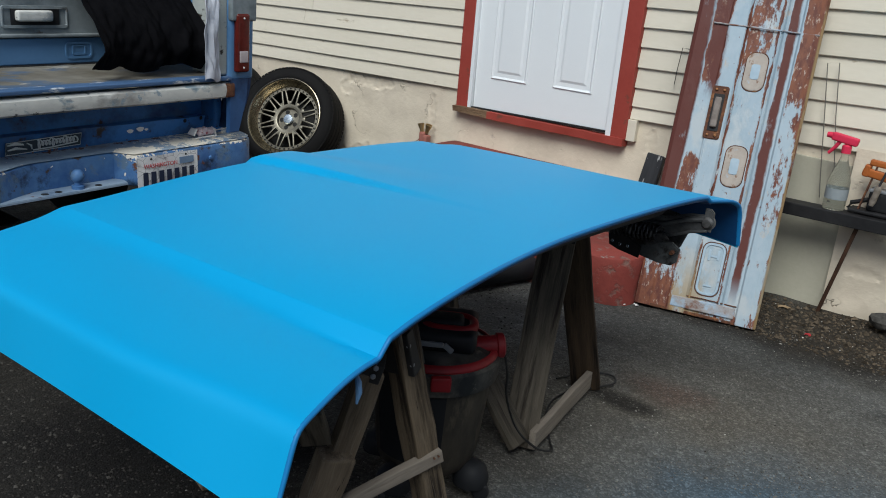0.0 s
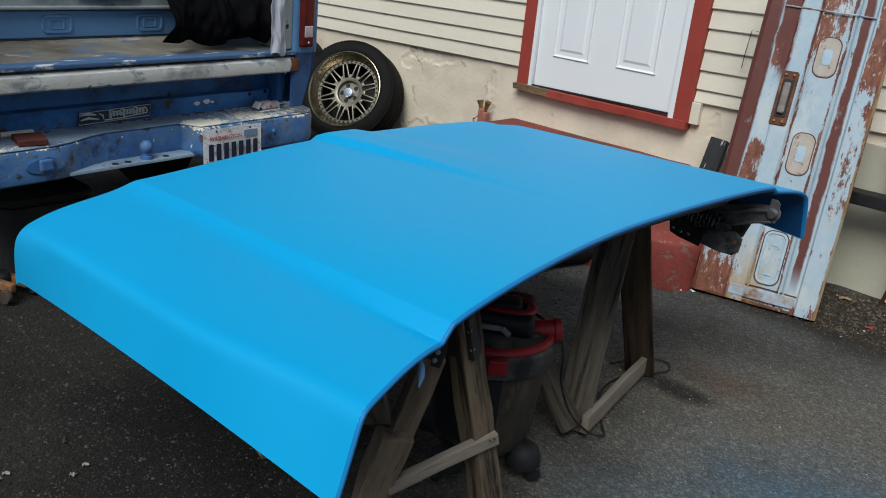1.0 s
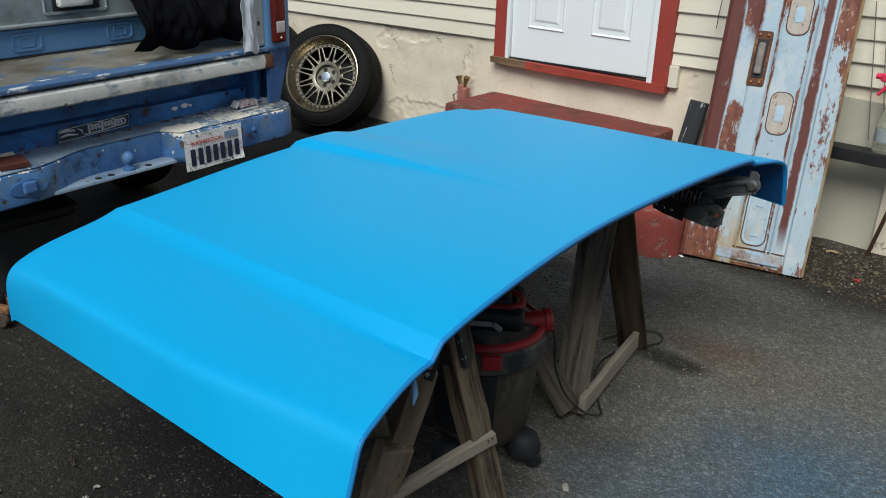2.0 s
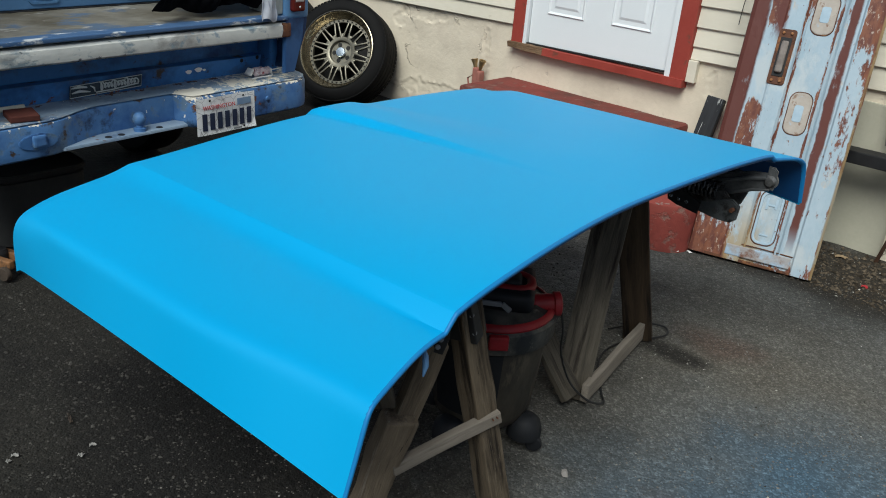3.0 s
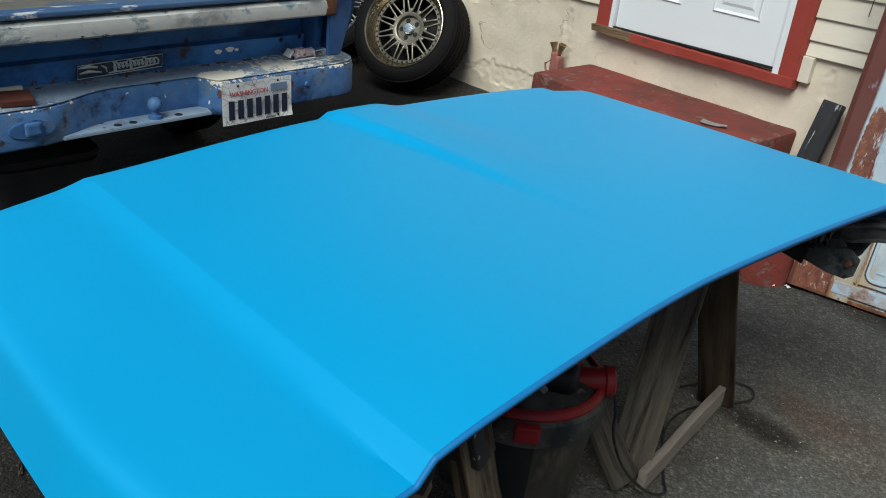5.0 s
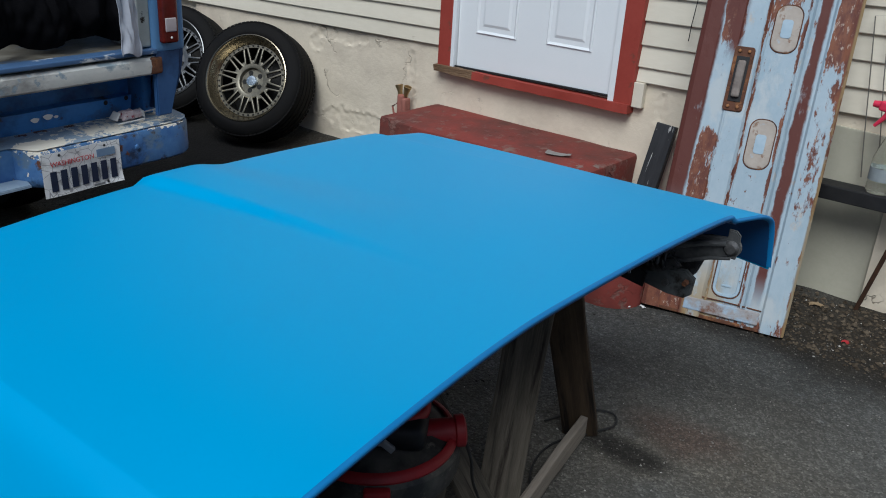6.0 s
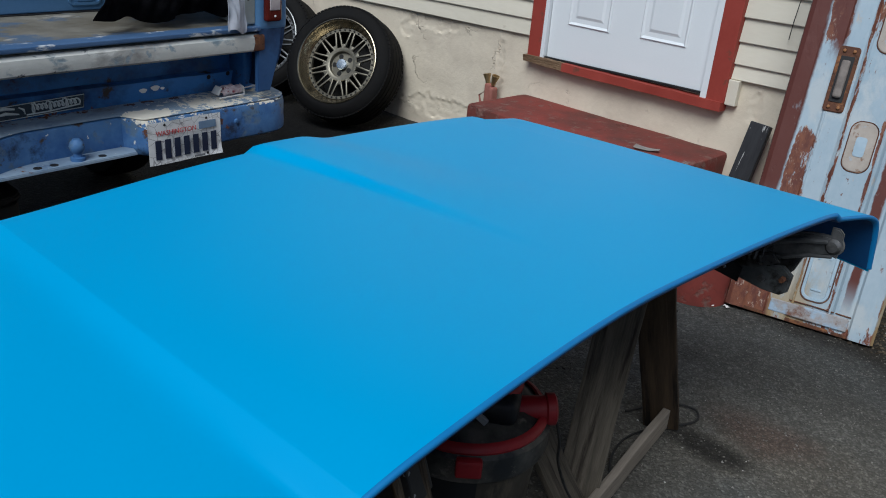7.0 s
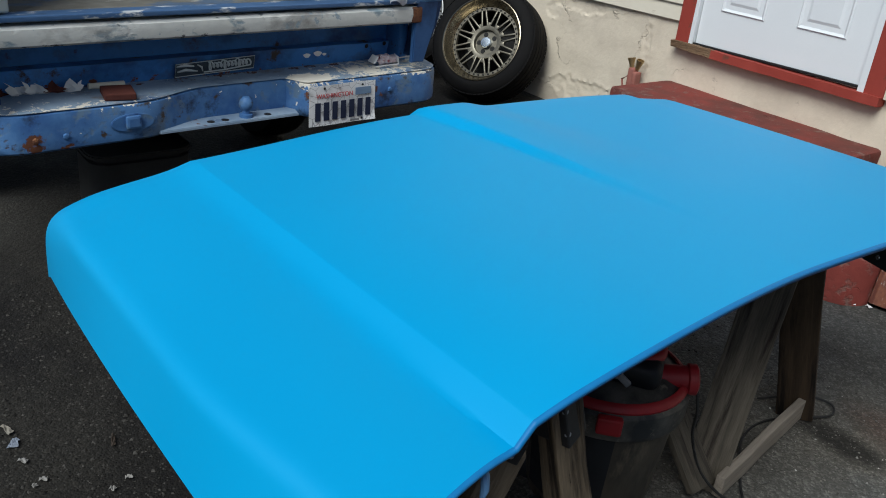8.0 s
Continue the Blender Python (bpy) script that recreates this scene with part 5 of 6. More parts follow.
tip = [(-0.304 + 0.022 * math.cos(a), 0.698 + 0.024 * math.sin(a)) for a in (radians(-80 + 20 * k) for k in range(9))]
hplate("link", [(-0.60, 0.640), (-0.50, 0.622), (-0.42, 0.622), (-0.36, 0.655)] + tip + [(-0.36, 0.715), (-0.44, 0.688), (-0.52, 0.678), (-0.60, 0.680)], 2.625, 0.014, 0.005, ARM_STEEL, hin, "pressed arm")
hplate("end_bracket", [(-0.318, 0.672), (-0.292, 0.670), (-0.288, 0.700), (-0.289, 0.732), (-0.300, 0.742), (-0.318, 0.742)], 2.622, 0.008, 0.003, ARM_STEEL, hin, "worn bright end bracket")
part("link", tube([(-0.30, 2.606, 0.674), (-0.35, 2.608, 0.660), (-0.41, 2.606, 0.634), (-0.50, 2.606, 0.632)], [0.004, 0.005, 0.005, 0.004]), ARM_STEEL, hin, "", None, True, True)
part("link", tube([(-0.315, 2.606, 0.708), (-0.37, 2.604, 0.695), (-0.44, 2.602, 0.665), (-0.52, 2.604, 0.655)], [0.007, 0.008, 0.007, 0.006]), ARM_STEEL, hin, "", None, True, True)
hplate("link", [(-0.545, 0.548), (-0.44, 0.534), (-0.395, 0.536), (-0.378, 0.550), (-0.374, 0.595), (-0.40, 0.612), (-0.47, 0.600), (-0.54, 0.580)], 2.612, 0.012, 0.004, HINGE_GREY, hin)
hplate("link", [(-0.56, 0.575), (-0.47, 0.585), (-0.41, 0.620), (-0.43, 0.640), (-0.50, 0.615), (-0.57, 0.602)], 2.600, 0.010, 0.004, GREASY, hin)
part("pivot", lathe([(0, 0.010), (0.013, 0.009), (0.016, 0.004), (0.019, 0.0), (0, 0)], 20), GREASY, hin, "", pose(-0.304, 2.611, 0.698, 90, 0, 0))
coil = [(-0.44 - 0.0017 * k, 2.592 + 0.026 * math.cos(k * 0.75), 0.632 - 0.0001 * k + 0.026 * math.sin(k * 0.75)) for k in range(110)]
part("spring", tube(coil, 0.0048, 6), GREASY, hin, "heavy coil spring", None, True, True)
hplate("mount_flange", [(-0.616, 0.594), (-0.608, 0.556), (-0.575, 0.546), (-0.500, 0.536), (-0.495, 0.575), (-0.55, 0.600), (-0.59, 0.606)], 2.592, 0.006, 0.002, BLACK_STEEL, hin, "perforated black flange")
for x, zz in ((-0.598, 0.571), (-0.570, 0.566), (-0.542, 0.566)):
    part("bolt_hole", lathe([(0, 0.001), (0.005, 0.001), (0.006, 0)], 10), CAP, hin, "", pose(x, 2.5855, zz, 90, 0, 0))
part("bolt", lathe([(0, 0.014), (0.007, 0.014), (0.008, 0)], 6), RUST, hin, "rusty bolt", pose(-0.392, 2.600, 0.582, 90, 0, 0))
part("bolt", lathe([(0, 0.010), (0.009, 0.010), (0.010, 0)], 6), GREASY, hin, "", pose(-0.445, 2.600, 0.565, 90, 0, 0))
part("clip", tube([(-0.312, 1.094, 0.690), (-0.302, 1.090, 0.680), (-0.296, 1.086, 0.664), (-0.298, 1.084, 0.642)], [0.004, 0.006, 0.006, 0.002]), BLUE_GATE, hood, "small blue-painted clip under the edge", None, True, True)

# ---- sawhorses ----
near = thing("sawhorse", pose(-0.78, 1.3, 0), "weathered grey-brown wooden sawhorse under the hood", "sawhorse", "sawhorses")
beam("leg", (-0.372, 1.195, 0.645), (-0.568, 1.192, 0.0), 0.050, 0.042, WOOD, near, (0.85, -0.52, 0), 0.004, "", 0.004)
beam("leg", (-0.408, 1.306, 0.700), (-0.398, 1.522, 0.0), 0.056, 0.066, WOOD_BROWN, near, (0.983, -0.184, 0), 0.005, "", 0.004)
beam("leg", (-1.02, 1.30, 0.62), (-1.08, 1.33, 0.0), 0.088, 0.040, WOOD, near, (0.2, 0.9, 0), 0.004, "", 0.004)
beam("leg", (-1.02, 1.36, 0.62), (-1.08, 1.70, 0.0), 0.088, 0.040, WOOD, near, (0.2, -0.9, 0), 0.004, "", 0.004)
beam("top_rail", (-0.385, 1.215, 0.635), (-1.10, 1.33, 0.620), 0.040, 0.088, WOOD, near, (0, 0, 1), 0.004, "", 0.003)
beam("scab", (-0.425, 1.165, 0.455), (-0.552, 1.166, 0.0), 0.070, 0.044, WOOD, near, (0.88, -0.47, 0), 0.006, "split repair board on the leg", 0.007)
beam("brace", (-0.446, 1.177, 0.302), (-0.362, 1.428, 0.368), 0.022, 0.031, WOOD_PALE, near, (0, 0, 1), 0.003, "pale nailed brace", 0.002)
beam("gusset", (-0.42, 1.08, 0.58), (-0.46, 1.15, 0.47), 0.06, 0.022, WOOD_DARK, near, (0.65, -0.75, 0), 0.003)
for p, q, s in (((-0.408, 1.305, 0.69), (-0.404, 1.335, 0.590), (0.9, 0.25, 0)), ((-0.366, 1.195, 0.672), (-0.379, 1.194, 0.630), (0.65, -0.75, 0))):
    br = beam("bracket", p, q, 0.050, 0.045 if s[0] < 0.8 else 0.070, BLACK_STEEL, near, s, 0.003, "dark steel sawhorse bracket")
    for t in (0.3, 0.75):
        c = Vector(p).lerp(Vector(q), t)
        part("screw", lathe([(0, 0.004), (0.005, 0.003), (0.006, 0)], 8), GREY_PLASTIC, br, "bright screw head", Matrix.Translation(c + Vector((0.023 if s[0] < 0.8 else 0.035, -0.012, 0.0))) @ pose(0, 0, 0, 0, 75, -25))
for t in (0.93, 0.97):
    c = Vector((-0.446, 1.177, 0.302)).lerp(Vector((-0.362, 1.428, 0.368)), t)
    part("nail", tube([c, c + Vector((0.018, -0.018, 0.012))], 0.0022, 5), RUST, near)

far = thing("sawhorse", pose(-0.95, 2.35, 0), "weathered wooden sawhorse with a pale lower brace", "sawhorse", "sawhorses")
beam("leg", (-0.635, 2.305, 0.690), (-0.585, 2.125, 0.0), 0.105, 0.040, WOOD_DARK, far, (0.44, -0.9, 0), 0.004, "", 0.003)
beam("leg", (-0.640, 2.365, 0.690), (-0.640, 2.640, 0.0), 0.100, 0.040, WOOD_DEEP, far, (0.44, -0.9, 0), 0.004, "", 0.003)
beam("leg", (-1.18, 2.30, 0.67), (-1.24, 2.10, 0.0), 0.088, 0.040, WOOD_DARK, far, (0.2, 0.9, 0), 0.004, "", 0.004)
beam("leg", (-1.18, 2.38, 0.67), (-1.24, 2.60, 0.0), 0.088, 0.040, WOOD_DARK, far, (0.2, -0.9, 0), 0.004, "", 0.004)
beam("top_rail", (-0.60, 2.335, 0.665), (-1.26, 2.335, 0.665), 0.040, 0.088, WOOD_DARK, far, (0, 0, 1), 0.004, "", 0.003)
beam("brace", (-0.522, 2.10, 0.052), (-0.612, 2.595, 0.056), 0.022, 0.062, WOOD_PALE, far, (0, 0, 1), 0.003, "pale brace nailed across the feet", 0.002)
beam("side_brace", (-0.555, 2.085, 0.03), (-0.80, 2.07, 0.33), 0.022, 0.085, WOOD_DARK, far, (0, 1, 0.2), 0.003, "", 0.002)
br = beam("bracket", (-0.636, 2.310, 0.73), (-0.628, 2.282, 0.62), 0.110, 0.048, BLACK_STEEL, far, (0.44, -0.9, 0), 0.003, "dark steel sawhorse bracket")
beam("bracket", (-0.640, 2.352, 0.73), (-0.640, 2.38, 0.63), 0.104, 0.048, BLACK_STEEL, far, (0.44, -0.9, 0), 0.003)
for yy, zz in ((2.27, 0.66), (2.30, 0.61)):
    part("screw", lathe([(0, 0.004), (0.005, 0.003), (0.006, 0)], 8), GREY_PLASTIC, br, "", Matrix.Translation((-0.588, yy, zz)) @ pose(0, 0, 0, 0, 90, 0))

# ---- shop vacuum ----
VC = (-0.680, 1.787)
vac = thing("shop_vacuum", pose(VC[0], VC[1], 0, 0, 0, 35), "dusty black and red wet-dry shop vacuum", "vacuum cleaner")
part("tank", lathe([(0, 0.075), (0.125, 0.075), (0.135, 0.085), (0.142, 0.12), (0.162, 0.33), (0.165, 0.345), (0.168, 0.352), (0, 0.352)], 48), VAC_TANK, vac, "dusty black tank", None, False, True)
part("tank_panel", sheet(20, 6, lambda u, v: Vector((lerp(0.1435, 0.1635, v) * math.cos(radians(lerp(-146, -72, u))), lerp(0.1435, 0.1635, v) * math.sin(radians(lerp(-146, -72, u))), lerp(0.12, 0.330, v))), 0.002), VAC_BLACK, vac, "black panel on the tank", None, False, True)
part("collar", lathe([(0.160, 0.335), (0.176, 0.340), (0.180, 0.352), (0.180, 0.396), (0.170, 0.405), (0.150, 0.416), (0.125, 0.428), (0, 0.430)], 48), VAC_COLLAR, vac, "dusty black collar", None, False, True)
part("lid", lathe([(0.172, 0.403), (0.1735, 0.408), (0.170, 0.415), (0.165, 0.4195), (0.158, 0.4215), (0.155, 0.417)], 48), VAC_RED, vac, "red lid", None, False, True)
head = part("motor_head", rbox(0.225, 0.205, 0.060, 0.028, 4), VAC_BLACK, vac, "black motor housing", pose(0, 0.01, 0.452), False, True)
part("vent", rbox(0.095, 0.012, 0.013, 0.003), GREY_PLASTIC, head, "grey name strip", PLACE[vac] @ pose(-0.02, -0.103, 0.454, -8, 0, 0))
part("vent", rbox(0.030, 0.012, 0.014, 0.003), GREY_PLASTIC, head, "", PLACE[vac] @ pose(0.040, -0.103, 0.447, -8, 38, 0))
part("top_grip", tube([(x, y, 0.476) for x, y in rounded(0.130, 0.095, 0.040, 6)], 0.014, 10, closed=True), VAC_RED, vac, "red carrying grip", pose(0.035, -0.005, 0), False, True)
part("grip_pad", rbox(0.125, 0.070, 0.044, 0.018, 3), VAC_BLACK, vac, "", pose(0.012, -0.004, 0.476), False, True)
part("hose_port", lathe([(0.029, 0.0), (0.029, 0.060), (0.034, 0.063), (0.034, 0.080), (0.027, 0.084), (0.023, 0.05), (0, 0.05)], 28), VAC_RED, vac, "red hose port", pose(0.105, -0.005, 0.416, 0, 86, 12), False, True)
for a in (-80, 100):
    lt = part("latch", rbox(0.052, 0.020, 0.040, 0.006), VAC_RED, vac, "red side latch", Matrix.Rotation(radians(a + 90), 4, "Z") @ pose(0, -0.186, 0.385), False)
for a in (-25, -120, 155, 65):
    m = Matrix.Rotation(radians(a), 4, "Z")
    ft = part("caster_foot", lathe([(0, 0.092), (0.024, 0.089), (0.042, 0.074), (0.050, 0.048), (0.049, 0.026), (0, 0.026)], 28), VAC_BLACK, vac, "black domed caster foot", m @ pose(0.146, 0, 0.012), False, True)
    part("wheel", lathe([(0, -0.011), (0.020, -0.011), (0.024, -0.006), (0.024, 0.006), (0.020, 0.011), (0, 0.011)], 20), VAC_BLACK, ft, "", PLACE[vac] @ m @ pose(0.182, -0.006, 0.024, 90, 0, 30), True, True)
cord = thing("power_cord", pose(-0.6, 2.3, 0), "black power cord trailing from the vacuum to the ground", "cable")
cpts = [(-0.52, 1.885, 0.42), (-0.53, 1.93, 0.33), (-0.56, 1.99, 0.22), (-0.55, 2.05, 0.10), (-0.505, 2.10, 0.035), (-0.485, 2.16, 0.012), (-0.53, 2.22, 0.006), (-0.64, 2.38, 0.006), (-0.66, 2.52, 0.006),
        (-0.60, 2.66, 0.006), (-0.575, 2.73, 0.006), (-0.61, 2.78, 0.006), (-0.68, 2.74, 0.006), (-0.74, 2.6, 0.006)]


def spline(pts, n=6):
    pts = [Vector(p) for p in pts]
    out = []
    for i in range(len(pts) - 1):
        p0, p1, p2, p3 = pts[max(i - 1, 0)], pts[i], pts[i + 1], pts[min(i + 2, len(pts) - 1)]
        for k in range(n):
            t = k / n
            out.append(0.5 * (2 * p1 + (p2 - p0) * t + (2 * p0 - 5 * p1 + 4 * p2 - p3) * t * t + (3 * p1 - p0 - 3 * p2 + p3) * t ** 3))
    return out + [pts[-1]]


part("strand", tube(spline(cpts), 0.0036, 6), CABLE, cord, "", None, True, True)

# ---- wheels leaning on the wall ----


def wheel(centre, normal, spin, label, lip_mat, face_mat):
    nrm = Vector(normal).normalized()
    xa = Vector((0, 0, 1)).cross(nrm).normalized()
    m = Matrix((xa, nrm.cross(xa), nrm)).transposed().to_4x4() @ Matrix.Rotation(radians(spin), 4, "Z")
    m.translation = centre
    w = thing("alloy_wheel", m, label, "wheel", "wheels by the wall")
    HW = 0.125
    HF = HW - 0.010        # the face sits deep in the rim
    prof = [(0.250, HW - 0.012), (0.257, HW - 0.004), (0.270, HW), (0.285, HW - 0.002), (0.315, HW - 0.013), (0.332, HW - 0.030)]
    for g in (0.062, 0.022, -0.022, -0.062):
        prof += [(0.341, g + 0.010), (0.341, g + 0.004), (0.333, g + 0.003), (0.333, g - 0.003), (0.341, g - 0.004)]
    prof += [(0.332, -HW + 0.030), (0.315, -HW + 0.013), (0.27, -HW), (0.238, -HW + 0.012)]
    ty = part("tyre", lathe(prof, 72), RUBBER, w, "black low-profile tyre", None, False, True)
    blocks = bmesh.new()
    for k in range(84):
        for zz, sgn in ((0.086, 1), (-0.086, -1)):
            rot = Matrix.Rotation(6.28319 * k / 84, 4, "Z") @ Matrix.Translation((0.3290, 0, zz)) @ Matrix.Rotation(radians(10 * sgn), 4, "Y")
            merge(blocks, _tread(rot))
    tagged(part("tread", blocks, RUBBER, ty, "", m), kind="stuff")
    part("rim_lip", lathe([(0.250, HW - 0.012), (0.254, HW - 0.002), (0.249, HW), (0.244, HW - 0.004), (0.240, HW - 0.02), (0.218, HF - 0.056), (0.208, HF - 0.066), (0.208, HF - 0.072), (0.222, HF - 0.075), (0.232, -HW + 0.02)], 72), lip_mat, w, "polished stepped rim lip", None, False, True)
    part("rim_barrel", lathe([(0.21, HF - 0.08), (0.205, -HW + 0.02), (0.238, -HW + 0.012), (0.15, -HW + 0.03), (0, -HW + 0.03)], 48), RIM_DARK, w, "dark rim barrel", None, False, True)
    part("rim_ring", lathe([(0.212, HF - 0.066), (0.212, HF - 0.058), (0.194, HF - 0.058), (0.192, HF - 0.078)], 64), face_mat, w, "", None, False, True)
    part("hub", lathe([(0.100, HF - 0.082), (0.102, HF - 0.065), (0.099, HF - 0.062), (0.082, HF - 0.062), (0.077, HF - 0.064), (0.072, HF - 0.086), (0, HF - 0.086)], 48), face_mat, w, "flat alloy hub plate with a sunken middle", None, False, True)
    part("centre_cap", lathe([(0.030, HF - 0.086), (0.033, HF - 0.066), (0.029, HF - 0.062), (0, HF - 0.060)], 28), CAP, w, "silver centre cap", None, False, True)
    sp = bmesh.new()
    for sgn in (1, -1):
        q, ln = along((0.094, 0.0058 * sgn, HF - 0.071), (0.196, 0.0400 * sgn, HF - 0.068))
        merge(sp, _bar(ln + 0.008, 0.0100, 0.018, q))
    q, ln = along((0.086, 0, HF - 0.0712), (0.122, 0, HF - 0.0705))
    merge(sp, _bar(ln, 0.0240, 0.017, q))
    me = bpy.data.meshes.new("spoke")
    sp.to_mesh(me)
    sp.free()
    for k in range(12):
        place_mesh("spoke", me, face_mat, w, "", Matrix.Rotation(6.28319 * k / 12, 4, "Z"), False, True)
    for k in range(5):
        part("lug_hole", lathe([(0, 0.001), (0.0140, 0.001), (0.0150, 0)], 14), RIM_DARK, w, "", Matrix.Rotation(6.28319 * (k + 0.5) / 5, 4, "Z") @ pose(0.053, 0, HF - 0.0855), False)
    rv = bmesh.new()
    for k in range(40):
        merge(rv, _rivet(Matrix.Rotation(6.28319 * k / 40, 4, "Z") @ Matrix.Translation((0.2035, 0, HF - 0.0578))))
    tagged(part("rivets", rv, RIM_DARK, w, "", None, False), kind="stuff")
    return w


def _bar(l_, w_, h_, m):
    b = rbox(l_, w_, h_, 0.003, 2)
    bmesh.ops.transform(b, matrix=m, verts=b.verts)
    return b


def _tread(m):
    b = rbox(0.008, 0.0195, 0.034, 0)
    bmesh.ops.transform(b, matrix=m, verts=b.verts)
    return b


def _rivet(m):
    b = lathe([(0, 0.005), (0.0052, 0.004), (0.0064, 0)], 8)
    bmesh.ops.transform(b, matrix=m, verts=b.verts)
    return b


wheel((-3.645, 3.885, 0.342), (0.34, -0.86, 0.42), 7, "bronze mesh alloy wheel with tyre leaning on the wall", RIM_LIP, RIM_FACE)
wheel((-4.405, 3.885, 0.342), (0.34, -0.86, 0.42), 20, "silver mesh alloy wheel with tyre behind the truck corner", RIM_SILVER, RIM_SILVER)

# ---- parked blue pickup ----
TM = pose(-2.40, 1.75, 0, 0, 0, 5)          # x out of the rear, y across, z up
truck = thing("pickup_truck", TM, "weathered blue pickup truck, paint flaking, seen from its rear", "truck")


def tp(name, bm, material, label="", m=None, parent=None, smooth=False):
    return part(name, bm, material, parent or truck, label, TM @ (m or Matrix()), True, smooth)


def bumper_front(y):
    """x of the bumper's face: level, turning in at its ends."""
    e = max(0.0, (abs(y) - 0.79) / 0.13) if y > 0 else max(0.0, (abs(y) - 0.74) / 0.135)
    return -0.11 * (1 - math.sqrt(max(0.0, 1 - min(e, 1.0) ** 2)))


def bumper_mesh():
    n = 72
    b = bmesh.new()
    rows = []
    for k in range(n + 1):
        y = -0.875 + 1.792 * k / n
        x = bumper_front(y)
        dip = smooth01((y + 0.40) / 0.28) * (1 - smooth01((y - 0.19) / 0.05))   # recess for the tow ball
        zt = 0.560          # the step falls slightly towards its front edge
        zb = 0.438 - 0.010 * smooth01((y - 0.1) / 0.3)
        d = 0.0015 * noise.noise(Vector((y * 9, 0, 0)))
        face = x - 0.085 * dip
        rows.append([b.verts.new(p) for p in ((-0.21, y, zt + 0.018), (face - 0.02, y, zt + 0.001), (face - 0.006, y, zt - 0.004), (face + d, y, zt - 0.02), (face + d, y, zt - 0.075), (face + 0.003, y, zb + 0.03), (face, y, zb + 0.008), (face - 0.01, y, zb), (-0.13, y, zb), (-0.21, y, zb + 0.02))])
    for A, B in zip(rows, rows[1:]):
        for q in range(10):
            b.faces.new((A[q], A[(q + 1) % 10], B[(q + 1) % 10], B[q]))
    b.faces.new(rows[0])
    b.faces.new(rows[-1][::-1])
    return b


bump = tp("bumper", bumper_mesh(), BLUE_FLAKE, "dented blue steel step bumper with flaking paint", smooth=True)
tp("bumper_top_scuff", sheet(90, 6, lambda u, v: Vector((lerp(-0.205, -0.010, v) + (bumper_front(lerp(-0.86, 0.908, u))) * v - 0.085 * v * smooth01((lerp(-0.86, 0.908, u) + 0.40) / 0.28) * (1 - smooth01((lerp(-0.86, 0.908, u) - 0.19) / 0.05)), lerp(-0.86, 0.908, u), lerp(0.5800, 0.5632, v))), 0.0015), BLUE_WORN, "worn step surface, paint rubbed to white", parent=bump)
hit = tp("hitch_ledge", prism([(-0.40, -0.10), (-0.33, 0.004), (0.20, 0.004), (0.235, -0.10)], 0.010, 0.003), BLUE_WORN, "hitch ledge with drilled holes", Matrix.Translation((-0.006, 0, 0.447)) @ Matrix(((0, 1, 0, 0), (1, 0, 0, 0), (0, 0, 1, 0), (0, 0, 0, 1))), bump)
for y in (-0.14, -0.085, 0.085):
    tp("hole", lathe([(0, 0.0012), (0.013, 0.0012), (0.014, 0)], 14), BLACK_STEEL, "", pose(-0.03, y, 0.4575), bump)
ball = tp("tow_ball", lathe([(0, 0.075), (0.012, 0.073), (0.022, 0.062), (0.026, 0.048), (0.022, 0.034), (0.014, 0.024), (0.014, 0.014), (0.024, 0.012), (0.024, 0), (0, 0)], 24), BLUE_FLAKE, "blue-painted tow ball", pose(-0.035, 0.0, 0.457), bump, True)
ov = tp("oval_socket", prism([(0.062 * math.cos(a) * (1 if abs(math.cos(a)) < 0.7 else 1.15), 0.030 * math.sin(a)) for a in (6.28319 * k / 24 for k in range(24))], 0.006, 0.002), BLUE_FLAKE, "oval trailer socket bracket", Matrix.Translation((0.002, -0.43, 0.502)) @ pose(0, 0, 0, 90, 0, 90), bump)
tp("socket_cap", rbox(0.02, 0.05, 0.042, 0.008), BLUE_FLAKE, "", pose(0.012, -0.43, 0.506), ov)
for y, zz in ((-0.73, 0.482), (-0.64, 0.485), (0.50, 0.508), (0.62, 0.505)):
    tp("bolt", lathe([(0, 0.008), (0.008, 0.007), (0.010, 0)], 6), RUST if y == -0.73 else BLUE_FLAKE, "", pose(0.002, y, zz, 0, 90, 0), bump)

# number plate
PM = Matrix.Translation((0.006, 0.392, 0.474)) @ pose(0, 0, 0, 0, -2, 0) @ Matrix(((0, 0, 1, 0), (1, 0, 0, 0), (0, 1, 0, 0), (0, 0, 0, 1)))
pl = tp("number_plate", sheet(16, 8, lambda u, v: Vector((0.305 * (u - 0.5), 0.153 * (v - 0.5), 0.003 * math.sin(u * 7) + 0.010 * smooth01((0.25 - v) * 3) * u)), 0.0015), PLATE_WHITE, "bent white number plate with dark characters", PM, bump)
PW = TM @ PM
words("plate_state", "WASHINGTON", 0.0245, 0.0006, INK_RED, pl, PW @ pose(-0.040, 0.036, 0.0048))
for k in range(7):
    part("plate_bar", rbox(0.024, 0.070, 0.002, 0.0006), INK_BLUE, pl, "", PW @ pose(-0.117 + 0.0390 * k, -0.022, 0.0055))
part("plate_tab", rbox(0.074, 0.028, 0.0015, 0.0005), INK_STEEL, pl, "blue registration tab", PW @ pose(0.092, 0.042, 0.005))
part("plate_tab", rbox(0.045, 0.008, 0.0015, 0.0005), GREY_PLASTIC, pl, "", PW @ pose(0.05, -0.068, 0.010))
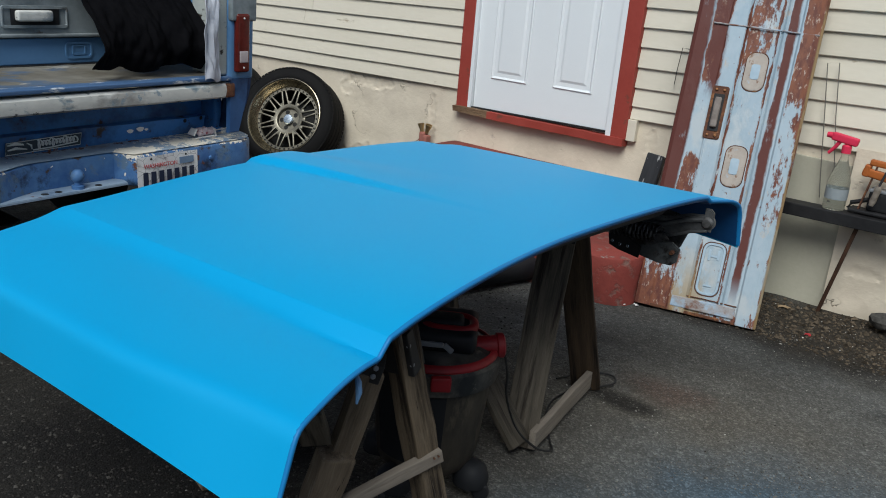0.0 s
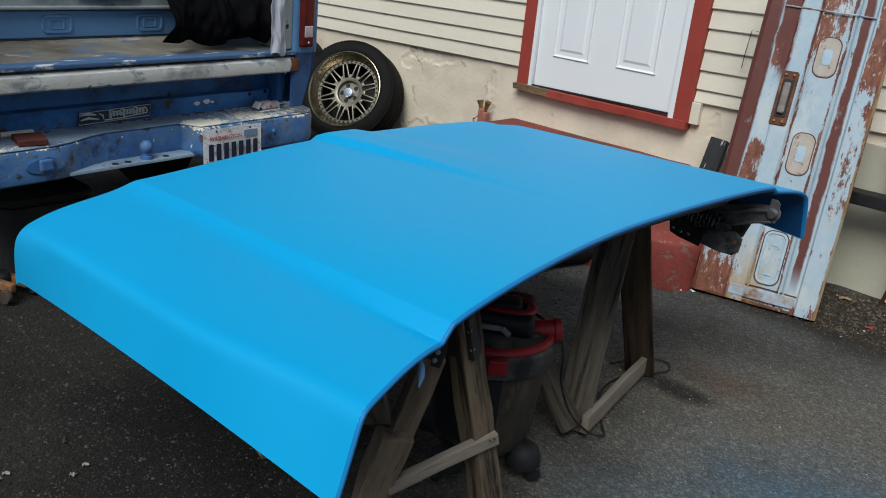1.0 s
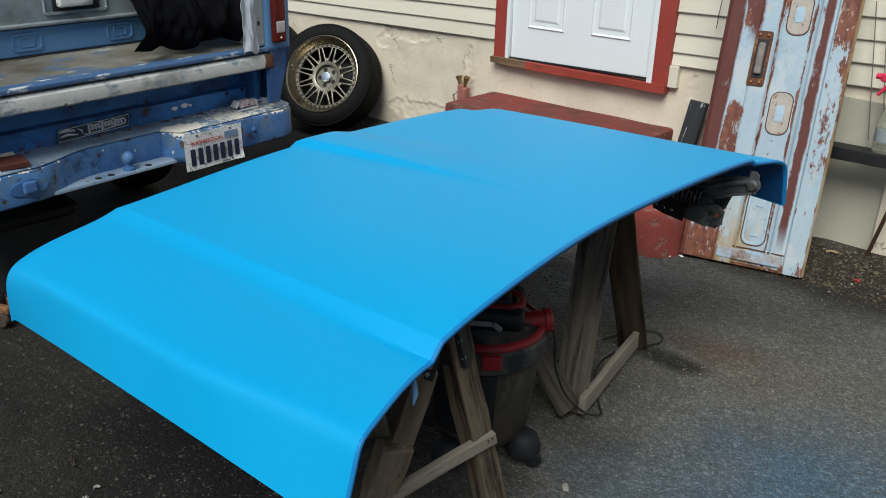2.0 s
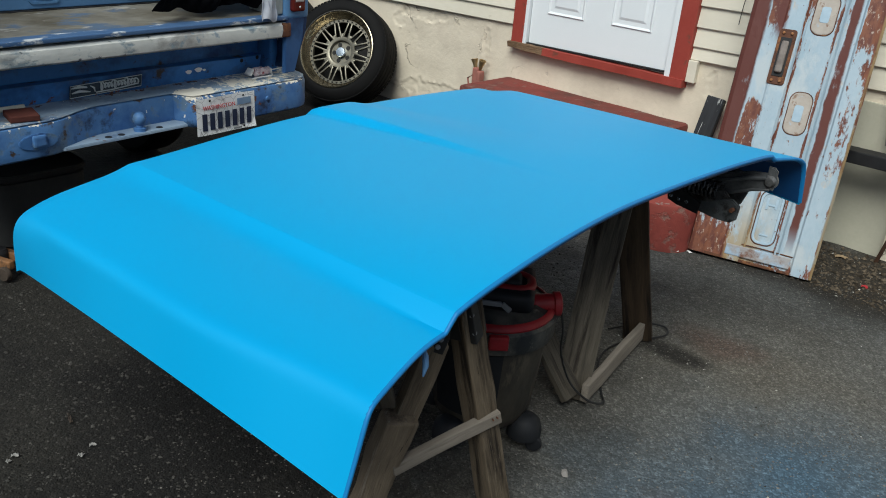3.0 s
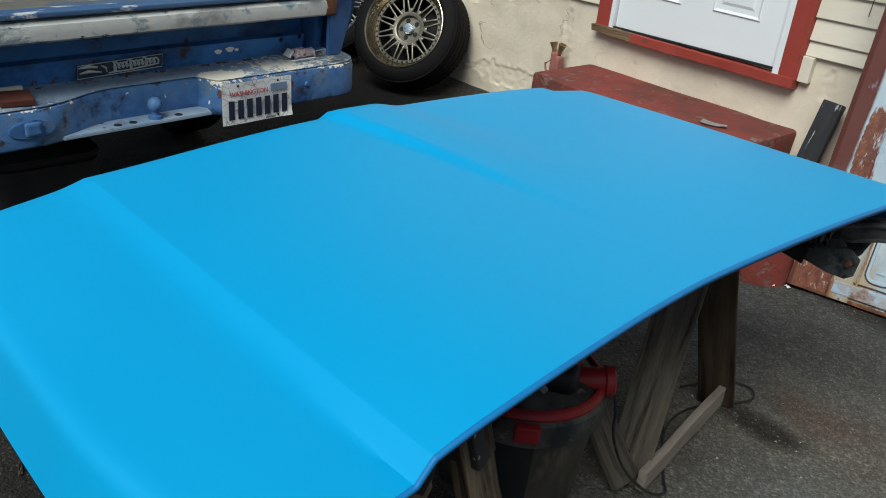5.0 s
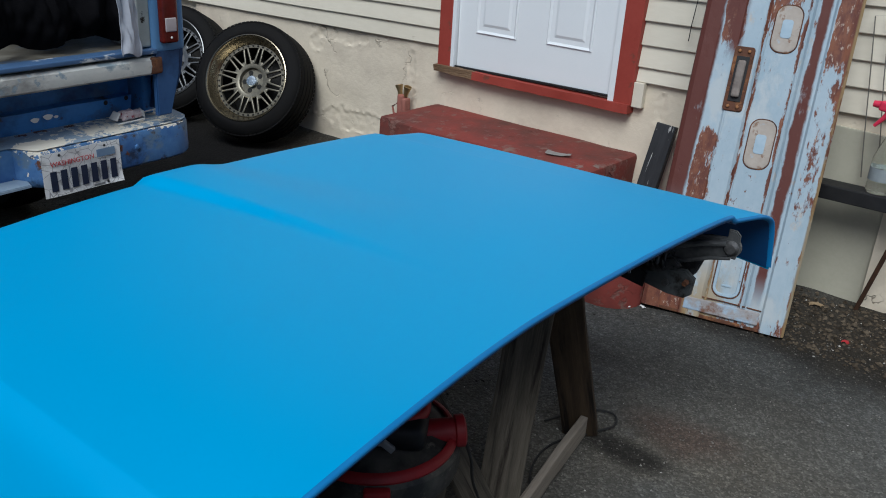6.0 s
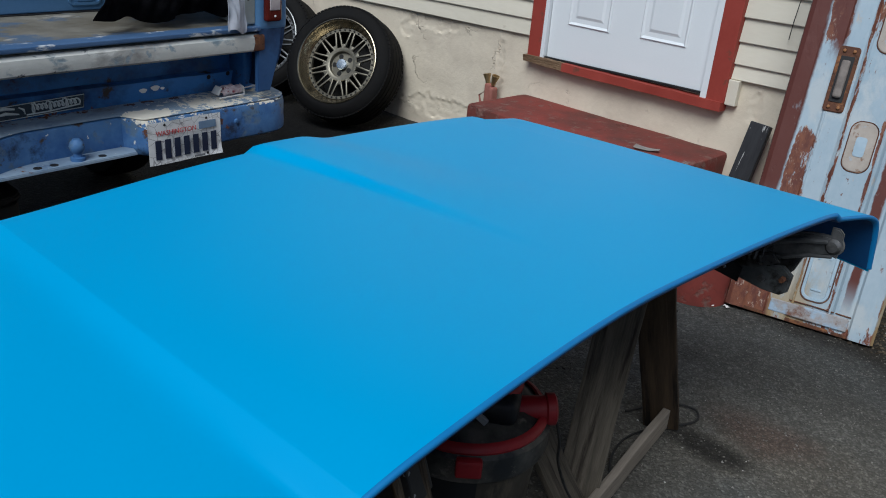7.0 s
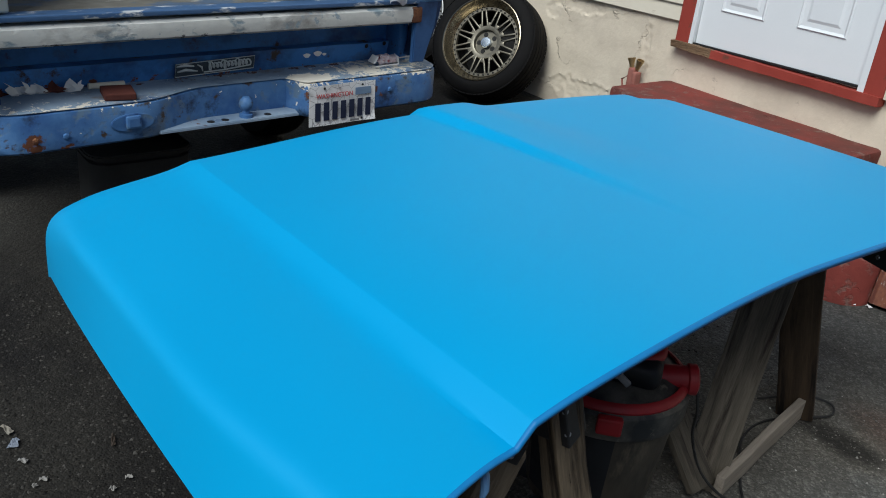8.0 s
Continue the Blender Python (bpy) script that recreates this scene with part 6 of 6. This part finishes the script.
for x, y in ((-0.088, 0.066), (0.088, 0.066), (0.088, -0.066)):
    part("plate_screw", lathe([(0, 0.003), (0.004, 0.002), (0.005, 0)], 10), BLACK_STEEL, pl, "", PW @ pose(x, y, 0.0055))

# body above the bumper
val = tp("valance", sheet(40, 6, lambda u, v: Vector((-0.193 + 0.036 * v - (0.055 if v > 0.9 else 0), lerp(-0.84, 0.735, u), lerp(0.52, 0.655, min(v / 0.84, 1)) + 0.006 * noise.noise(Vector((u * 6, 2, 1))))), 0.004), BLUE_DARK, "deep blue lower rear panel")
tp("valance_upper", rbox(0.02, 1.60, 0.12, 0.003), BLUE_DARK, "", pose(-0.225, -0.04, 0.705))
st = tp("sticker", sheet(14, 3, lambda u, v: Vector((0.0, lerp(-0.155, 0.155, u), lerp(-0.026, 0.026, v) + 0.010 * (u - 0.5))), 0.001), STICKER, "torn dark sticker with silver lettering shapes", pose(-0.166, -0.046, 0.612, 0, 12, 0), val)
SW = Matrix.Translation((-0.1648, -0.046, 0.612)) @ pose(0, 0, 0, 0, 12, 0)
script = [(0, -0.030 + 0.165 * k / 90 + 0.007 * math.sin(k * 0.8), 0.005 + 0.030 * (-0.030 + 0.165 * k / 90) + (0.018 if k % 31 < 8 else 0.010) * math.cos(k * 0.8 + 0.4)) for k in range(91)]
tp("sticker_stroke", tube(script, 0.0034, 5), STICKER_PALE, "silver scrawled strokes", SW, st)
tp("sticker_stroke", tube([(0, -0.045, -0.018), (0, 0.03, -0.016), (0, 0.140, -0.005)], 0.0028, 5), STICKER_PALE, "", SW, st)
tp("sticker_rim", tube([(0, -0.153, -0.029), (0, 0.153, -0.019), (0, 0.153, 0.029), (0, -0.153, 0.019)], 0.0014, 5, closed=True), STICKER_PALE, "worn pale border", SW, st)
for pts, r in (([(0, -0.150, 0.010), (0, -0.118, 0.014), (0, -0.085, 0.008)], [0.002, 0.006, 0.003]), ([(0, -0.146, -0.010), (0, -0.115, -0.004), (0, -0.070, -0.012)], [0.002, 0.006, 0.002]), ([(0, -0.072, 0.012), (0, -0.055, 0.002), (0, -0.050, -0.014)], [0.002, 0.004, 0.002])):
    tp("sticker_shape", tube(pts, r, 6), STICKER_PALE, "", SW, st)
for y, zz, s in ((0.335, 0.622, 0.012), (0.385, 0.626, 0.014), (0.415, 0.622, 0.007)):
    tp("paint_chip", prism([(s * math.cos(a) * 1.3 * (1 + 0.2 * math.sin(3 * a)), s * 0.7 * math.sin(a)) for a in (6.28319 * k / 12 for k in range(12))], 0.001), WHITE, "", Matrix.Translation((-0.1625, y, zz)) @ pose(0, 0, 0, 90, 0, 90) @ pose(0, 0, 0, -12, 0, 0), val)
for y, zz in ((0.62, 0.640), (0.71, 0.645)):
    tp("drain_hole", lathe([(0, 0.001), (0.008, 0.001), (0.009, 0)], 12), BLACK_STEEL, "", pose(-0.162, y, zz, 0, 90, 0), val)


def rail_mesh():
    prof = [(-0.06, 0.760), (-0.012, 0.757), (0.0, 0.765), (0.004, 0.79), (0.002, 0.812), (-0.008, 0.822), (-0.06, 0.822)]
    b = bmesh.new()
    rows = []
    for k in range(41):
        y = -0.84 + 1.585 * k / 40
        d = 0.0025 * noise.noise(Vector((y * 5, 1, 0)))
        rows.append([b.verts.new((x + d, y, zz + d * 0.6)) for x, zz in prof])
    for A, B in zip(rows, rows[1:]):
        for q in range(7):
            b.faces.new((A[q], A[(q + 1) % 7], B[(q + 1) % 7], B[q]))
    b.faces.new(rows[0])
    b.faces.new(rows[-1][::-1])
    return b


tp("rear_rail", rail_mesh(), WHITE_WORN, "dirty white rear cross rail", smooth=True)
tp("rail_end", rbox(0.05, 0.055, 0.062, 0.012, 3), RUST, "rusted rail end", pose(-0.020, 0.735, 0.790))
tp("sill_strip", rbox(0.07, 1.585, 0.018, 0.006, 3), STRIP_BLUE, "blue strip scratched to white", pose(-0.032, -0.05, 0.842))
tp("bed_sill", sheet(8, 40, lambda u, v: Vector((lerp(-0.36, -0.062, u), lerp(-0.84, 0.72, v), lerp(0.878, 0.850, u) + 0.003 * noise.noise(Vector((u * 3, v * 30, 2))))), 0.02), TAN_SILL, "stained cream load-bed sill", smooth=True)

# tailgate inside the opening
tg = tp("tailgate", rbox(0.05, 1.56, 0.46, 0.012, 3), GREY_PRIMER, "grey-green tailgate with a blue embossed band", pose(-0.40, -0.075, 1.115))
tp("gate_band", rbox(0.012, 1.50, 0.100, 0.004), BLUE_GATE, "faded blue band with embossed shapes", pose(-0.370, -0.09, 0.932), tg)
tp("gate_lip", rbox(0.05, 1.56, 0.012, 0.004), GREY_PRIMER, "", pose(-0.368, -0.075, 0.994), tg)
tp("gate_gap", rbox(0.05, 1.56, 0.016, 0.003), BLACK_STEEL, "", pose(-0.375, -0.075, 0.873), tg)
for y in (-0.155, 0.25, -0.52):
    f = part("embossed_frame", ring_plate(0.125, 0.068, 0.020, 0.010, 0.005), BLUE_GATE, tg, "embossed plain frame", TM @ Matrix.Translation((-0.364, y, 0.934)) @ pose(0, 0, 0, 90, 0, 90))
    part("embossed_core", ring_plate(0.062, 0.040, 0.008, 0.006, 0.004), BLUE_GATE, f, "", PLACE[f] @ pose(0, 0, 0))
hp = tp("handle_plate", ring_plate(0.28, 0.085, 0.012, 0.012, 0.005), GREY_PRIMER, "handle recess", Matrix.Translation((-0.374, 0.075, 1.063)) @ pose(0, 0, 0, 90, 0, 90), tg)
# the recess's shade is drawn as a black plate behind the handle
tp("handle_pocket", rbox(0.006, 0.20, 0.060, 0.002), BLACK_STEEL, "", pose(-0.3725, 0.075, 1.063), hp)
tp("handle", rbox(0.03, 0.150, 0.042, 0.014, 3), WHITE_WORN, "worn white tailgate handle", pose(-0.362, 0.065, 1.068), hp)

# rear corner posts, lamps and bed sides
for s in (1, -1):
    yc = 0.79 * s - (0.0 if s > 0 else 0.075)
    part("corner_post", rbox(0.14, 0.150, 0.52, 0.030, 5), BLUE_GATE, truck, "faded blue rear corner of the bed", TM @ pose(-0.075, yc + 0.017 * s, 1.085), True, True)
    part("corner_skirt", sheet(6, 10, lambda u, v: Vector((lerp(-0.145, -0.008, u) - 0.05 * (1 - v) ** 2, yc + s * (0.055 - 0.045 * (1 - v) ** 1.5), lerp(0.60, 0.84, v))), 0.02), SKIRT_BLUE, truck, "", TM, True, True)
    part("skirt_face", prism([(-0.056, 0.60), (0.004, 0.60), (0.05, 0.75), (0.058, 0.84), (-0.056, 0.84)], 0.02, 0.004), SKIRT_BLUE, truck, "", TM @ Matrix.Translation((-0.024, yc, 0)) @ Matrix(((0, 0, 1, 0), (s, 0, 0, 0), (0, 1, 0, 0), (0, 0, 0, 1))))
    part("inner_pillar", rbox(0.16, 0.058, 0.50, 0.010, 3), PILLAR, truck, "chipped white inner pillar", TM @ pose(-0.10, yc - s * 0.083, 1.105), True, True)
    part("post_cap", rbox(0.03, 0.146, 0.26, 0.012, 3), GREY_PRIMER, truck, "", TM @ pose(-0.006, yc + 0.018 * s, 1.215))
    la = part("tail_lamp", rbox(0.030, 0.074, 0.250, 0.016, 4), LENS_RED, truck, "red tail lamp with a clear reversing lens", TM @ pose(0.004, yc + 0.006 * s, 0.992), True, True)
    part("clear_lens", rbox(0.010, 0.050, 0.050, 0.006, 3), LENS_CLEAR, la, "clear reversing lens", TM @ pose(0.0165, yc + 0.006 * s, 0.934), True, True)
    for zz in (0.888, 1.098):
        part("lens_screw", lathe([(0, 0.003), (0.004, 0.002), (0.005, 0)], 8), WHITE, la, "", TM @ pose(0.0195, yc + 0.006 * s, zz, 0, 90, 0))
    part("bed_side", rbox(1.85, 0.05, 0.56, 0.020, 3), BLUE_GATE, truck, "", TM @ pose(-1.06, yc + 0.062 * s, 1.05), True, True)
    part("bed_side_low", rbox(0.55, 0.045, 0.26, 0.020, 3), BLUE_DARK, truck, "", TM @ pose(-0.42, yc + 0.012 * s, 0.66), True, True)
    wm = TM @ pose(-1.05, 0.68 * s - (0.0 if s > 0 else 0.06), 0.32, 90, 0, 0)
    rw = part("rear_wheel", lathe([(0.18, 0.09), (0.22, 0.10), (0.29, 0.098), (0.315, 0.075), (0.32, 0.05), (0.32, -0.05), (0.315, -0.075), (0.29, -0.098), (0.22, -0.10), (0.18, -0.09)], 40), RUBBER, truck, "black rear tyre", wm, True, True)
    part("rim", lathe([(0.19, 0.07), (0.17, 0.05), (0.06, 0.065), (0, 0.065), (0, -0.065), (0.06, -0.065), (0.17, -0.05), (0.19, -0.07)], 32), GREY_PLASTIC, rw, "", wm, True, True)
part("bed_floor", rbox(1.65, 1.50, 0.03, 0.004), TAN_SILL, truck, "", TM @ pose(-1.19, -0.04, 0.84))
part("bed_front", rbox(0.05, 1.55, 0.52, 0.010), BLUE_GATE, truck, "", TM @ pose(-1.98, -0.04, 1.07))
part("frame_rail", rbox(1.8, 0.08, 0.12, 0.008), BLACK_STEEL, truck, "", TM @ pose(-1.10, 0.40, 0.56))
part("frame_rail", rbox(1.8, 0.08, 0.12, 0.008), BLACK_STEEL, truck, "", TM @ pose(-1.10, -0.48, 0.56))
part("axle", tube([(-1.05, -0.70, 0.32), (-1.05, 0.66, 0.32)], 0.045, 14), BLACK_STEEL, truck, "", TM, True, True)
part("tank", rbox(0.5, 0.62, 0.16, 0.05, 4), BLACK_STEEL, truck, "black spare-wheel carrier under the bed", TM @ pose(-0.60, -0.05, 0.40), True, True)

# cloth over the tailgate
jk = thing("black_jacket", TM @ pose(-0.2, 0.39, 1.1), "crumpled black cloth draped over the truck's rear opening", "cloth")


def drape(u, v):
    y = lerp(0.150 - 0.03 * v, 0.672, u)
    s = smooth01(v * 1.2)
    fold = 0.020 * math.sin(u * 21 + 2.2 * math.sin(v * 3 + u * 4)) * (0.35 + 0.65 * v) + 0.022 * noise.noise(Vector((u * 7, v * 3, 1))) + 0.014 * noise.noise(Vector((u * 22, v * 9, 5)))
    bottom = 0.886 + 0.010 * math.sin(u * 9 + 1) + 0.016 * noise.noise(Vector((u * 6, 0, 4)))
    zz = lerp(1.345, bottom, v)
    x = lerp(-0.34, -0.065, s) + fold - 0.05 * smooth01((v - 0.85) * 6)
    return Vector((x, y + 0.012 + 0.010 * noise.noise(Vector((u * 4, v * 6, 8))), zz))


part("drape", sheet(90, 60, drape, 0.004), CLOTH, jk, "", TM, True, True)
part("drape_top", sheet(30, 8, lambda u, v: Vector((lerp(-0.46, -0.34, v) + 0.02 * noise.noise(Vector((u * 7, 3, 1))), lerp(0.095, 0.672, u), 1.352 + 0.012 * math.sin(u * 15) - 0.008 * v)), 0.004), CLOTH, jk, "", TM, True, True)
bg = thing("plastic_bag", TM @ pose(-0.05, 0.62, 1.0), "limp white plastic bag hanging over the sill", "bag")


def bag(u, v):
    y = lerp(0.580, 0.646, u) + 0.012 * v + 0.016 * math.sin(v * 7) * (1 - v) + 0.012 * (u - 0.5) * v + 0.010 * (2 * u - 1) * noise.noise(Vector((v * 9, u * 2, 3)))
    zz = lerp(1.345, 0.842 + 0.010 * math.sin(u * 6), v)
    x = lerp(-0.05, 0.018, smooth01(v * 2)) + 0.006 * math.sin(u * 7 + v * 5) + 0.01 * noise.noise(Vector((u * 5, v * 9, 2)))
    return Vector((x, y, zz))


part("film", sheet(18, 44, bag, 0.002), BAG, bg, "", TM, True, True)

# small things lying on the bumper
cd = thing("sweet_wrapper", TM @ pose(-0.105, 0.675, 0.573), "crumpled pink and white sweet wrapper with a stick", "wrapper")
b = bmesh.new()
bmesh.ops.create_icosphere(b, subdivisions=4, radius=0.024)
for v in b.verts:
    v.co = Vector((v.co.x * 0.8, v.co.y * 2.0, v.co.z * 0.8)) * (1 + 0.35 * noise.noise(v.co * 60) + 0.12 * math.sin(v.co.y * 420))
part("wrapper", b, surf("wrapper_print", (0.78, 0.74, 0.74), (0.66, 0.45, 0.47), 60, (0.4, 0.6), 0.4, patches=(((0.40, 0.10, 0.12), 70, 0.58, 0.02, 3.0), ((0.08, 0.06, 0.06), 60, 0.66, 0.02, 8.0))), cd, "", pose(0, 0.0, 0.024), False)
part("twist", prism([(-0.02, -0.018), (0.022, -0.012), (0.018, 0.02), (-0.018, 0.016)], 0.006, 0.002), WHITE, cd, "", pose(0, -0.060, 0.026, 60, 10, 0), False)
part("twist", prism([(-0.016, -0.014), (0.018, -0.012), (0.014, 0.018), (-0.014, 0.014)], 0.006, 0.002), WHITE, cd, "", pose(0.004, 0.056, 0.024, 110, 20, 0), False)
part("stick", tube([(-0.02, 0.0, 0.012), (0.01, 0.14, 0.030)], 0.0028, 6), WHITE, cd, "white paper stick", None, False)
part("stick", tube([(0.035, -0.075, 0.006), (0.04, 0.04, 0.010)], 0.0028, 6), WHITE, cd, "", None, False)
bk = thing("sanding_block", TM @ pose(-0.068, -0.443, 0.5685, 0, 5, -12), "red-brown worn sanding block on the bumper", "block")
part("block", rbox(0.085, 0.098, 0.022, 0.005, 3), BRICK_RED, bk, "", pose(0, 0, 0.0145), False)
pv = thing("white_tube", TM @ pose(-0.150, -0.446, 0.5755), "short white paper tube lying on the bumper", "tube")
part("tube", tube([(-0.005, -0.058, 0.011), (0.0, 0.058, 0.011)], 0.010, 12), CREAM_PAPER, pv, "", None, False, True)
rag = thing("paint_scraps", TM @ pose(-0.150, -0.665, 0.575), "torn pale paint scraps stuck on the bumper's back", "scraps")
for k in range(5):
    part("scrap", sheet(5, 4, lambda u, v: Vector((0.01 * math.sin(u * 5 + k), 0.055 * (u - 0.5) + 0.01 * math.sin(v * 9 + k), 0.045 * v * (0.6 + 0.4 * math.sin(u * 9 + k)))), 0.001), WHITE if k % 3 else BRICK_RED, rag, "", pose(-0.01 + 0.004 * k, -0.11 + 0.055 * k, 0.002, 0, -25, 0), False)

# orange dolly under the truck
od = thing("floor_jack", pose(-2.46, 1.20, 0, 0, 0, 20), "small orange floor jack on black casters", "jack")
part("jack_frame", rbox(0.13, 0.028, 0.036, 0.010, 3), JACK_TAN, od, "", pose(0, 0.032, 0.052), False)
part("jack_frame", rbox(0.13, 0.028, 0.036, 0.010, 3), JACK_TAN, od, "", pose(0, -0.032, 0.052), False)
part("jack_pad", lathe([(0, 0.085), (0.025, 0.085), (0.03, 0.072), (0.03, 0.046), (0, 0.046)], 20), BLACK_STEEL, od, "", pose(-0.03, 0, 0), False)
for x in (-0.05, 0.055):
    for y in (-0.06, 0.06):
        part("caster", lathe([(0, -0.010), (0.024, -0.010), (0.027, -0.005), (0.027, 0.005), (0.024, 0.010), (0, 0.010)], 20), JACK_WHEEL, od, "", pose(x, y, 0.027, 90, 0, 0), False, True)

# dark tub standing under the truck's rear
tb = thing("black_tub", pose(-2.78, 1.45, 0), "scuffed dark plastic tub standing under the truck", "tub")
part("tub_wall", prism(rounded(0.26, 0.37, 0.07), 0.275, 0.022), TUB_GREY, tb, "", None, False, True)
part("lid", prism(rounded(0.275, 0.385, 0.075), 0.016, 0.006), TUB_GREY, tb, "flat dusty lid", pose(0, 0, 0.272), False, True)

# dark length of pipe lying before the step
dp = thing("drain_pipe", pose(-1.52, 3.1, 0), "black plastic pipe lying on the asphalt before the step", "pipe")
part("pipe", tube([(-1.400, 3.47, 0.062), (-1.50, 3.12, 0.062), (-1.64, 2.70, 0.062)], 0.062, 18), VAC_BLACK, dp, "", None, True, True)

# scraps on the ground


def scrap(name, x, y, turn, w, d, material, label, category):
    t = thing(name, pose(x, y, ground_z(x, y) + 0.001, 0, 0, turn), label, category)
    part("sheet", sheet(8, 5, lambda u, v: Vector((w * (u - 0.5) * (1 - 0.3 * v), d * (v - 0.5) * (1 - 0.25 * math.sin(u * 5)), 0.004 + 0.006 * abs(math.sin(u * 4 + v * 3)) + 0.003 * noise.noise(Vector((u * 6, v * 6, x)))), ), 0.0012), material, t, "", None, False)
    return t


scrap("paper_scrap", -0.957, 3.500, 25, 0.050, 0.014, WHITE, "torn strip of white paper on the asphalt", "paper scrap")
scrap("paper_scrap", -0.900, 3.545, -20, 0.026, 0.013, WHITE, "small torn white paper bit by the tailgate", "paper scrap")
scrap("red_scrap", -0.221, 3.842, 10, 0.028, 0.022, surf("red_film", (0.42, 0.03, 0.035), (0.34, 0.025, 0.03), 30, (0.4, 0.6), 0.2), "small crumpled red plastic scrap in the dirt", "plastic scrap")
scrap("dry_leaf", -0.40, 4.045, 40, 0.06, 0.03, surf("dry_leaf", (0.20, 0.14, 0.08), (0.30, 0.22, 0.13), 30, (0.7, 0.9), 0.3), "curled brown dry leaf against the wall", "leaf")
chip = thing("stone_chip", pose(-0.376, 1.795, ground_z(-0.376, 1.795), 0, 0, 30), "pale angular stone chip lying on the asphalt", "stone")
b = bmesh.new()
bmesh.ops.create_icosphere(b, subdivisions=1, radius=0.0105)
for v in b.verts:
    v.co = Vector((v.co.x * 1.0, v.co.y * 1.4, v.co.z * 0.7)) * (1 + 0.9 * noise.noise(v.co * 90))
part("chip", b, STONE_GREY, chip, "", pose(0, 0, 0.008), False)
DULL_BLUE = surf("dull_blue_film", (0.17, 0.20, 0.25), (0.24, 0.27, 0.32), 30, (0.6, 0.8), 0.2)
DULL_PAPER = surf("dull_white_paper", (0.22, 0.215, 0.20), (0.30, 0.29, 0.27), 30, (0.7, 0.85), 0.2)
TAN_PAPER = surf("tan_paper", (0.20, 0.18, 0.145), (0.26, 0.24, 0.20), 30, (0.7, 0.85), 0.2)
scrap("paper_scrap", -1.623, 0.740, 15, 0.050, 0.014, TAN_PAPER, "tan paper strip on the oily asphalt", "paper scrap")
scrap("plastic_scrap", -1.563, 0.743, -25, 0.040, 0.020, DULL_BLUE, "crumpled pale blue plastic scrap on the asphalt", "plastic scrap")
scrap("paper_scrap", -1.490, 0.746, 40, 0.026, 0.012, DULL_PAPER, "torn white paper bit on the oily asphalt", "paper scrap")
scrap("paint_flake", -1.402, 0.770, 60, 0.020, 0.012, DULL_PAPER, "greyish white paint flake on the asphalt", "paint flake")
scrap("paint_flake", -1.390, 0.748, 10, 0.013, 0.010, DULL_PAPER, "small greyish paint flake on the asphalt", "paint flake")
scrap("paint_flake", -1.292, 0.892, 30, 0.016, 0.012, DULL_PAPER, "small white paint flake on the asphalt", "paint flake")
scrap("paint_flake", -1.314, 0.935, 75, 0.018, 0.011, DULL_PAPER, "narrow white paint flake on the asphalt", "paint flake")
scrap("wood_splinter", -1.463, 0.946, -15, 0.055, 0.008, JACK_WHEEL, "thin brown wood splinter on the asphalt", "splinter")
